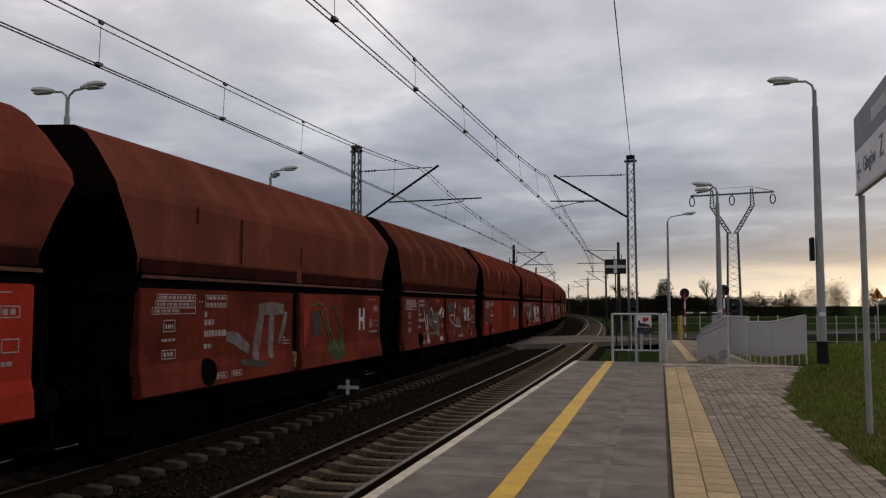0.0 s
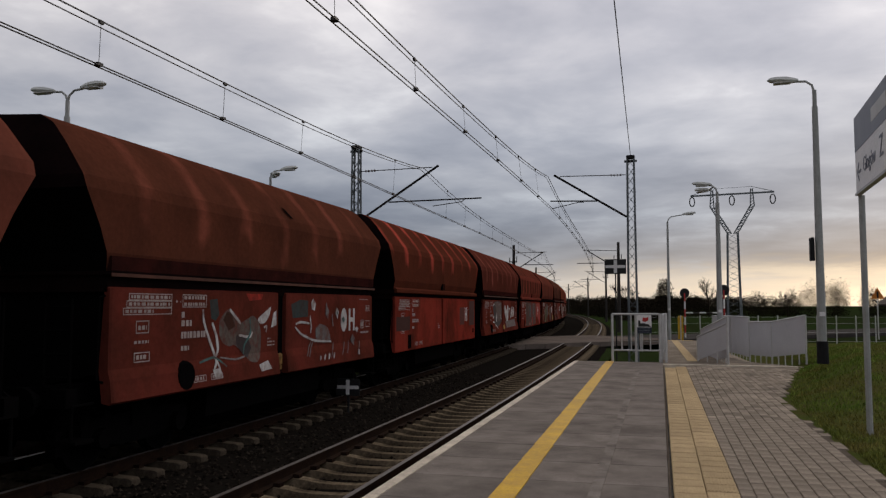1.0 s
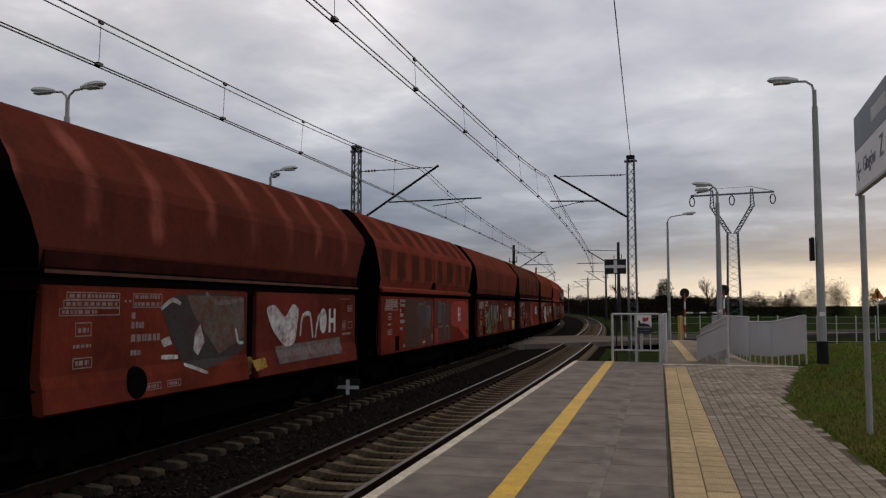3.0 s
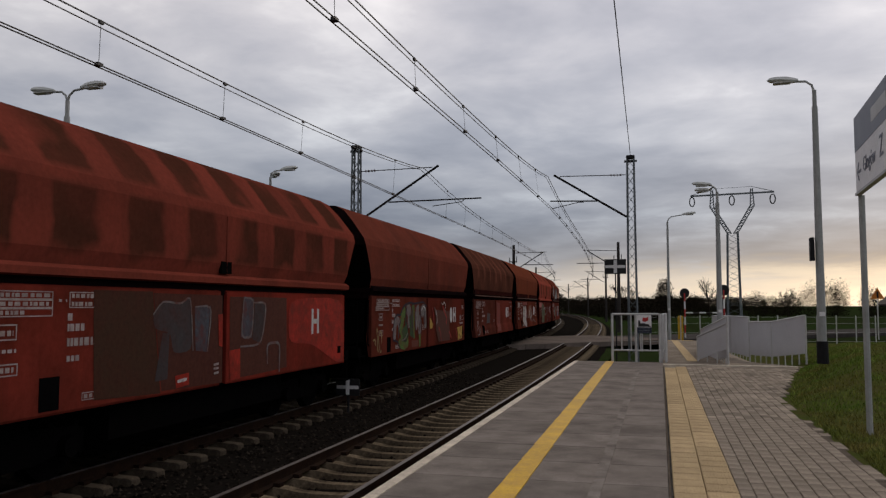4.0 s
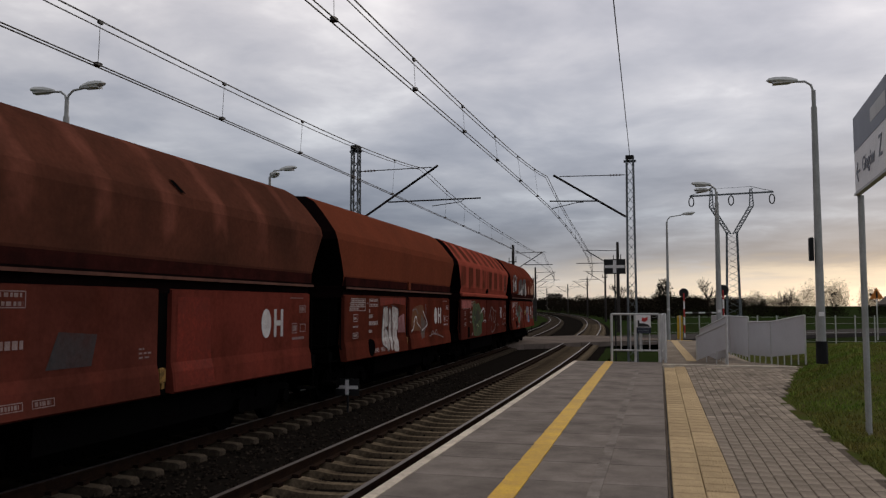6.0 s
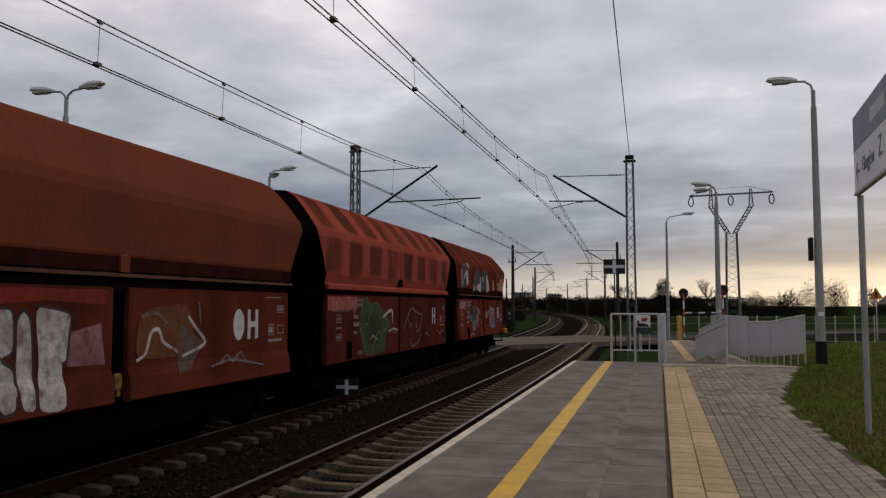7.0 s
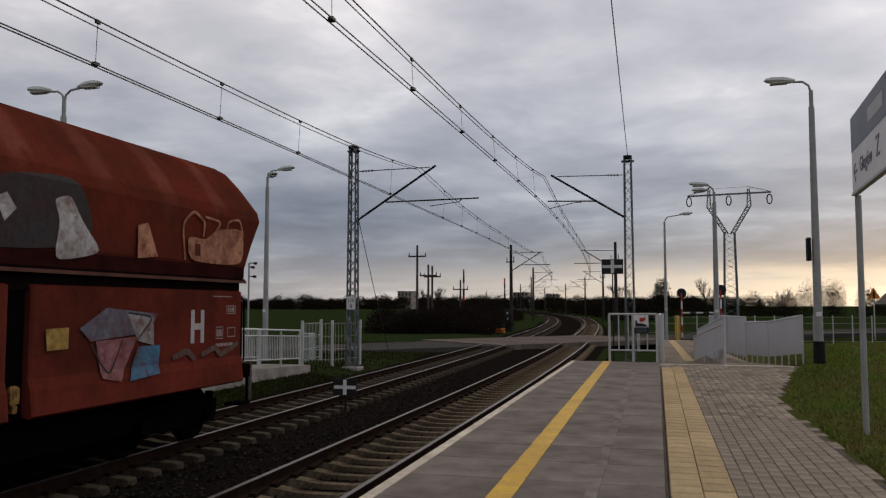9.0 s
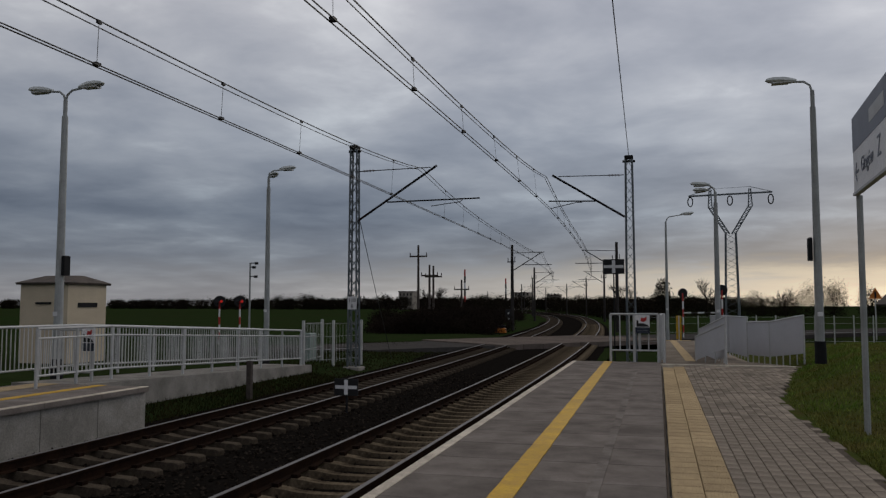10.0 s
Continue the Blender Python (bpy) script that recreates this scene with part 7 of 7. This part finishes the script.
def grass(name, label, n, where, h0, h1, seed, ma=None):
    rsn = np.random.RandomState(seed)
    v = []
    k = 0
    while k < n:
        x, y = where(rsn)
        if x is None:
            continue
        z = lie(x, y) - 0.02
        a = rsn.uniform(0, 6.283)
        h = rsn.uniform(h0, h1)
        w = 0.006 + 0.0007 * y
        lx, ly = rsn.uniform(-0.6, 0.6, 2) * h
        v += [(x - math.cos(a) * w, y - math.sin(a) * w, z), (x + math.cos(a) * w, y + math.sin(a) * w, z), (x + lx, y + ly, z + h)]
        k += 1
    me = bpy.data.meshes.new(name)
    me.from_pydata(v, [], [(3 * i, 3 * i + 1, 3 * i + 2) for i in range(n)])
    return tagged(part(name, me, ma or M_BLADE), label, "grass", "", "stuff")


def lawn(r):
    y = 7 + 33 * r.random_sample() ** 1.6
    x = (kerb_x(y) if y < 24.2 else 4.0) + 0.06 + 7 * r.random_sample() ** 1.5
    return x, y


def verge(r):
    y = 15.5 + 35 * r.random_sample()
    x = -10.7 - (1.3 if y < 27 else 9) * r.random_sample()
    return x, y


def behind(r):
    y = 25.4 + 16 * r.random_sample()
    return r.uniform(-2.4, -0.05), y


grass("lawn_grass", "short rough lawn grass beside the paving", 52000, lawn, 0.03, 0.10, 1)
grass("verge_grass", "rough dark verge grass below the opposite ramp", 16000, verge, 0.05, 0.14, 2, M_BLADE_DARK)
grass("end_grass", "rough grass behind the platform's end", 5000, behind, 0.05, 0.2, 3, M_BLADE_DARK)


KNOTS = ((0, 0), (0.5, 6.2), (1, 12.8), (1.5, 19.36), (2, 26.01), (2.5, 32.18), (4, 52.12), (4.5, 58.78), (5, 65.45), (5.5, 72.17), (7, 91.92), (7.5, 98.65), (8, 105.43),
         (8.5, 111.71), (9, 118.47), (9.5, 125.1), (10, 131.8))


def run(t):
    """Metres that the train has gone after t seconds, gliding from knot to knot."""
    ts, ds = [k[0] for k in KNOTS], [k[1] for k in KNOTS]
    i = max(j for j in range(len(ts) - 1) if ts[j] <= t)
    slope = lambda j: (ds[min(j + 1, len(ds) - 1)] - ds[max(j - 1, 0)]) / (ts[min(j + 1, len(ts) - 1)] - ts[max(j - 1, 0)])
    h = ts[i + 1] - ts[i]
    u = (t - ts[i]) / h
    return ((2 * u ** 3 - 3 * u ** 2 + 1) * ds[i] + (u ** 3 - 2 * u ** 2 + u) * h * slope(i)
            + (3 * u ** 2 - 2 * u ** 3) * ds[i + 1] + (u ** 3 - u ** 2) * h * slope(i + 1))


def motions():
    # the train runs towards the viewer on the far track
    times = [0.25 * i for i in range(41)]
    start = FIRST - PITCH[False]
    for k, w in WAGONS:
        if k > -1:
            start += (PITCH[k in LONG] + PITCH[k - 1 in LONG]) / 2
        rows = []
        for t in times:
            s = start - run(t)
            x, y, a = along(XF, s)
            rows.append((t, pose(x, y, RAIL, 0, 0, math.degrees(a))))
        walk(w, rows)
    # the wheels roll with it
    spin = []
    for i in range(301):
        t = i / 30
        spin.append((t, math.degrees(run(t) / 0.462)))
    for ws in WHEELS:
        p = ws.matrix_basis.translation.copy()
        walk(ws, [(t, pose(p.x, p.y, p.z, a)) for t, a in spin])


FIRST = 14.93   # the middle of the first whole wagon at the start
motions()
